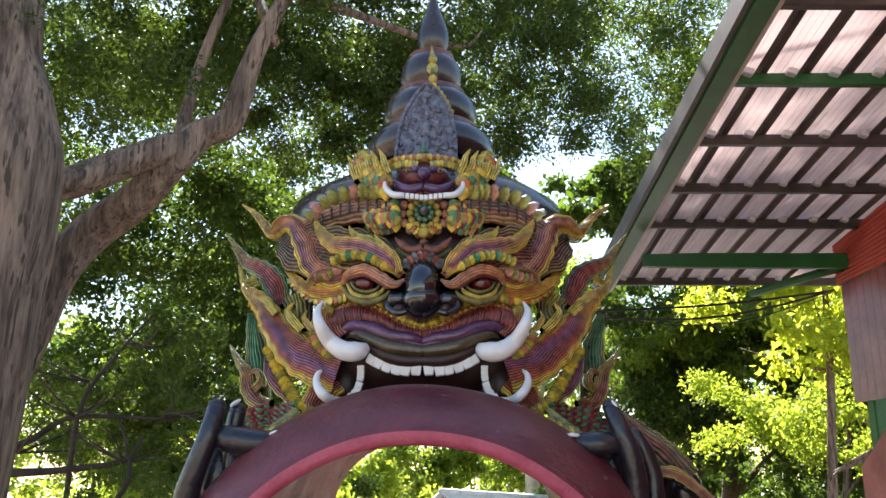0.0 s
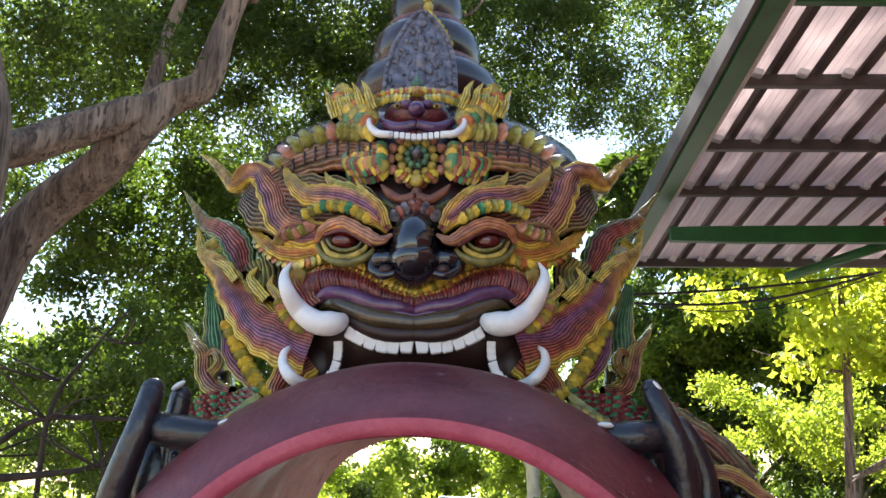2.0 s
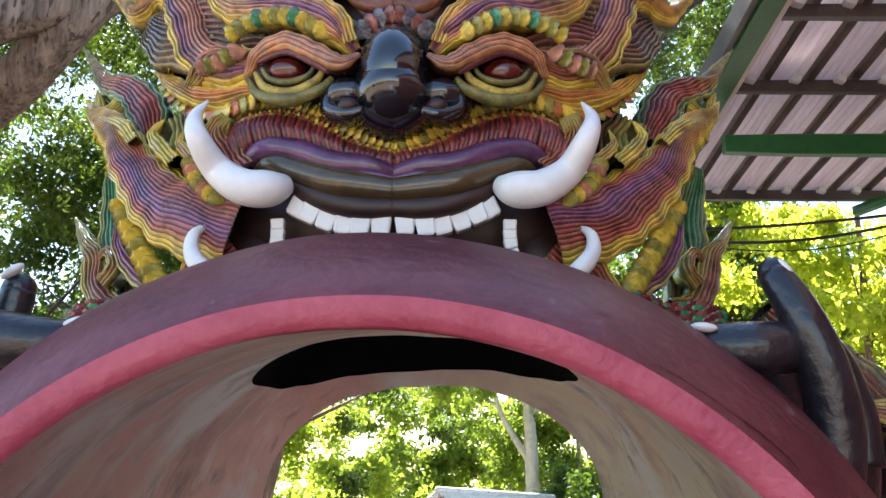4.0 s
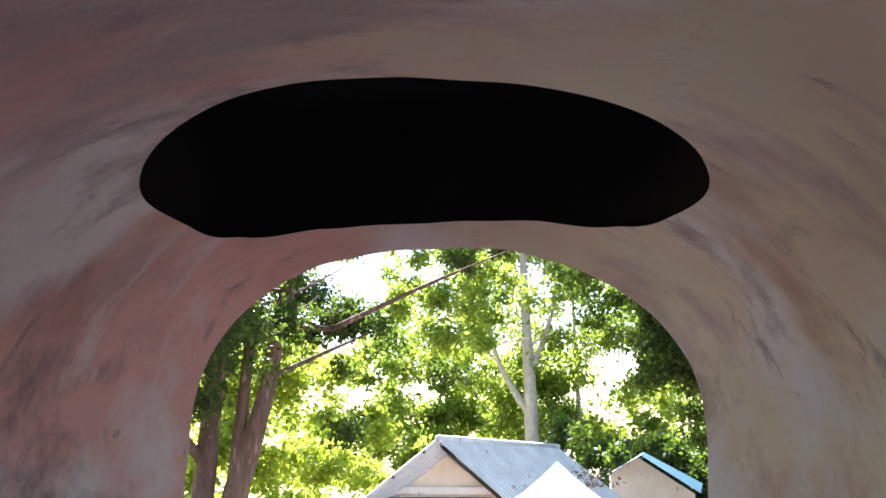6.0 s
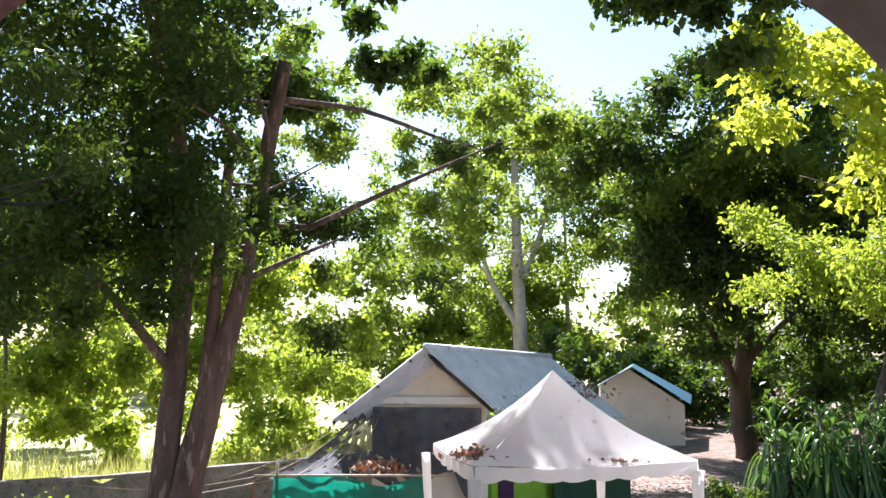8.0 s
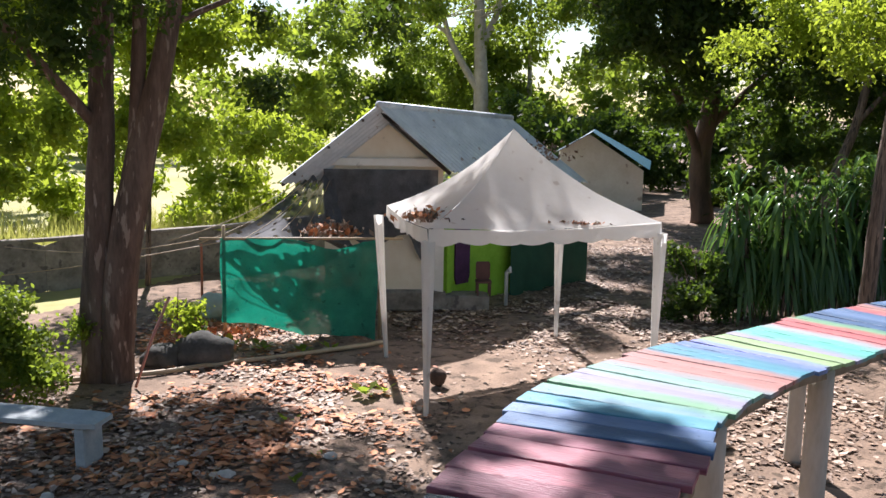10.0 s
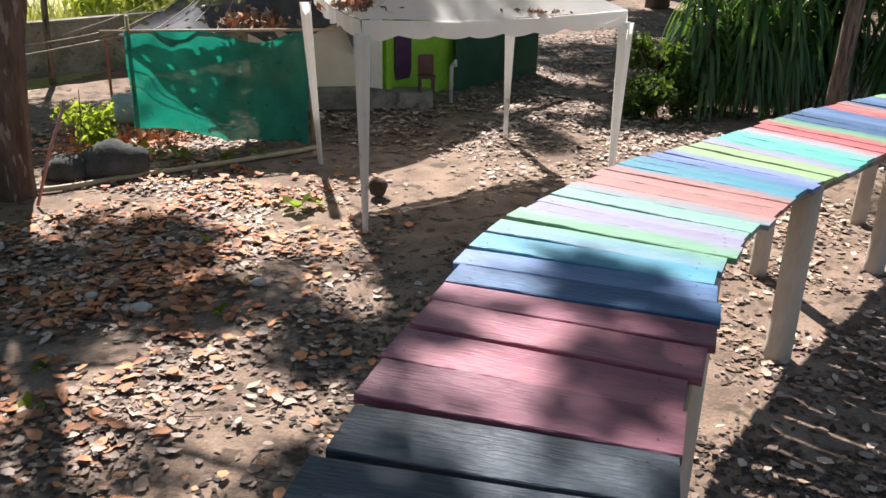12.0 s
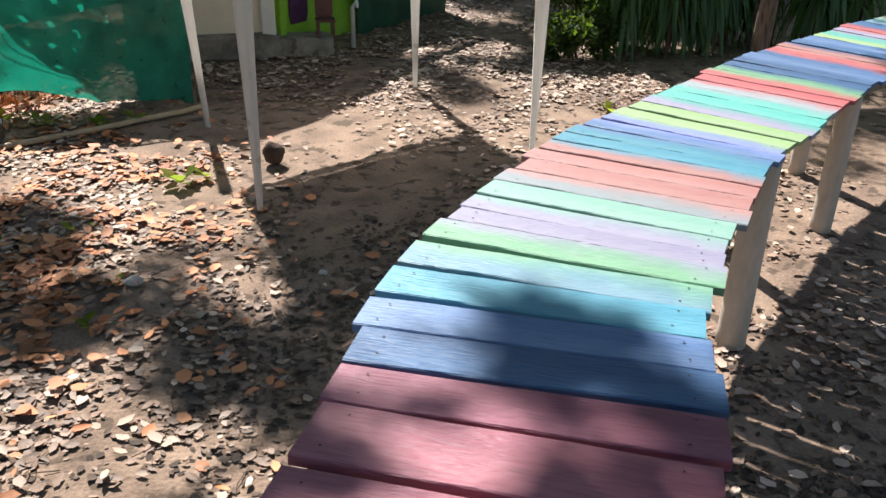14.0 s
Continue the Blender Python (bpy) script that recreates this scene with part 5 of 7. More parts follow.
lock([(-0.250, 3.67, 4.910), (-0.314, 3.69, 4.980), (-0.375, 3.71, 5.006), (-0.406, 3.72, 5.034), (-0.425, 3.73, 5.073)], [0.018, 0.024, 0.022, 0.014, 0.002], 5, [C_JADE, C_OLIVE, C_SALMON], C_GOLD)
lock([(-0.186, 3.64, 4.832), (-0.210, 3.64, 4.894), (-0.253, 3.65, 4.943), (-0.280, 3.67, 4.979), (-0.305, 3.68, 5.019)], [0.018, 0.022, 0.019, 0.012, 0.002], 4, [C_GOLD, C_ORANGE], C_GOLD)
lock([(-0.398, 3.75, 4.778), (-0.492, 3.81, 4.773), (-0.586, 3.85, 4.792), (-0.656, 3.89, 4.837), (-0.713, 3.93, 4.893), (-0.754, 3.95, 4.940)], [0.02, 0.03, 0.03, 0.025, 0.017, 0.003], 6, [C_GOLD, C_ORANGE, C_OLIVE], C_GOLD)
lock([(-0.669, 3.90, 4.894), (-0.699, 3.92, 4.948), (-0.721, 3.93, 4.996), (-0.752, 3.95, 5.056)], [0.022, 0.02, 0.016, 0.003], 4, [C_GOLD, C_OLIVE], C_GOLD)
lock([(-0.470, 3.75, 4.859), (-0.547, 3.79, 4.863), (-0.596, 3.83, 4.835), (-0.625, 3.85, 4.803)], [0.02, 0.03, 0.026, 0.008], 5, [C_SALMON, C_WINE, C_OLIVE], C_BRONZE, C_OLIVE)
scales([(-0.494, 3.72, 4.900), (-0.406, 3.67, 4.919), (-0.319, 3.63, 4.898), (-0.239, 3.61, 4.848)], 8, 0.021, [GOLD, OLIVE, GOLD, JADE])
scales([(-0.569, 3.77, 4.838), (-0.515, 3.74, 4.839), (-0.456, 3.70, 4.858)], 4, 0.022, [SALMON, OLIVE])
scales([(-0.432, 3.75, 4.747), (-0.507, 3.79, 4.737), (-0.590, 3.86, 4.761), (-0.661, 3.90, 4.812), (-0.714, 3.93, 4.875)], 10, 0.02, [GOLD, OLIVE, ORANGE])
scales([(-0.700, 3.92, 4.913), (-0.724, 3.93, 4.971), (-0.759, 3.96, 5.040)], 5, 0.018, [GOLD, OLIVE])

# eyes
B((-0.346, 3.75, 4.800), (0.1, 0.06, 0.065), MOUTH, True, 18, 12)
B((-0.340, 3.70, 4.800), (0.05, 0.035, 0.037), EYE_RED, True, 18, 12)
T([(-0.422, 3.71, 4.800), (-0.393, 3.69, 4.753), (-0.331, 3.67, 4.731), (-0.272, 3.65, 4.748), (-0.249, 3.64, 4.777)], [0.006, 0.011, 0.013, 0.011, 0.006], GOLD, 6)
T([(-0.404, 3.69, 4.803), (-0.379, 3.68, 4.770), (-0.332, 3.66, 4.753), (-0.288, 3.65, 4.764), (-0.270, 3.64, 4.786)], [0.004, 0.007, 0.008, 0.007, 0.004], OLIVE, 6)
T([(-0.445, 3.73, 4.795), (-0.406, 3.70, 4.738), (-0.326, 3.66, 4.708), (-0.255, 3.64, 4.726), (-0.230, 3.64, 4.755)], [0.006, 0.013, 0.016, 0.013, 0.006], OLIVE, 6)
lock([(-0.449, 3.74, 4.800), (-0.417, 3.70, 4.841), (-0.343, 3.66, 4.853), (-0.269, 3.63, 4.813), (-0.211, 3.61, 4.775), (-0.164, 3.61, 4.797)], [0.01, 0.02, 0.026, 0.024, 0.02, 0.006], 4, [C_ORANGE, C_SALMON], C_ORANGE, C_BRONZE, 0.028, 0.005)
T([(-0.413, 3.69, 4.818), (-0.338, 3.65, 4.824), (-0.273, 3.63, 4.788), (-0.234, 3.62, 4.758)], [0.006, 0.009, 0.01, 0.006], WINE_RED, 6)

# nose
B((-0.092, 3.72, 4.764), (0.096, 0.17, 0.145), NOSE, False, 32, 24)
B((-0.091, 3.72, 4.718), (0.106, 0.17, 0.095), NOSE, False, 32, 24)
B((-0.195, 3.72, 4.719), (0.075, 0.11, 0.058), NOSE, True, 20, 14)
T([(-0.152, 3.60, 4.658), (-0.191, 3.61, 4.652), (-0.234, 3.64, 4.682), (-0.230, 3.65, 4.726), (-0.194, 3.64, 4.744)], [0.01, 0.016, 0.017, 0.014, 0.007], NOSE, 6)
B((-0.186, 3.61, 4.672), (0.024, 0.02, 0.018), MOUTH)
scales([(-0.091, 3.63, 4.912), (-0.137, 3.63, 4.891), (-0.171, 3.64, 4.863)], 3, 0.02, [COPPER, PEWTER])
T([(-0.092, 3.64, 4.945), (-0.140, 3.64, 4.935), (-0.184, 3.65, 4.964), (-0.211, 3.66, 4.999)], [0.02, 0.018, 0.016, 0.004], COPPER, 5)

# ribbed upper lip with beaded border
comb([(-0.083, 3.73, 4.604), (-0.178, 3.74, 4.636), (-0.270, 3.77, 4.701), (-0.364, 3.79, 4.736), (-0.454, 3.80, 4.728), (-0.524, 3.83, 4.685)],
     [(-0.083, 3.73, 4.549), (-0.176, 3.73, 4.559), (-0.267, 3.74, 4.598), (-0.358, 3.75, 4.620), (-0.444, 3.77, 4.605), (-0.489, 3.79, 4.552)], 38, [CRIMSON, WINE_RED], 0.008, 0.035)
scales([(-0.083, 3.72, 4.617), (-0.177, 3.72, 4.648), (-0.269, 3.75, 4.712), (-0.363, 3.77, 4.750), (-0.453, 3.79, 4.743), (-0.533, 3.81, 4.698)], 20, 0.016, [GOLD, OLIVE, GOLD])
scales([(-0.083, 3.71, 4.593), (-0.177, 3.72, 4.624), (-0.269, 3.74, 4.686), (-0.361, 3.77, 4.723), (-0.451, 3.78, 4.716)], 22, 0.008, [ORANGE, GOLD])
# purple lip
T([(-0.082, 3.71, 4.541), (-0.150, 3.69, 4.558), (-0.229, 3.70, 4.569), (-0.317, 3.72, 4.606), (-0.394, 3.74, 4.618), (-0.443, 3.77, 4.594), (-0.459, 3.78, 4.562)], [0.022, 0.027, 0.03, 0.03, 0.026, 0.018, 0.006], PURPLE, 7, 12)
T([(-0.082, 3.69, 4.500), (-0.154, 3.69, 4.509), (-0.228, 3.69, 4.519), (-0.316, 3.72, 4.557), (-0.380, 3.74, 4.580), (-0.427, 3.77, 4.569)], [0.03, 0.034, 0.034, 0.032, 0.024, 0.01], LIP_DARK, 7, 12)
T([(-0.081, 3.70, 4.462), (-0.167, 3.70, 4.462), (-0.253, 3.71, 4.487), (-0.328, 3.73, 4.524)], [0.026, 0.03, 0.03, 0.02], MOUTH, 7, 12)
T([(-0.082, 3.68, 4.520), (-0.142, 3.68, 4.534), (-0.203, 3.68, 4.537)], [0.01, 0.012, 0.004], PURPLE, 6)
# teeth
tooth_line = spline([(-0.101, 3.71, 4.424), (-0.167, 3.71, 4.422), (-0.228, 3.72, 4.434), (-0.282, 3.72, 4.457), (-0.328, 3.74, 4.485)], 10)
for i in range(6):
    p = Vector(tooth_line[int((len(tooth_line) - 1) * (i + 0.35) / 6)])
    for q, s_ in ((p, 1), (Vector(flip(p)), -1)):
        st.box(q, (0.024, 0.018, 0.026), ENAMEL, Matrix.Rotation(s_ * (0.05 + 0.1 * i), 3, "Y"), 0.82)
tooth_line = spline([(-0.355, 3.74, 4.442), (-0.357, 3.75, 4.390), (-0.372, 3.75, 4.336), (-0.413, 3.75, 4.297)], 10)
for i in range(7):
    p = Vector(tooth_line[int((len(tooth_line) - 1) * (i + 0.5) / 7)])
    for q, s_ in ((p, 1), (Vector(flip(p)), -1)):
        st.box(q, (0.016, 0.014, 0.0125), ENAMEL, Matrix.Rotation(s_ * (-0.05 + 0.12 * i), 3, "Y"), 0.9)
# tusks
T([(-0.331, 3.70, 4.515), (-0.366, 3.67, 4.496), (-0.424, 3.66, 4.498), (-0.486, 3.67, 4.542), (-0.522, 3.62, 4.601), (-0.541, 3.66, 4.666), (-0.524, 3.69, 4.718)], [0.024, 0.042, 0.041, 0.035, 0.026, 0.016, 0.003], ENAMEL, 7, 16)
T([(-0.415, 3.73, 4.293), (-0.462, 3.72, 4.290), (-0.502, 3.65, 4.310), (-0.536, 3.69, 4.359), (-0.535, 3.71, 4.404), (-0.504, 3.76, 4.439)], [0.016, 0.02, 0.021, 0.018, 0.012, 0.002], ENAMEL, 6, 12)
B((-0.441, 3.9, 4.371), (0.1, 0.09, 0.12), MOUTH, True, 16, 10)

# cheek manes
lock([(-0.447, 3.77, 4.424), (-0.582, 3.83, 4.470), (-0.688, 3.89, 4.548), (-0.773, 3.96, 4.644), (-0.829, 4.00, 4.732), (-0.884, 4.04, 4.795), (-0.946, 4.09, 4.845), (-0.998, 4.13, 4.919)],
     [0.1, 0.1, 0.088, 0.068, 0.054, 0.042, 0.026, 0.003], 15, [C_WINE, C_CRIMSON, C_WINE, C_PURPLE, C_CRIMSON, C_ORANGE], C_GOLD, C_GOLD, 0.07, 0.011, True, 0.42)
lock([(-0.460, 3.79, 4.387), (-0.522, 3.82, 4.337), (-0.569, 3.85, 4.284), (-0.542, 3.83, 4.229)], [0.06, 0.068, 0.055, 0.04], 9, [C_CRIMSON, C_WINE, C_BRONZE], C_GOLD, C_BRONZE, 0.04)
lock([(-0.458, 3.77, 4.557), (-0.500, 3.79, 4.609), (-0.520, 3.79, 4.665), (-0.496, 3.77, 4.706)], [0.05, 0.05, 0.036, 0.02], 7, [C_WINE, C_CRIMSON], C_WINE, C_OLIVE, 0.03)
lock([(-0.626, 3.81, 4.606), (-0.673, 3.84, 4.655), (-0.704, 3.87, 4.703), (-0.682, 3.86, 4.742)], [0.02, 0.022, 0.016, 0.003], 4, [C_GOLD, C_OLIVE], C_GOLD)
lock([(-0.567, 3.77, 4.596), (-0.603, 3.80, 4.636), (-0.624, 3.83, 4.668), (-0.612, 3.82, 4.701)], [0.016, 0.016, 0.012, 0.002], 4, [C_GOLD, C_BRONZE], C_GOLD)
lock([(-0.765, 3.90, 4.696), (-0.819, 3.95, 4.754), (-0.894, 4.00, 4.795), (-0.923, 4.02, 4.753)], [0.016, 0.02, 0.014, 0.003], 4, [C_GOLD, C_OLIVE], C_GOLD)
scales([(-0.802, 3.94, 4.548), (-0.740, 3.90, 4.439), (-0.682, 3.87, 4.348), (-0.633, 3.84, 4.286), (-0.552, 3.80, 4.238)], 10, 0.027, [GOLD, OLIVE, GOLD])
scales([(-0.574, 3.75, 4.588), (-0.539, 3.73, 4.522), (-0.481, 3.70, 4.476)], 5, 0.019, [OLIVE, SALMON, GOLD])
scales([(-0.913, 4.03, 4.783), (-0.861, 4.00, 4.701), (-0.837, 3.98, 4.624)], 5, 0.018, [OLIVE, GOLD])
# ears and the plates behind the manes
lock([(-0.773, 4.11, 4.778), (-0.813, 4.13, 4.865), (-0.866, 4.17, 4.944), (-0.939, 4.22, 4.992), (-1.007, 4.28, 5.037), (-1.061, 4.32, 5.108), (-1.154, 4.40, 5.228)],
     [0.04, 0.06, 0.056, 0.046, 0.034, 0.02, 0.003], 8, [C_WINE, C_CRIMSON, C_WINE, C_PURPLE], C_JADE, C_OLIVE, 0.04)
lock([(-0.923, 4.19, 4.933), (-0.992, 4.24, 4.915), (-1.023, 4.27, 4.978), (-1.046, 4.29, 5.023)], [0.02, 0.02, 0.014, 0.003], 4, [C_GOLD, C_OLIVE], C_GOLD)
lock([(-0.890, 4.25, 4.294), (-0.911, 4.26, 4.486), (-0.929, 4.28, 4.618), (-0.968, 4.30, 4.769)], [0.05, 0.06, 0.052, 0.02], 7, [C_DARK, C_JADE, C_DARK], C_OLIVE, C_JADE, 0.04)
lock([(-0.717, 4.05, 4.812), (-0.686, 4.03, 4.745), (-0.710, 4.04, 4.659), (-0.762, 4.08, 4.589)], [0.06, 0.07, 0.06, 0.04], 7, [C_DARK, C_OLIVE, C_DARK], C_DARK, C_DARK, 0.03)
lock([(-0.670, 3.90, 4.316), (-0.744, 3.95, 4.372), (-0.795, 3.98, 4.448), (-0.817, 3.99, 4.528)], [0.036, 0.036, 0.028, 0.006], 5, [C_PURPLE, C_WINE], C_OLIVE, C_PURPLE, 0.03)
lock([(-0.806, 4.09, 4.300), (-0.882, 4.14, 4.321), (-0.931, 4.18, 4.386), (-0.948, 4.19, 4.462), (-1.002, 4.23, 4.521), (-1.067, 4.29, 4.611)], [0.026, 0.04, 0.042, 0.034, 0.02, 0.003], 6, [C_WINE, C_BRONZE, C_OLIVE], C_OLIVE, C_OLIVE, 0.04)
lock([(-0.895, 4.12, 4.371), (-0.858, 4.09, 4.415), (-0.887, 4.11, 4.462), (-0.933, 4.15, 4.445)], [0.02, 0.02, 0.016, 0.004], 4, [C_BRONZE, C_OLIVE], C_OLIVE, C_BRONZE)
# scaled shoulders with a trimmed collar
B((-0.86, 4.02, 4.16), (0.16, 0.16, 0.08), DOME, True, 20, 12)
patch([(-0.951, 3.86, 4.153), (-0.850, 3.90, 4.270), (-0.741, 3.90, 4.270), (-0.655, 3.88, 4.319)], [(-0.895, 3.80, 4.143), (-0.798, 3.80, 4.159), (-0.726, 3.80, 4.183), (-0.639, 3.80, 4.239)], 14, 7, 0.015, [WINE_RED, COPPER, WINE_RED, JADE], True, 0.02)
lock([(-0.777, 3.74, 4.144), (-0.715, 3.74, 4.184), (-0.653, 3.74, 4.231), (-0.622, 3.74, 4.259)], [0.012, 0.016, 0.016, 0.01], 5, [C_JADE, C_OLIVE], C_JADE, C_OLIVE, 0.012, 0.004)
scales([(-0.741, 3.72, 4.151), (-0.678, 3.72, 4.171), (-0.616, 3.72, 4.210)], 4, 0.028, [OLIVE, GOLD])
# scaled sleeves
lock([(0.751, 3.75, 4.230), (0.852, 3.75, 4.152), (0.951, 3.75, 4.066), (1.032, 3.75, 3.973)], [0.03, 0.045, 0.055, 0.06], 5, [C_DARK, C_WINE, C_JADE], C_DARK, C_DARK, 0.05, 0.009, False)
for k in range(11):
    p = Vector((0.777, 3.72, 4.230)).lerp(Vector((1.020, 3.72, 4.035)), k / 10)
    T([p + Vector((-0.03, 0.02, -0.03)), p, p + Vector((0.016, -0.006, 0.02))], [0.018, 0.014, 0.003], (DOME, WINE_RED, COPPER)[k % 3], 4, 8, 1.0, False)
lock([(0.871, 3.60, 4.003), (0.939, 3.60, 3.996), (1.005, 3.60, 3.952), (1.083, 3.60, 3.887)], [0.022, 0.026, 0.022, 0.02], 5, [C_ORANGE, C_BRONZE, C_GOLD], C_OLIVE, C_BRONZE, 0.02, 0.006, False)
B((1.023, 3.85, 3.910), (0.1, 0.14, 0.12), DOME, False, 20, 12)
lock([(-0.93, 3.6, 4.0), (-1.0, 3.6, 3.93), (-1.07, 3.6, 3.84), (-1.13, 3.6, 3.74)], [0.02, 0.03, 0.034, 0.034], 5, [C_OLIVE, C_BRONZE, C_DARK], C_OLIVE, C_BRONZE, 0.02, 0.006, False)
B((-1.02, 3.75, 3.76), (0.09, 0.12, 0.12), DOME, False, 20, 12)


# black fists that hold the arch
def grip(palm, fingers, thumb, nails):
    for c, r_ in palm:
        st.ball(c, r_, LACQUER, None, 20, 14)
    for pts, rad in fingers + [thumb]:
        st.tube(pts, rad, LACQUER, 16, 1, True, 7)
        st.ball(pts[-1], (rad[-1],) * 3, LACQUER, None, 14, 10)
    for c, tilt in nails:
        st.ball(c, (0.026, 0.014, 0.009), ENAMEL, Matrix.Rotation(tilt, 3, "Y"))


grip([((-0.903, 3.56, 3.971), (0.075, 0.07, 0.16)), ((-0.959, 3.60, 3.869), (0.09, 0.09, 0.16))],
     [([(-0.995, 3.44, 3.860), (-0.969, 3.42, 3.951), (-0.930, 3.40, 4.056), (-0.900, 3.40, 4.148), (-0.887, 3.43, 4.244)], [0.05, 0.047, 0.043, 0.041, 0.037]),
      ([(-0.855, 3.54, 4.000), (-0.853, 3.54, 4.088), (-0.839, 3.53, 4.169), (-0.828, 3.53, 4.233)], [0.036, 0.036, 0.036, 0.034]),
      ([(-0.819, 3.52, 3.914), (-0.816, 3.50, 3.986), (-0.822, 3.50, 4.044)], [0.026, 0.026, 0.024])],
     ([(-0.872, 3.44, 4.129), (-0.795, 3.41, 4.115), (-0.714, 3.41, 4.105), (-0.645, 3.43, 4.116)], [0.05, 0.053, 0.05, 0.038]),
     [((-0.645, 3.39, 4.143), -0.25), ((-0.831, 3.50, 4.264), -0.6)])
grip([((0.678, 3.56, 3.974), (0.075, 0.07, 0.16)), ((0.805, 3.60, 3.915), (0.09, 0.09, 0.2))],
     [([(0.729, 3.44, 3.849), (0.738, 3.42, 3.954), (0.719, 3.40, 4.066), (0.686, 3.40, 4.165), (0.658, 3.43, 4.248)], [0.056, 0.052, 0.046, 0.039, 0.031]),
      ([(0.834, 3.54, 3.888), (0.833, 3.54, 3.989), (0.802, 3.53, 4.083), (0.772, 3.53, 4.142)], [0.045, 0.042, 0.038, 0.03]),
      ([(0.616, 3.52, 3.917), (0.612, 3.50, 3.989), (0.612, 3.50, 4.046)], [0.026, 0.026, 0.024])],
     ([(0.691, 3.44, 4.106), (0.634, 3.41, 4.102), (0.568, 3.41, 4.100), (0.506, 3.43, 4.108)], [0.048, 0.05, 0.05, 0.036]),
     [((0.505, 3.39, 4.136), 0.1), ((0.674, 3.41, 4.249), 1.0)])
st.link("guardian_statue", label="painted guardian head statue with white tusks and tall dark crown", category="statue", at=(CX, 4.3, 4.0))


# ---------------------------------------------------------------- trees
rng = np.random.default_rng(7)


def tree(name, at, label, limbs, bark, crowns, group="", seed=0):
    """limbs: (points, r0, r1); crowns: (material, leaf data)."""
    ob = empty(name, at, label, "tree", group)
    for i, (pts, r0, r1) in enumerate(limbs):
        sh = Shape()
        limb(sh, pts, r0, r1, bark, seg=14 if r0 > 0.1 else 7, seed=seed + i)
        part("trunk" if i == 0 else "limb", sh, ob)
    for m, v in crowns:
        quads("crown", v, m, ob)
    return ob


def twigs(rnd, start, count, reach, rise=0.3):
    """Random thin side branches from given starts."""
    out = []
    for i in range(count):
        p = Vector(start[i % len(start)])
        d = Vector((rnd.uniform(-1, 1), rnd.uniform(-1, 1), rnd.uniform(-0.2, 1) * rise + 0.1)).normalized()
        q = p + d * reach * rnd.uniform(0.4, 0.7)
        r = q + (d + Vector((rnd.uniform(-0.6, 0.6), rnd.uniform(-0.6, 0.6), rnd.uniform(-0.3, 0.5)))) * reach * rnd.uniform(0.3, 0.6)
        out.append(([p, q, r], 0.045, 0.008))
    return out


rnd = random.Random(3)
gate_limbs = [
    ([(-3.2, 5.7, -0.1), (-3.1, 5.65, 3.0), (-2.98, 5.55, 4.9), (-2.88, 5.5, 5.9), (-2.94, 5.5, 6.4), (-3.12, 5.5, 7.1), (-3.2, 5.7, 9.0), (-2.4, 6.6, 12)], 0.345, 0.2),
    ([(-3.15, 5.7, 2.5), (-3.28, 5.95, 3.5), (-3.22, 6.2, 4.4), (-3.06, 6.3, 5.02), (-2.91, 6.3, 5.44), (-2.67, 6.3, 5.76), (-2.3, 6.2, 6.0), (-2.03, 6.1, 6.25), (-1.87, 6.15, 6.48), (-1.67, 6.2, 6.6), (-1.585, 6.2, 6.81),
      (-1.53, 6.2, 7.04), (-1.42, 6.2, 7.37), (-1.2, 6.4, 8.0), (-0.7, 6.9, 9.0), (0.3, 8.0, 11.0)], 0.205, 0.035),
    ([(-2.85, 5.55, 5.9), (-2.64, 5.7, 5.94), (-2.38, 5.85, 6.12), (-2.1, 6.0, 6.31), (-1.96, 6.1, 6.4)], 0.13, 0.1),
    ([(-2.05, 6.2, 6.4), (-2.02, 6.35, 6.9), (-1.9, 6.4, 7.48), (-1.7, 6.5, 8.2)], 0.06, 0.035),
    ([(-1.35, 6.2, 7.3), (-2.0, 8.0, 9.2), (-1.8, 10.5, 10.6), (-0.5, 12.5, 11.5)], 0.05, 0.02),
    ([(-2.9, 6.3, 9.0), (-4.5, 8.5, 10.5), (-6.5, 10, 12)], 0.1, 0.03)]
gate_limbs += twigs(rnd, [(-1.2, 6.3, 7.8), (0.3, 8.5, 9.6), (1.5, 10.2, 10.4), (-2.5, 9, 9.5), (-4.5, 9, 10.5)], 16, 3.0)
gl = leaves(rng, [(-6, 10, 10, 4.5, 3.5, 2.6), (-1.5, 11, 11, 4, 3.4, 2.4), (3.0, 12, 11.6, 3.5, 3.2, 2.4), (-4, 8.5, 9, 2.6, 2.2, 1.5), (-1.5, 9, 9.2, 2.4, 2.2, 1.4),
                 (5.5, 13.5, 10.5, 3, 3, 2.4), (-8, 13, 10.8, 3.5, 3, 2.2)], 300000, 0.085, 0.5, 46, 0.4, 0.3, 0.1)
gl3 = leaves(rng, [(-9, 16, 10.5, 4, 2, 3), (-4, 16.5, 11.5, 4, 2, 2.6), (1, 16.5, 12.6, 4, 1.5, 1.8), (6, 15.5, 11, 3.5, 2, 2.6), (9.5, 15, 11.5, 3, 2, 3)], 26000, 0.14, 0.6, 40, 0.45, 0.3, 0.14)
gl2 = leaves(rng, [(-2.7, 5.35, 6.95, 0.35, 0.25, 0.35), (-2.05, 5.95, 6.75, 0.3, 0.25, 0.45), (-2.2, 6.0, 6.3, 0.3, 0.2, 0.12), (-3.2, 5.8, 8.0, 0.9, 0.6, 0.5), (-1.2, 6.2, 8.0, 0.9, 0.6, 0.5), (-2.4, 6.6, 7.3, 0.7, 0.3, 0.3)], 10000, 0.05, 0.2, 26, 0.35)
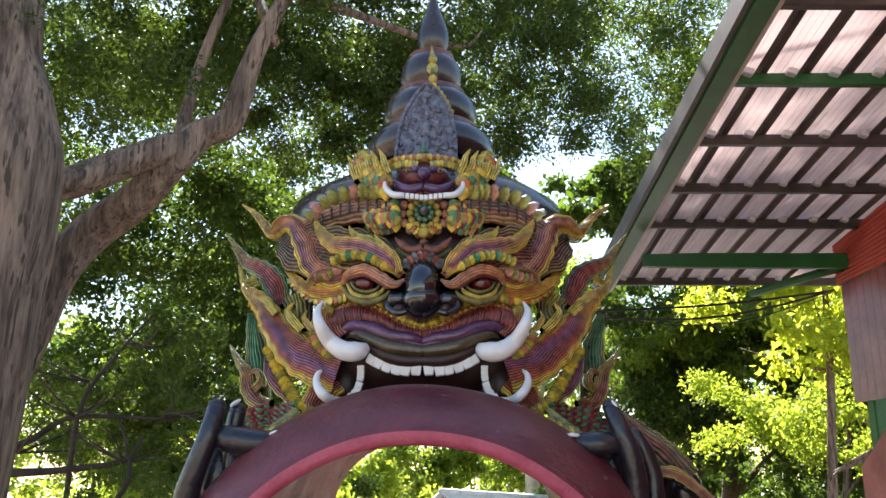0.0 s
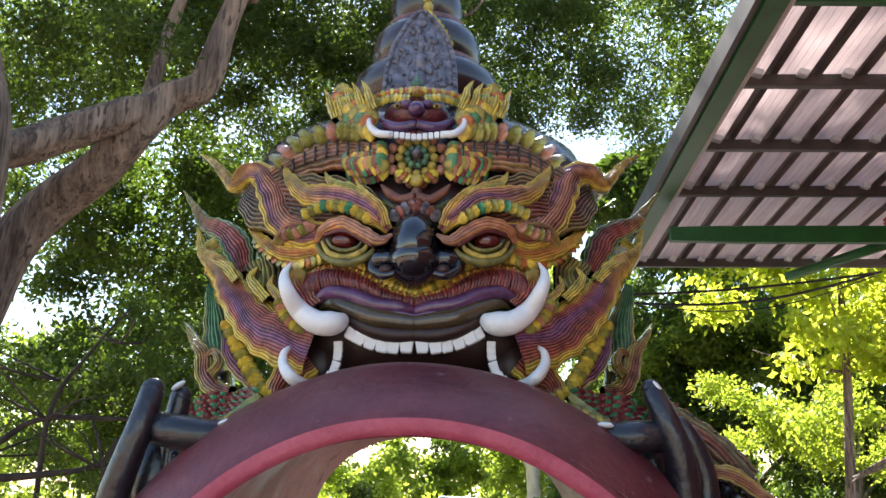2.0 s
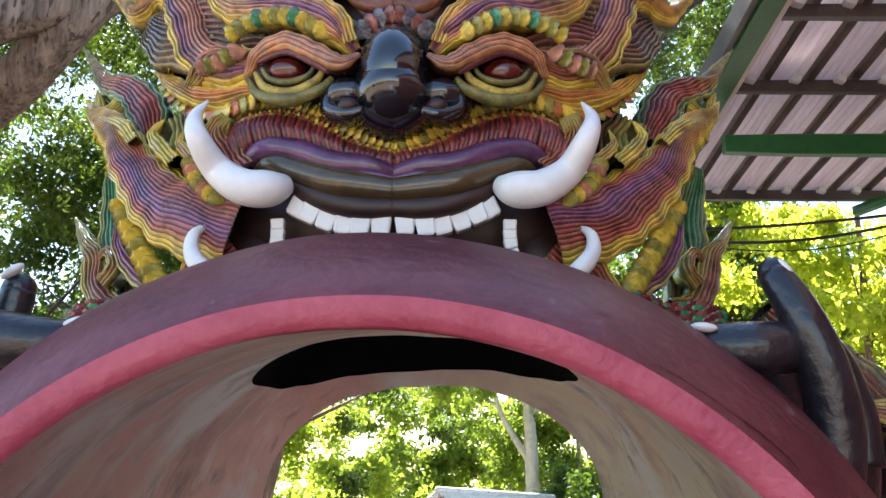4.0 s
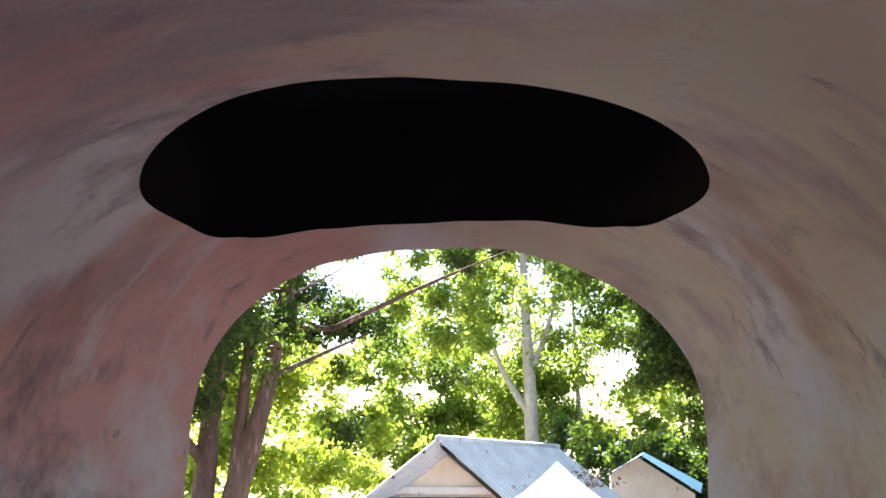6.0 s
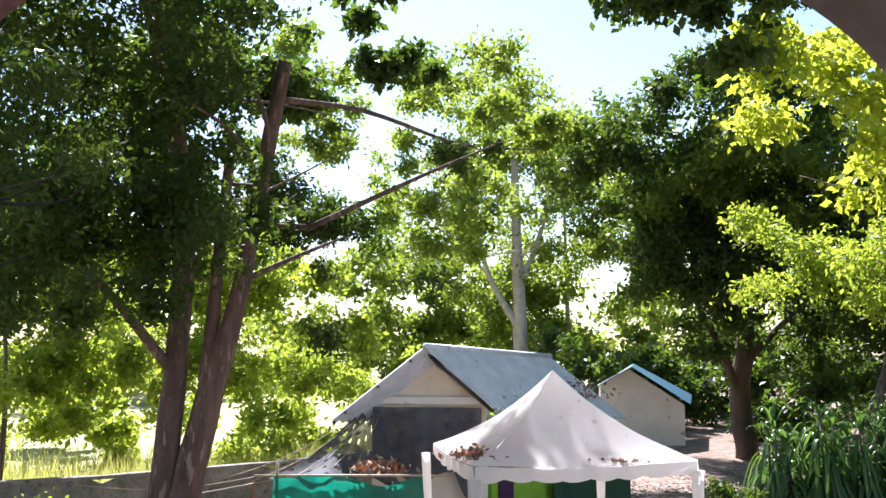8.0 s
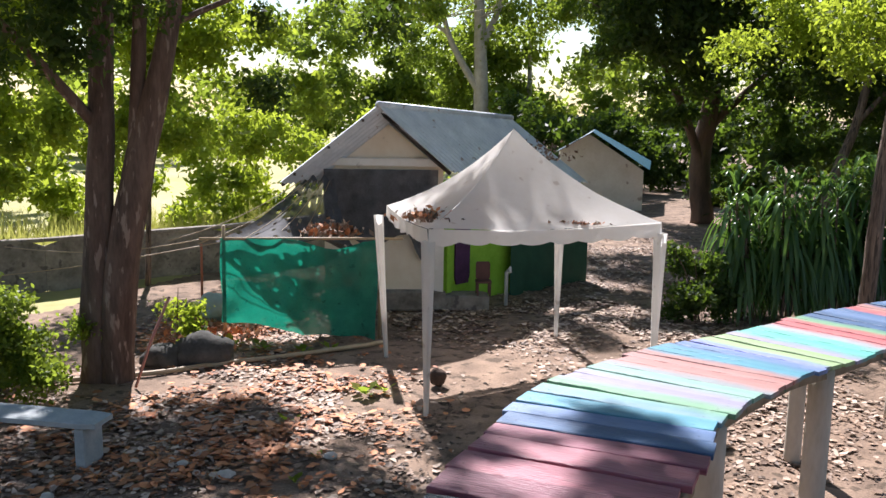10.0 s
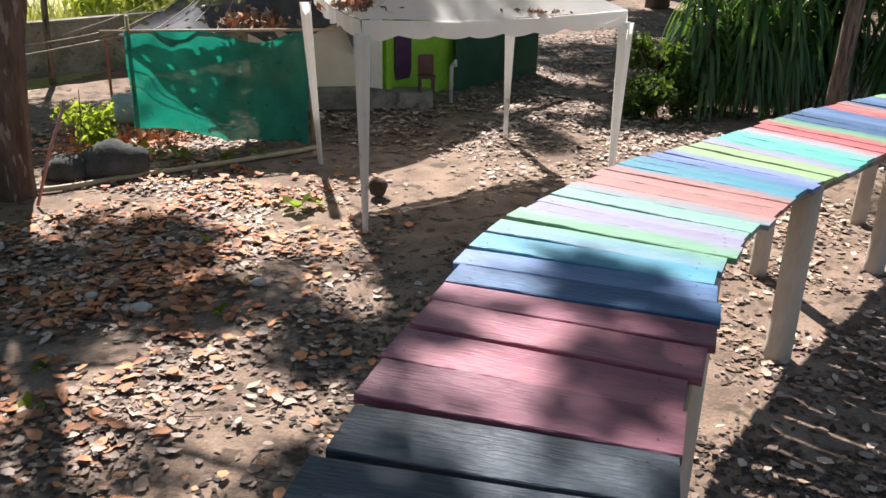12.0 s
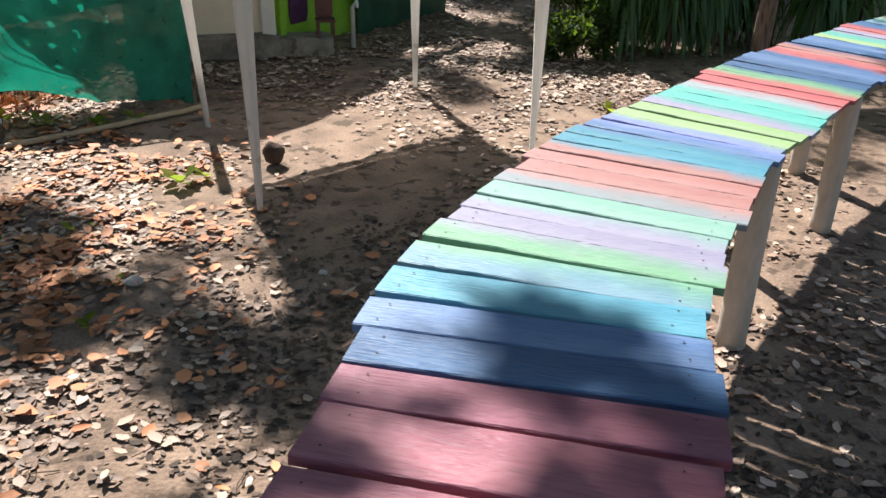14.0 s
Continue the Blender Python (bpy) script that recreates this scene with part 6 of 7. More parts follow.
# high boughs added as shade casters, dappling the walkway and the soil beside it
gl4 = leaves(rng, [(-3.3, 21.9, 9.0, 1.3, 1.5, 0.5), (-4.7, 20.8, 9.0, 1.5, 1.5, 0.5), (-3.8, 16.4, 9.0, 2.0, 1.4, 0.5), (-1.0, 15.9, 9.0, 1.6, 0.9, 0.5), (3.4, 18.2, 10.0, 1.5, 0.9, 0.7), (5.2, 18.5, 10, 1.6, 1.2, 0.9), (4.5, 16.5, 9.2, 1.8, 1, 1.2)], 16000, 0.19, 0.26, 15, 0.6)
gl6 = leaves(rng, [(-1.6, 19.7, 9.0, 1.4, 1.4, 0.4), (-0.4, 20.4, 9.0, 1.0, 1.0, 0.4)], 1900, 0.19, 0.26, 12, 0.6)
gl7 = leaves(rng, [(-0.2, 14.3, 9.0, 1.5, 1.1, 0.4), (0.3, 15.4, 9.3, 1.0, 0.7, 0.35)], 1300, 0.19, 0.22, 10, 0.6)
gl8 = leaves(rng, [(-3.4, 21.9, 9.0, 1.4, 1.2, 0.4), (-4.5, 20.1, 9.0, 1.3, 1.4, 0.4)], 9000, 0.19, 0.26, 15, 0.6)
# fine foliage high over the gate
gl5 = leaves(rng, [(0.1, 8.6, 8.7, 2.6, 0.8, 1.2), (1.5, 9.0, 7.7, 1.3, 0.7, 0.75), (-1.4, 8.6, 7.6, 0.9, 0.6, 0.6), (-0.9, 8.7, 8.6, 1.5, 0.6, 1.3), (-0.9, 9.3, 8.2, 1.5, 0.6, 1.1)], 62000, 0.062, 0.2, 26, 0.4)
tree("gate_tree", (-3.4, 5.8, 0), "large grey-brown tree with heavy limbs and fine green leaves", gate_limbs, BARK, [(LEAF_FINE, gl), (LEAF_FINE, gl2), (LEAF_DEEP, gl3), (LEAF_DEEP, gl4), (LEAF_FINE, gl5), (LEAF_DEEP, gl6), (LEAF_DEEP, gl7), (LEAF_DEEP, gl8)])

side_limbs = [
    ([(-4.6, 10.4, 0), (-4.4, 10.3, 2.0), (-4.25, 10.1, 3.6), (-4.15, 10, 4.7), (-3.8, 10, 5.3), (-3.4, 10, 5.8)], 0.05, 0.012),
    ([(-6.4, 10.1, 3.9), (-4.8, 10, 3.98), (-4.2, 10, 4.02), (-3.6, 10, 4.12), (-3.4, 10, 4.4)], 0.06, 0.02),
    ([(-6.2, 10.2, 4.0), (-4.84, 10, 4.27), (-4.3, 10, 4.58), (-3.6, 10, 4.6), (-3.0, 10, 4.56)], 0.05, 0.015),
    ([(-4.3, 10.2, 3.0), (-3.57, 10, 3.8), (-3.58, 10, 4.25), (-3.7, 10, 4.6)], 0.04, 0.012)]
side_limbs += twigs(rnd, [(-4.2, 10, 4.6), (-3.5, 10, 5.4), (-3.6, 10, 4.1), (-4.8, 10, 4.2), (-3.2, 10, 4.6), (-4.1, 10, 5.0)], 30, 0.9)
side_limbs = [(p, r0 * (1 if r0 != 0.045 else 0.35), r1 * (1 if r0 != 0.045 else 0.4)) for p, r0, r1 in side_limbs]
side_leaves = leaves(rng, [(-3.3, 10.4, 5.3, 0.9, 0.5, 0.6), (-3.0, 10.2, 4.5, 0.7, 0.4, 0.4), (-4.6, 10.3, 4.3, 0.8, 0.4, 0.3), (-4.3, 10.3, 5.2, 0.8, 0.4, 0.5), (-3.6, 10.3, 3.7, 0.9, 0.5, 0.35)], 5200, 0.075, 0.22, 14, 0.45)
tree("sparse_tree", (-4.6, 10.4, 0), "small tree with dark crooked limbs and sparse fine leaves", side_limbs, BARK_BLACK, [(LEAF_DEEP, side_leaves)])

twin_limbs = [
    ([(-3.66, 16.05, -0.1), (-3.63, 16.05, 0.6), (-3.57, 16.05, 1.64), (-3.46, 16.05, 3.25), (-3.4, 16.05, 4.8), (-3.5, 16, 6.2), (-3.9, 15.6, 8.5)], 0.215, 0.11),
    ([(-3.44, 16.08, -0.1), (-3.39, 16.06, 0.53), (-3.24, 16.05, 1.64), (-3.02, 16.05, 2.73), (-2.88, 16.05, 3.26), (-2.66, 16.05, 4.13), (-2.52, 16.05, 4.9), (-2.0, 15.6, 7.5)], 0.25, 0.1),
    ([(-3.1, 16.1, 2.45), (-3.03, 16.08, 3.26), (-2.96, 16.05, 4.12), (-2.9, 16.0, 4.9), (-2.8, 16, 6.2)], 0.11, 0.07),
    ([(-3.45, 16.05, 3.2), (-4.5, 15.3, 4.6), (-6, 14.5, 5.5)], 0.08, 0.03),
    ([(-2.6, 16.05, 4.5), (-1.7, 16.6, 5.0), (-1.2, 17.8, 5.4)], 0.045, 0.014)]
twin_limbs += twigs(rnd, [(-3.5, 16, 5.5), (-2.3, 15.9, 5.8), (-4.5, 15.3, 4.6), (-1.6, 15.6, 5.2), (-3.7, 15.8, 7)], 12, 2.4)
# boughs added above the view to shade the ground by the bench
tl4 = leaves(rng, [(-5.0, 18.0, 6.7, 1.4, 1.5, 0.4), (-3.0, 18.9, 6.8, 0.8, 1.0, 0.35)], 5500, 0.16, 0.3, 18, 0.5)
twin_limbs.append(([(-3.7, 15.8, 7.0), (-4.2, 17.0, 7.0), (-4.2, 18.5, 6.8)], 0.05, 0.015))
tl3 = leaves(rng, [(-3.7, 15.2, 5.1, 1.5, 0.35, 0.75), (-2.6, 15.0, 5.5, 0.9, 0.3, 0.7), (-5.2, 15.2, 5.2, 1.2, 0.5, 0.9)], 11500, 0.1, 0.3, 20, 0.45)
tl5 = leaves(rng, [(-1.6, 18.2, 5.4, 0.9, 0.5, 0.7)], 3600, 0.12, 0.3, 18, 0.45)
# leaf sprays and a limb added out of view to dapple the tent
tl2 = leaves(rng, [(0.7, 18.9, 7.0, 0.95, 0.6, 0.3), (1.9, 19.3, 7.1, 0.7, 0.5, 0.25)], 1500, 0.13, 0.25, 20, 0.4)
twin_limbs.append(([(-2.1, 15.7, 7.0), (-1.0, 17.4, 7.3), (0.6, 18.8, 7.1), (2.0, 19.3, 7.15)], 0.05, 0.015))
tl = leaves(rng, [(-4.6, 18.3, 7.2, 1.8, 1.5, 0.6), (-5.2, 14.8, 5.6, 2.2, 1.8, 1.0), (-3.3, 14.6, 5.4, 1.2, 0.9, 0.7), (-4.2, 14.6, 7.8, 2.8, 2.2, 1.6),
                 (-1.5, 15.8, 4.1, 0.8, 0.6, 0.5), (-4.6, 15.4, 4.3, 0.9, 0.7, 0.5), (-0.2, 16.2, 4.6, 0.7, 0.6, 0.4), (-4.2, 14.0, 4.6, 2.2, 0.9, 0.7), (-5.0, 18.0, 5.6, 2.2, 1.2, 1.1), (-3.2, 19.6, 6.2, 1.6, 1.0, 0.9)], 60000, 0.12, 0.3, 22, 0.45)
tree("twin_trunk_tree", (-3.45, 16.05, 0), "dark twin-trunk tree with dense drooping leaves", twin_limbs, BARK_TWIN, [(LEAF_DEEP, tl), (LEAF_DEEP, tl2), (LEAF_DEEP, tl3), (LEAF_DEEP, tl4), (LEAF_DEEP, tl5)])

bl = leaves(rng, [(-7.6, 21.5, 3.0, 1.3, 1.2, 1.2), (-6.2, 20.3, 3.0, 1.3, 0.9, 0.9), (-4.4, 22.2, 3.3, 1.2, 1, 0.9), (-2.2, 24.5, 3.2, 1.2, 1, 1.2), (-7.5, 22, 5.5, 2.5, 1.5, 1.6), (-4, 24, 5.5, 2.0, 1.5, 1.4), (-10.5, 22, 1.2, 2.0, 1.5, 0.8)], 34000, 0.16, 0.35, 16, 0.6)
tree("field_edge_tree", (-6.5, 21.0, 0), "slim tree with large sunlit yellow-green leaves", [
    ([(-4.6, 22.0, 0), (-4.5, 22.0, 2.0), (-4.3, 22, 3.5)], 0.06, 0.03), ([(-8.4, 21.4, 0), (-8.3, 21.4, 2), (-8.4, 21.4, 4)], 0.08, 0.03)], BARK, [(LEAF_LIGHT, bl)])

right_limbs = [
    ([(10.5, 32.5, 0), (10.3, 32.5, 2.0), (10.5, 32.4, 4.0), (10.3, 32, 6), (11, 32, 9)], 0.38, 0.16),
    ([(10.35, 32.4, 1.8), (9.4, 32.0, 3.8), (8.4, 31.5, 5.5), (7.2, 31, 8)], 0.16, 0.06),
    ([(10.4, 32.4, 3.0), (11.8, 32.2, 4.5), (13.5, 32, 6)], 0.14, 0.05)]
right_limbs += twigs(rnd, [(8.4, 31.5, 5.5), (10.4, 32, 6), (12, 32, 5), (9.4, 32, 4)], 14, 3.5)
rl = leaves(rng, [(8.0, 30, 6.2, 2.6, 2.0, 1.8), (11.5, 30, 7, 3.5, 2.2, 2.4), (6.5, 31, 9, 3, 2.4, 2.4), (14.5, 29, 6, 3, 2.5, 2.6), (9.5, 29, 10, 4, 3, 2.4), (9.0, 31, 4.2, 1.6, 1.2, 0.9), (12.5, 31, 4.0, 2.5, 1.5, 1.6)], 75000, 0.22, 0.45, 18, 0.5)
# top leaves in a lighter green, the light put into their colour
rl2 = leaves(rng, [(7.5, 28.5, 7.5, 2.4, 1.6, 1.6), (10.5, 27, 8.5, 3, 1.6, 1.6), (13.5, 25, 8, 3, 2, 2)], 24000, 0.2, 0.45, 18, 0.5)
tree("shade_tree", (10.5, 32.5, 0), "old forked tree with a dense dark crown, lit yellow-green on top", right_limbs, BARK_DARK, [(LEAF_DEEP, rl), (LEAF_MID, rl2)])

lean_limbs = [([(10.6, 25.0, 0), (10.7, 25, 1.6), (11.3, 25, 3.5), (11.6, 24.8, 6.0), (12.2, 24.5, 8.5)], 0.14, 0.06), ([(11.2, 25, 3.3), (12.4, 24.6, 4.8), (13.5, 24.2, 5.6)], 0.07, 0.03)]
ll = leaves(rng, [(12.5, 24, 7.5, 2.6, 2, 1.8), (14.5, 23.5, 5, 2.2, 2, 2.2), (15.5, 24, 3, 2.5, 2, 2.2), (13.0, 25.5, 3.2, 1.6, 1.4, 1.6), (12.0, 27, 5.5, 2.2, 1.5, 2.2), (17, 22, 6, 3, 3, 4)], 70000, 0.17, 0.4, 18, 0.5)
tree("leaning_tree", (10.6, 25, 0), "slim leaning reddish trunk in a dark thicket", lean_limbs, BARK, [(LEAF_DEEP, ll)])

# leaves added to dapple tent and ground; the last clump fills open sky
tagged(quads("hanging_boughs", np.concatenate([leaves(rng, [(0.1, 22.4, 9.6, 1.6, 1.2, 0.5)], 1500, 0.15, 0.35, 16, 0.5), leaves(rng, [(2.2, 28.0, 10.0, 1.7, 1.7, 0.5), (4.4, 30.5, 10.0, 1.9, 1.9, 0.5)], 4600, 0.2, 0.3, 14, 0.55), leaves(rng, [(-3.2, 30.0, 10.2, 1.8, 1.2, 1.0)], 2600, 0.2, 0.35, 16, 0.5)]), LEAF_MID), "high leafy boughs added over the tent to cast dapples", "leaves", kind="stuff")

# bright trees behind the shelter roof
near_limbs = [([(7.5, 17.5, 0), (7.6, 17.5, 3), (7.9, 17.6, 6), (8.2, 18, 9)], 0.13, 0.05), ([(9.6, 19.5, 0), (9.6, 19.5, 3), (9.8, 19.5, 7)], 0.12, 0.04)]
near_limbs += twigs(rnd, [(7.7, 17.5, 4), (7.9, 17.6, 6), (9.7, 19.5, 5)], 10, 2.2)
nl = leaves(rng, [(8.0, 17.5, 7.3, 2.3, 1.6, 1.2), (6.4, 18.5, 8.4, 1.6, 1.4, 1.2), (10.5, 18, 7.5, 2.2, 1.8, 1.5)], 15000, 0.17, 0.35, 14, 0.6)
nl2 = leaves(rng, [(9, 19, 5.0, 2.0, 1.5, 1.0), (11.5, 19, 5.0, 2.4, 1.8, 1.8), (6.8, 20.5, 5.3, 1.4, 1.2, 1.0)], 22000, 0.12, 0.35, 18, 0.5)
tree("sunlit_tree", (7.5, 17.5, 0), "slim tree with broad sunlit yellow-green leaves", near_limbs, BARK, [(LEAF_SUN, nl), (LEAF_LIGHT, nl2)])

pale_limbs = [
    ([(5.9, 58, 0), (5.8, 58, 5), (5.6, 58, 10), (5.4, 58, 17)], 0.55, 0.2), ([(5.8, 58, 4.5), (3.8, 58, 8), (2.6, 58, 13)], 0.25, 0.08),
    ([(5.7, 58, 7), (7.2, 58, 11), (7.8, 58, 16)], 0.22, 0.08), ([(9, 60, 0), (9.1, 60, 6), (8.9, 60, 14)], 0.2, 0.08), ([(3.8, 58, 8), (1.6, 58, 10), (0.5, 58, 14)], 0.12, 0.04)]
pale_limbs += twigs(rnd, [(3.5, 58, 9), (5.5, 58, 12), (7.4, 58, 12), (5.6, 58, 9)], 16, 5)
pl = leaves(rng, [(5, 58, 17, 5, 3, 4), (1, 57, 11, 4, 2, 3), (9.5, 58, 12, 4, 2, 4), (5, 60, 8, 5, 2, 4)], 26000, 0.35, 0.9, 14, 0.5)
tree("pale_trunk_tree", (5.9, 58, 0), "tall far tree with pale bare limbs and thin leaves", pale_limbs, BARK_PALE, [(LEAF_MID, pl)])

# far woods round the place
blobs = []
for i in range(90):
    a = rnd.uniform(-1.25, 1.25)
    d = rnd.uniform(46, 85)
    x, y = d * math.sin(a), 4 + d * math.cos(a)
    if 0.3 < x < 10 and y > 40:
        h = rnd.uniform(3.5, 7.0)
    else:
        h = rnd.uniform(4, 9)
    blobs.append((x, y, h * 0.75, rnd.uniform(2.5, 5), rnd.uniform(2, 4), h * 0.8))
far = quads("far_woods", leaves(rng, blobs, 170000, 0.5, 0.9, 14, 0.55), LEAF_MID)
tagged(far, "distant belt of sunlit green trees", "trees", kind="stuff")
blobs = []
for i in range(46):
    a = rnd.uniform(1.2, 5.1)
    d = rnd.uniform(24, 45)
    blobs.append((d * math.sin(a), d * math.cos(a), rnd.uniform(1, 2.5), rnd.uniform(2, 4), rnd.uniform(2, 4), rnd.uniform(1.5, 2.5)))
back = quads("woods_behind", leaves(rng, blobs, 40000, 0.4, 0.8, 14, 0.55), LEAF_DEEP)
tagged(back, "belt of dark green trees", "trees", kind="stuff")

blobs = [(rnd.uniform(5.5, 34), rnd.uniform(37, 46), rnd.uniform(0.8, 3.0), rnd.uniform(1.2, 2.4), 1.5, rnd.uniform(1.2, 2.8)) for i in range(34)]
blobs += [(rnd.uniform(11, 26), rnd.uniform(26, 36), rnd.uniform(0.6, 2.2), rnd.uniform(1.0, 2.0), 1.2, rnd.uniform(1.0, 2.2)) for i in range(26)]
tagged(quads("thicket", leaves(rng, blobs, 70000, 0.3, 0.5, 16, 0.5), LEAF_DEEP), "dark thicket under the trees", "undergrowth", kind="stuff")
blobs = [(rnd.uniform(-16, 3), rnd.uniform(27, 36), rnd.uniform(0.8, 2.6), rnd.uniform(1.0, 2.2), 1.2, rnd.uniform(0.8, 2.6)) for i in range(14)]
tagged(quads("field_bushes", leaves(rng, blobs, 26000, 0.22, 0.4, 16, 0.5), LEAF_LIGHT), "sunlit bushes at the edge of the field", "undergrowth", kind="stuff")

middle = leaves(rng, [(rnd.uniform(-7, 9), rnd.uniform(36, 44), rnd.uniform(8, 17), rnd.uniform(1.2, 2.6), 1.5, rnd.uniform(1, 2)) for i in range(16)], 18000, 0.28, 0.6, 18, 0.5)
tagged(quads("high_boughs", middle, LEAF_MID), "thin sunlit boughs of tall trees behind the hut", "leaves", kind="stuff")

# shrubs
def shrub(at, blobs, count, size, material, label, seed):
    ob = empty("shrub", at, label, "shrub")
    r = random.Random(seed)
    for i in range(7):
        b = r.choice(blobs)
        sh = Shape()
        x, y = at[0] + r.uniform(-0.15, 0.15), at[1] + r.uniform(-0.15, 0.15)
        tip = (b[0] + r.uniform(-1, 1) * b[3] * 0.7, b[1] + r.uniform(-1, 1) * b[4] * 0.7, b[2] + r.uniform(0, 0.8) * b[5])
        sh.tube([(x, y, -0.02), ((x + tip[0]) / 2, (y + tip[1]) / 2, tip[2] * 0.6), tip], [0.015, 0.011, 0.004], BARK_DARK, 5, steps=4)
        part("stem", sh, ob)
    tagged(quads("foliage", leaves(rng, blobs, count, size, 0.2, 16, 0.6), material, ob), kind="stuff")


shrub((-4.9, 15.6, 0), [(-4.9, 15.6, 0.75, 0.9, 0.5, 0.75), (-5.9, 15.5, 0.8, 0.9, 0.6, 0.85), (-4.1, 15.2, 0.45, 0.5, 0.4, 0.45), (-6.8, 15.6, 0.9, 0.8, 0.6, 0.9), (-4.6, 15.0, 0.5, 0.7, 0.35, 0.5), (-4.0, 15.75, 0.9, 0.35, 0.3, 0.7)], 38000, 0.075, LEAF_MID, "dense dark green shrub at the foot of a tree", 1)
shrub((-2.75, 17.1, 0), [(-2.75, 17.1, 0.6, 0.22, 0.2, 0.55), (-2.4, 16.8, 0.25, 0.3, 0.25, 0.22)], 900, 0.08, LEAF_LIGHT, "thin sunlit shrub beside a dark rock", 2)
shrub((5.4, 19.2, 0), [(5.3, 19.3, 0.7, 0.6, 0.5, 0.7), (5.8, 18.9, 0.4, 0.6, 0.4, 0.45)], 4500, 0.1, LEAF_DEEP, "low dark shrub beside the strap-leaved plants", 3)


def strap_plant(x, y, h, spread, seed):
    """A clump of stems with long arching strap leaves."""
    r = random.Random(seed)
    ob = empty("strap_leaved_plant", (x, y, 0), "tall clump with long arching dark green strap leaves", "plant", "strap-leaved plants")
    stems = []
    for i in range(9):
        sh = Shape()
        sx, sy = x + r.uniform(-1, 1) * spread, y + r.uniform(-1, 1) * spread * 0.6
        sh_top = h * r.uniform(0.55, 0.92)
        stems.append((sx, sy, sh_top))
        sh.tube([(sx, sy, 0), (sx + 0.03, sy, sh_top * 0.5), (sx, sy, sh_top)], [0.03, 0.025, 0.02], BARK, 6)
        part("stem", sh, ob)
    lf = Shape()
    for sx, sy, top in stems:
        for i in range(52):
            z0 = top * (1 - 0.7 * (i / 52) ** 1.2)
            a = r.uniform(0, 2 * math.pi)
            ln = r.uniform(0.65, 0.95)
            up0 = (1.35 if i < 10 else 0.5) * r.uniform(0.6, 1)
            wid = r.uniform(0.026, 0.04)
            ca, sa = math.cos(a), math.sin(a)
            verts = []
            for k in range(7):
                t = k / 6
                rad = ln * ((0.42 if i < 10 else 0.6) * t ** 0.85)
                z = z0 + ln * (up0 * t - ((0.35 if i < 10 else 0.85) + up0 * (0.45 if i < 10 else 1)) * t * t)
                w = wid * math.sin(math.pi * (0.12 + 0.86 * t)) ** 0.7
                verts += [(sx + ca * rad - sa * w, sy + sa * rad + ca * w, z + 0.3 * w), (sx + ca * rad, sy + sa * rad, z), (sx + ca * rad + sa * w, sy + sa * rad - ca * w, z + 0.3 * w)]
            lf.add(verts, [(k * 3 + q, k * 3 + q + 1, k * 3 + q + 4, k * 3 + q + 3) for k in range(6) for q in range(2)], LEAF_STRAP)
    tagged(part("foliage", lf, ob), kind="stuff")


strap_plant(6.6, 19.3, 2.75, 0.55, 1)
strap_plant(7.6, 19.2, 2.8, 0.5, 2)
strap_plant(8.6, 19.4, 3.05, 0.55, 3)
strap_plant(9.6, 19.0, 2.95, 0.55, 4)

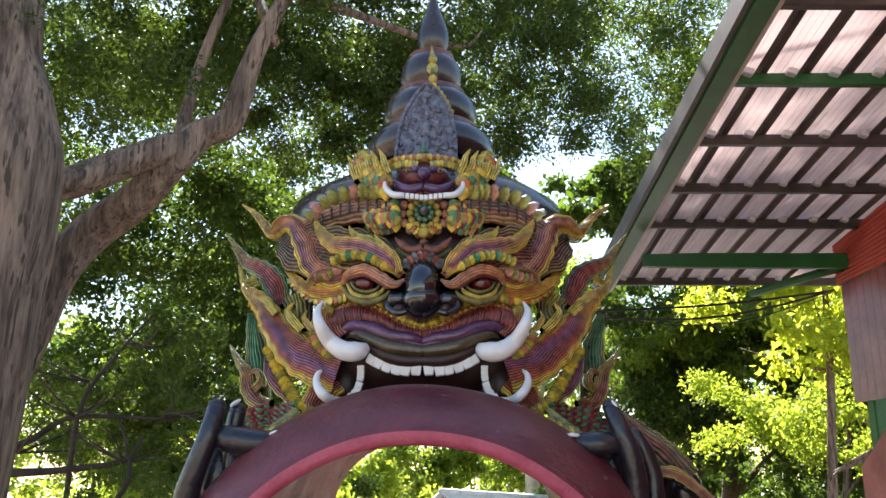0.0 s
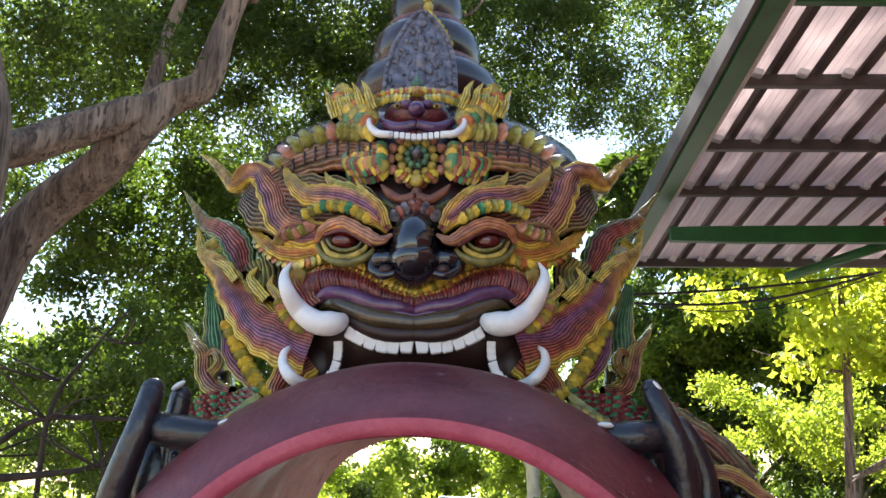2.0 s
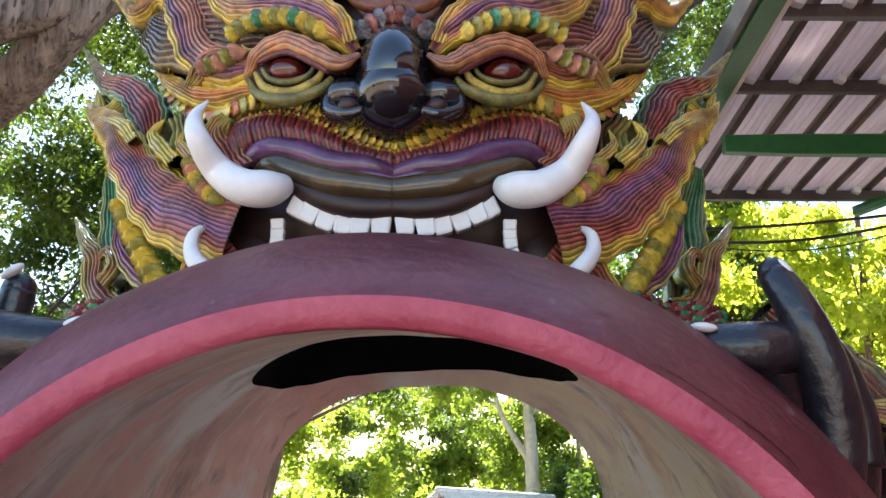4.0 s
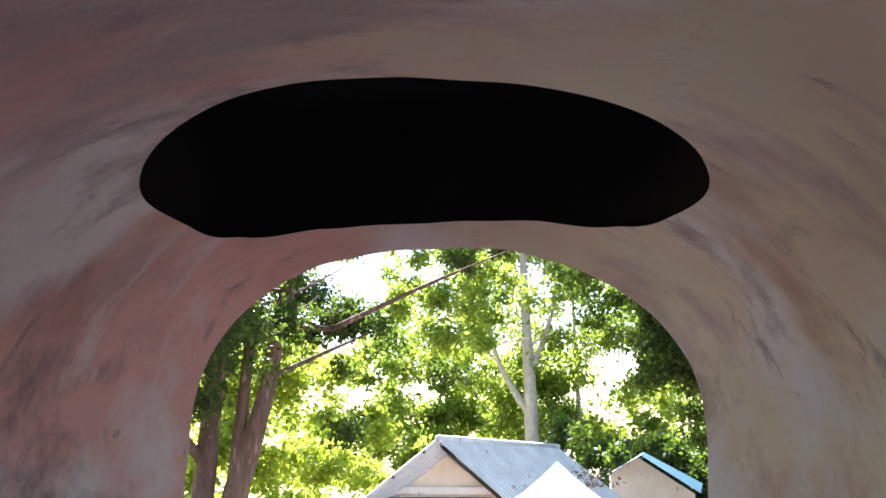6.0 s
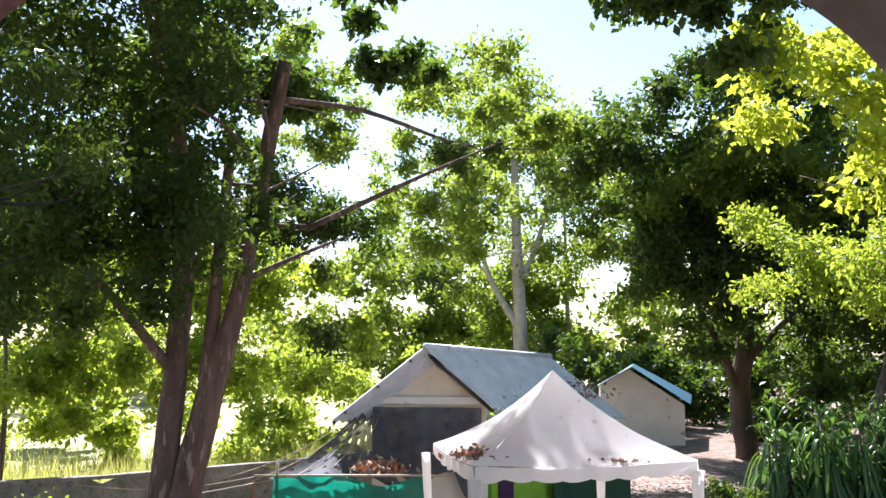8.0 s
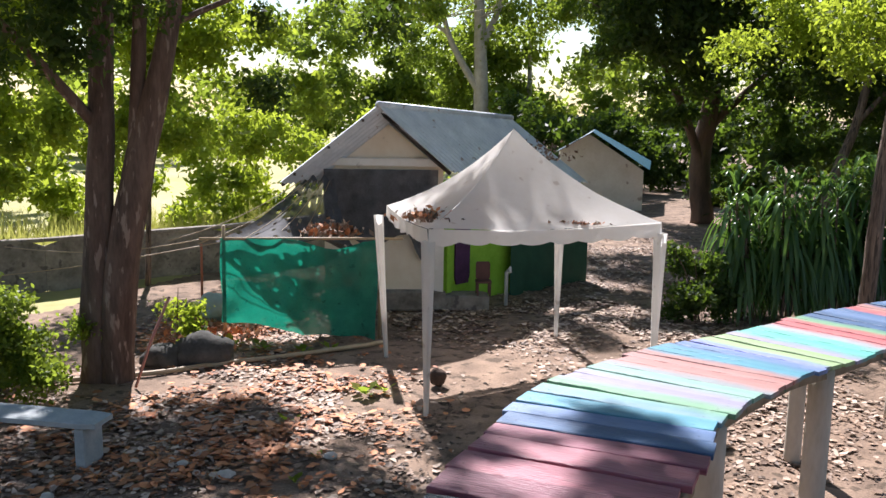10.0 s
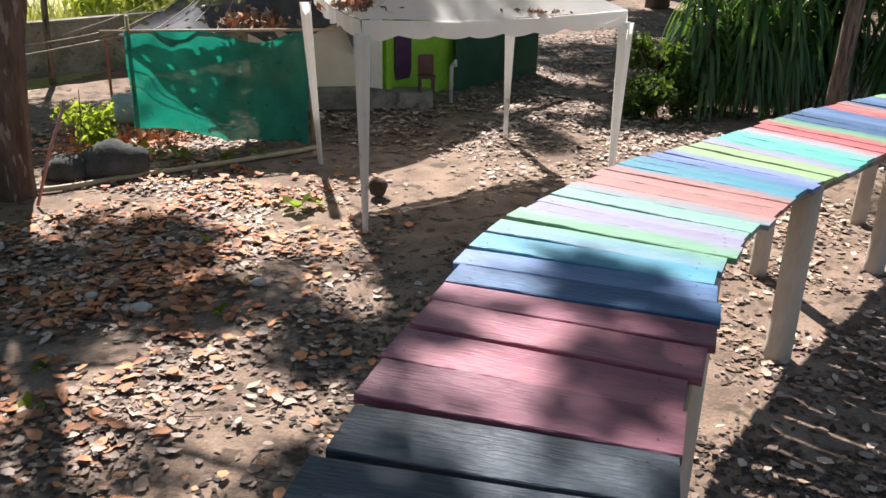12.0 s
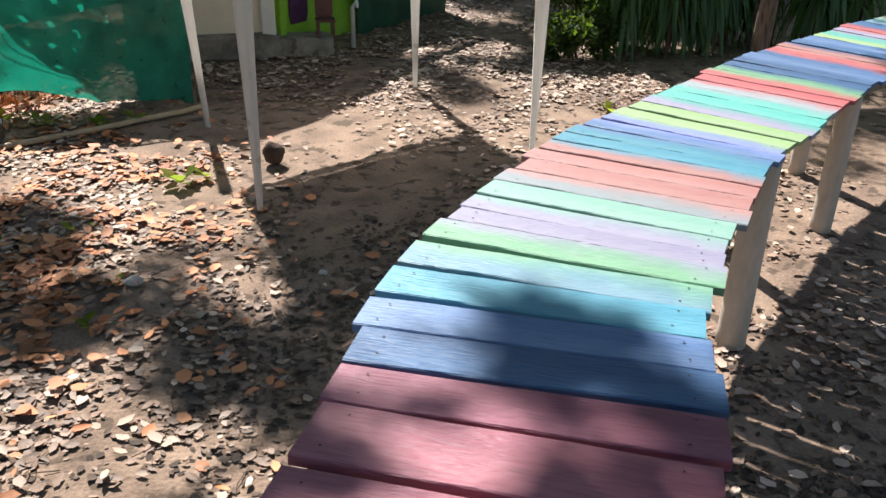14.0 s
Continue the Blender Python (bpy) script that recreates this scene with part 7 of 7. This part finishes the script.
# leaf litter
def litter(name, count, boxes, size, material, label, lift=0.02, seed=1):
    r = np.random.default_rng(seed)
    w = np.array([b[4] for b in boxes], float)
    pick = r.choice(len(boxes), count, p=w / w.sum())
    b = np.array([q[:4] for q in boxes])[pick]
    x = b[:, 0] + r.normal(size=count) * b[:, 2]
    y = b[:, 1] + r.normal(size=count) * b[:, 3]
    keep = np.array([noise.noise(Vector((p * 1.1, q * 1.1, seed % 3 * 0.3))) + 0.55 * noise.noise(Vector((p * 3.1, q * 3.1, 7))) for p, q in zip(x, y)]) > r.normal(size=count) * 0.22 - 0.02
    x, y, count = x[keep], y[keep], int(keep.sum())
    z = np.array([ground_height(p, q) for p, q in zip(x, y)]) + r.uniform(0.004, lift, count)
    c = np.stack([x, y, z], 1)
    a = r.uniform(0, 2 * math.pi, count)
    tilt = r.normal(size=(count, 2)) * 0.14
    d = np.stack([np.cos(a), np.sin(a), tilt[:, 0]], 1)
    e = np.stack([-np.sin(a), np.cos(a), tilt[:, 1]], 1)
    s = (size * r.uniform(0.35, 1.0, count) ** 1.3 * 1.5)[:, None]
    q = r.uniform(0.42, 0.85, (count, 1))
    bend = r.uniform(-0.22, 0.22, (count, 1))
    up_ = np.zeros_like(c)
    up_[:, 2] = s[:, 0]
    curl = r.uniform(-0.02, 0.14, (count, 1))
    tip = up_ * r.uniform(0.0, 0.18, (count, 1))
    v = np.stack([c - d * s * 0.52, c - d * s * 0.2 + e * s * (q * 0.48 + bend * 0.5) + up_ * curl, c + d * s * 0.2 + e * s * (q * 0.42 + bend) + up_ * curl, c + d * s * 0.55 + e * s * bend * 0.6 + tip,
                  c + d * s * 0.16 - e * s * (q * 0.44 - bend) + up_ * curl, c - d * s * 0.24 - e * s * (q * 0.5 - bend * 0.5) + up_ * curl, c - d * s * 0.1 + e * s * bend * 0.4, c + d * s * 0.24 + e * s * bend], 1).reshape(-1, 3)
    # two halves either side of a bent midrib
    loops = np.array([(0, 6, 1, 1), (6, 7, 2, 1), (7, 3, 2, 2), (0, 5, 6, 6), (5, 4, 7, 6), (4, 3, 7, 7)])
    tri, quad = [0, 2, 3, 5], [1, 4]
    base = np.arange(count)[:, None, None] * 8
    f3 = (loops[tri][:, :3][None] + base).reshape(-1, 3)
    f4 = (loops[quad][None] + base).reshape(-1, 4)
    me = bpy.data.meshes.new(name)
    me.vertices.add(len(v))
    me.vertices.foreach_set("co", v.astype(np.float32).ravel())
    me.loops.add(f3.size + f4.size)
    me.loops.foreach_set("vertex_index", np.concatenate([f3.ravel(), f4.ravel()]).astype(np.int32))
    me.polygons.add(len(f3) + len(f4))
    me.polygons.foreach_set("loop_start", np.concatenate([np.arange(len(f3)) * 3, f3.size + np.arange(len(f4)) * 4]).astype(np.int32))
    me.update(calc_edges=True)
    me.validate()
    me.materials.append(material)
    return tagged(new(name, me), label, "leaf litter", kind="stuff")


AREAS = [(-2.6, 12.2, 1.5, 2.0, 3), (-4.5, 13.5, 1.6, 1.5, 2), (-1.2, 15.0, 0.7, 1.2, 2), (1.8, 19.3, 1.6, 0.8, 3), (4.8, 18.5, 1.2, 2.2, 3), (5.2, 23, 1.2, 2.5, 3), (4.5, 12.2, 1.1, 1.0, 0.7),
         (3.2, 9.2, 0.9, 1.2, 0.25), (0.0, 10, 1.2, 2.0, 0.2), (-1.6, 9.0, 1.2, 1.4, 0.3), (-2.4, 18.3, 0.9, 0.9, 2), (6.0, 28, 2.0, 3.0, 3), (4.6, 15.8, 0.8, 1.2, 2)]
litter("leaf_litter", 90000, AREAS, 0.072, LITTER, "carpet of dry brown leaves")
litter("pale_leaf_litter", 15000, AREAS, 0.08, LITTER_PALE, "pale dry leaves scattered over the soil", 0.05, seed=2)
# leaf debris; its dark colour also deepens the walkway's shadow on the soil
litter("leaf_crumbs", 16000, [(-0.6, 9.2, 1.2, 1.6, 2), (3.2, 9.0, 1.1, 1.5, 4), (0.8, 12.3, 0.8, 1.2, 1), (2.6, 14.0, 1.2, 0.8, 1)], 0.05, LITTER_DARK, "dark crumbled leaf debris on the soil", 0.01, seed=4)
litter("orange_leaf_litter", 8000, [(-2.6, 18.3, 0.55, 0.6, 3), (-2.6, 12.8, 1.5, 2.0, 3), (-1.2, 15.2, 0.8, 1.2, 2), (-1.2, 13.5, 0.5, 0.6, 1)], 0.1, LITTER_ORANGE, "orange dry leaves in the sun", 0.06, seed=3)


# ---------------------------------------------------------------- small things
def blob_rock(name, c, r, material, label, seed, category="rock"):
    sh = Shape()
    sh.ball((0, 0, 0), (1, 1, 1), material, seg=14, rings=10)
    sh.v = [tuple(Vector(c) + Vector((p[0] * r[0], p[1] * r[1], p[2] * r[2])) * (1 + 0.28 * noise.noise(Vector(p) * 1.4 + Vector((seed, 0, 0))) + 0.08 * noise.noise(Vector(p) * 4))) for p in sh.v]
    return sh.link(name, label=label, category=category, at=(c[0], c[1], c[2] - r[2] * 0.8))


blob_rock("rock", (-2.45, 16.75, 0.16), (0.42, 0.3, 0.26), ROCK, "dark mossy rock beside the tree", 1)
blob_rock("rock", (-2.95, 16.7, 0.1), (0.3, 0.25, 0.18), ROCK, "dark mossy rock beside the tree", 5)
for i, (x, y, s_) in enumerate(((-1.42, 12.9, 0.085), (-0.45, 13.35, 0.07), (-2.75, 11.6, 0.1), (-2.4, 10.9, 0.07), (-1.9, 13.2, 0.06), (-2.95, 12.5, 0.06), (1.0, 13.2, 0.04))):
    blob_rock("stone", (x, y, s_ * 0.45 - 0.01), (s_, s_ * 0.8, s_ * 0.6), PALE_ROCK, "pale stone lying in dry leaves", 10 + i, "stone")
STUMP = mat("charred_wood", (0.05, 0.03, 0.02), (0.12, 0.07, 0.045), 0.9, 8.0, bump=0.6)
blob_rock("wood_block", (0.78, 15.75, 0.09), (0.11, 0.09, 0.12), STUMP, "small dark block of wood under the tent", 30, "wood block")

# things round the hut
drape = empty("black_net", (0.1, 19.9, 0), "torn black shade net hung over the hut front", "net")
sh = Shape()
n, m = 34, 20
verts = []
for j in range(m + 1):
    v = j / m
    for k in range(n + 1):
        u = k / n
        x = -0.98 + 1.98 * u
        bot = 1.25 + 0.12 * math.sin(u * 11) - (0.35 if u > 0.75 else 0.0) * math.sin((u - 0.75) * 12.5)
        verts.append((x + 0.03 * noise.noise(Vector((u * 5, v * 4, 1))), 19.9 - 0.09 * math.sin(u * 15 + v * 3) * v ** 0.5 - 0.06 * noise.noise(Vector((u * 7, v * 3, 4))), 2.5 + (bot - 2.5) * v))
sh.add(verts, [(j * (n + 1) + k, j * (n + 1) + k + 1, (j + 1) * (n + 1) + k + 1, (j + 1) * (n + 1) + k) for j in range(m) for k in range(n)], NET_BLACK)
part("drape", sh, drape)
sh = Shape()      # slack net from the eave down to the pole
verts = []
for j in range(m + 1):
    v = j / m
    for k in range(n + 1):
        u = k / n
        a = Vector((-1.3 + 0.5 * u, 19.8, 2.35))
        b = Vector((-2.5 + 2.3 * u, 18.1, 1.5))
        p = a.lerp(b, v)
        p.z -= 0.4 * math.sin(math.pi * v) * (0.35 + u) + 0.05 * math.sin(u * 16)
        verts.append(p)
ff = [(j * (n + 1) + k, j * (n + 1) + k + 1, (j + 1) * (n + 1) + k + 1, (j + 1) * (n + 1) + k) for j in range(m) for k in range(n)]
sh.add(verts, [f for i, f in enumerate(ff) if (i * 7919) % 5 != 0 or i % 3], NET_BLACK)
part("slack_net", sh, drape, "slack black net with holes, sagging under dry leaves")
for k in range(5):
    sh = Shape()
    a, b = Vector((-1.35 + 0.12 * k, 19.75, 2.3)), Vector((-3.2 + 0.45 * k, 18.1, 1.5 - 0.04 * k))
    sh.tube([a.lerp(b, t) - Vector((0, 0, 0.12 * math.sin(math.pi * t))) for t in np.linspace(0, 1, 9)], [0.007] * 9, BAMBOO, 5)
    part("cord", sh, drape, "thin pale cord")


def heap(name, c, spread, count, size, materials, label, seed):
    r = np.random.default_rng(seed)
    p = np.array(c) + r.normal(size=(count, 3)) * np.array(spread)
    p[:, 2] = np.maximum(p[:, 2], c[2] - spread[2] * 0.6)
    a, b = r.normal(size=(count, 3)), r.normal(size=(count, 3))
    a /= np.linalg.norm(a, axis=1, keepdims=True)
    b = np.cross(a, b)
    b /= np.linalg.norm(b, axis=1, keepdims=True)
    s_ = size * r.uniform(0.6, 1.3, (count, 1))
    v = np.stack([p - a * s_ * 0.5, p + b * s_ * 0.25, p + a * s_ * 0.5, p - b * s_ * 0.25], 1).reshape(-1, 3)
    return tagged(quads(name, v, None, mats=materials, idx=r.integers(0, len(materials), count)), label, "leaf litter", kind="stuff")


heap("leaves_on_net", (-0.75, 18.5, 1.62), (0.2, 0.14, 0.06), 420, 0.13, [LITTER_ORANGE, LITTER, LITTER_PALE], "heap of dry orange leaves caught in the net", 5)
heap("leaves_by_net", (-2.6, 18.2, 0.03), (0.35, 0.45, 0.05), 900, 0.12, [LITTER_ORANGE, LITTER_ORANGE, LITTER_PALE], "loose heap of orange dry leaves beside the net", 9)
heap("leaves_on_tent", (0.62, 15.2, 2.27), (0.16, 0.16, 0.03), 260, 0.09, [LITTER, LITTER_ORANGE], "dry brown leaves caught in the tent corner", 6)
heap("leaves_on_eave", (2.5, 15.15, 2.2), (0.22, 0.03, 0.015), 60, 0.07, [LITTER, LITTER_ORANGE], "dry brown leaves along the tent edge", 7)
heap("leaves_on_roof", (3.0, 20.9, 2.72), (0.3, 0.22, 0.12), 160, 0.1, [LITTER], "dry leaves on the hut roof", 8)

# a flat dark purple panel is added for the hut's door opening
PURPLE_PANEL = mat("purple_door_panel", (0.05, 0.015, 0.06), (0.09, 0.03, 0.1), 0.8, 6.0)
sh = Shape()
sh.box((1.5, 20.5, 1.15), (0.2, 0.02, 0.78), PURPLE_PANEL, Matrix.Rotation(0.757, 3, "Z"))
sh.link("door_panel", label="dark purple panel in the doorway of the hut", category="curtain", at=(1.5, 20.5, 0.37))
sh = Shape()
sh.box((1.22, 20.22, 1.2), (0.07, 0.05, 1.05), LIME_WALL, Matrix.Rotation(0.757, 3, "Z"))
part("door_post", sh, hut, "lime green door post")
sh = Shape()
sh.box((1.02, 20.0, 1.0), (0.1, 0.06, 0.95), WHITE_WALL)
part("corner_post", sh, hut, "white corner post")
sh = Shape()
verts = []
for k in range(25):
    u = k / 24
    x, y = 2.5 + 1.9 * u, 21.2 + 1.7 * u
    w = 0.04 * math.sin(u * 22)
    verts += [(x + w, y - w, -0.12), (x - w * 0.5, y + w, 1.75)]
sh.add(verts, [(2 * k, 2 * k + 2, 2 * k + 3, 2 * k + 1) for k in range(24)], TARP)
sh.link("tarp_screen", label="dark green tarpaulin hung beside the hut", category="tarpaulin")
PIPE = mat("white_pipe", (0.6, 0.6, 0.58), (0.7, 0.7, 0.68), 0.5, 8.0)
sh = Shape()
sh.tube([(2.3, 20.3, 0), (2.3, 20.3, 0.62), (2.36, 20.25, 0.7), (2.36, 20.25, 0.62)], [0.035, 0.035, 0.045, 0.03], PIPE, 10)
sh.link("standpipe", label="white plastic standpipe beside the hut step", category="pipe", at=(2.3, 20.3, 0))

RED_CHAIR = mat("faded_red_plastic", (0.09, 0.035, 0.03), (0.14, 0.055, 0.045), 0.6, 6.0)
chair = empty("low_stool", (1.85, 20.05, 0.26), "faded red plastic stool on the hut step", "stool")
sh = Shape()
sh.box((1.85, 20.05, 0.5), (0.14, 0.13, 0.02), RED_CHAIR)
part("seat", sh, chair)
for x, y in ((1.74, 19.95), (1.96, 19.95), (1.74, 20.15), (1.96, 20.15)):
    sh = Shape()
    sh.box((x, y, 0.37), (0.018, 0.018, 0.12), RED_CHAIR)
    part("leg", sh, chair)
sh = Shape()
sh.box((1.85, 20.17, 0.68), (0.13, 0.015, 0.16), RED_CHAIR)
part("backrest", sh, chair)

# bag of bottles, stake and cord by the net
BAG = thin(mat("clear_plastic_bag", (0.45, 0.55, 0.5), (0.65, 0.72, 0.68), 0.25, 9.0, bump=0.6, bump_scale=20), (0.6, 0.75, 0.68), 0.3)
blob_rock("plastic_bag", (-2.75, 19.2, 0.22), (0.3, 0.25, 0.24), BAG, "pale translucent plastic bag full of bottles", 40, "bag")
ORANGE_PIPE = mat("orange_stake", (0.5, 0.13, 0.06), (0.6, 0.2, 0.1), 0.6, 8.0)
sh = Shape()
sh.tube([(-3.0, 19.4, -0.05), (-2.98, 19.38, 1.25)], [0.022, 0.02], ORANGE_PIPE, 8)
sh.link("orange_stake", label="thin orange stake standing beside the net", category="stake", at=(-3.0, 19.4, 0))
sh = Shape()
sh.tube([(-2.62, 15.75, 1.15), (-2.85, 15.7, 0.6), (-3.05, 15.65, 0.0)], [0.018, 0.018, 0.018], mat("pink_stake", (0.4, 0.17, 0.14), (0.5, 0.25, 0.2), 0.7, 8.0), 6)
sh.link("leaning_stick", label="reddish stick leaning against the twin-trunk tree", category="stick", at=(-3.05, 15.65, 0))
for k, (xa, ya, za, xb, yb, zb) in enumerate(((-8, 17.0, 1.0, -2.4, 18.0, 1.5), (-6, 19.0, 1.25, -2.6, 18.1, 1.55))):
    sh = Shape()
    pts = [(xa + (xb - xa) * t, ya + (yb - ya) * t, za + (zb - za) * t - 0.15 * math.sin(math.pi * t)) for t in np.linspace(0, 1, 12)]
    sh.tube(pts, [0.008] * 12, BAMBOO, 5)
    sh.link("cord", label="thin pale cord tied to the net pole", category="cord")


def seedling(x, y, size, material, seed):
    r = random.Random(seed)
    ob = empty("weed", (x, y, 0), "small bright green weed in the soil", "weed", "weeds")
    for i in range(r.randint(6, 11)):
        sh = Shape()
        a = r.uniform(0, 6.28)
        ln = size * r.uniform(0.6, 1.2)
        d = Vector((math.cos(a), math.sin(a), r.uniform(0.5, 1.4))).normalized()
        w = Vector((-math.sin(a), math.cos(a), 0)) * ln * 0.22
        p = Vector((x, y, -0.02)) + d * ln * r.uniform(0.0, 0.3)
        drop = Vector((0, 0, ln * 0.15))
        sh.add([p, p + d * ln * 0.4 + w, p + d * ln * 0.4 - drop * 0.3, p + d * ln * 0.4 - w, p + d * ln * 0.8 - drop], [(0, 2, 1), (0, 3, 2), (1, 2, 4), (2, 3, 4)], material)
        part("leaf", sh, ob)


for i, (x, y, s_) in enumerate(((-0.15, 15.35, 0.3), (0.1, 15.5, 0.2), (-1.0, 14.4, 0.2), (-0.6, 13.4, 0.14), (-1.9, 11.4, 0.16), (-0.75, 12.8, 0.12), (0.2, 10.6, 0.12), (-0.5, 9.9, 0.14), (0.0, 9.4, 0.16),
                                (-1.6, 10.3, 0.14), (-1.1, 17.3, 0.22), (-0.7, 17.35, 0.26), (-1.7, 17.4, 0.3), (-2.2, 17.5, 0.26), (5.0, 16.6, 0.22), (5.2, 16.4, 0.2), (0.6, 9.3, 0.1), (-2.0, 12.0, 0.12), (3.2, 9.0, 0.1))):
    seedling(x, y, s_, LEAF_LIGHT if i % 3 else LEAF_MID, i)

# grass along the wall and field edge
r = np.random.default_rng(9)
gx, gy = r.uniform(-13, 1, 9000), r.uniform(0, 1, 9000)
wall_y = np.interp(gx, [p[0] for p in WALL], [p[1] for p in WALL])
gy = wall_y + 0.4 + gy ** 1.7 * 8
h = r.uniform(0.3, 1.0, 9000)
lean = r.normal(size=(9000, 2)) * 0.25
base_ = np.stack([gx, gy, np.zeros(9000)], 1)
tip_ = base_ + np.stack([lean[:, 0], lean[:, 1], h], 1)
v = np.stack([base_ + np.array([-0.02, 0, 0]), base_ + np.array([0.02, 0, 0]), tip_], 1).reshape(-1, 3)
tagged(quads("tall_grass", v, GRASS, n=3), "dry yellow-green grass behind the wall", "grass", kind="stuff")

# twigs on the soil
sh = Shape()
tr_ = random.Random(21)
for i in range(160):
    x, y = tr_.gauss(-0.8, 1.6), tr_.gauss(11.8, 2.2)
    a, ln = tr_.uniform(0, 6.28), tr_.uniform(0.06, 0.3)
    z = ground_height(x, y) + 0.012
    sh.tube([(x, y, z), (x + math.cos(a) * ln * 0.5 + tr_.uniform(-0.02, 0.02), y + math.sin(a) * ln * 0.5, z + 0.008), (x + math.cos(a + 0.2) * ln, y + math.sin(a + 0.2) * ln, z)], [0.004, 0.004, 0.002], BARK_DARK, 4)
sh.link("fallen_twigs", label="thin fallen twigs on the soil", category="twigs", kind="stuff")
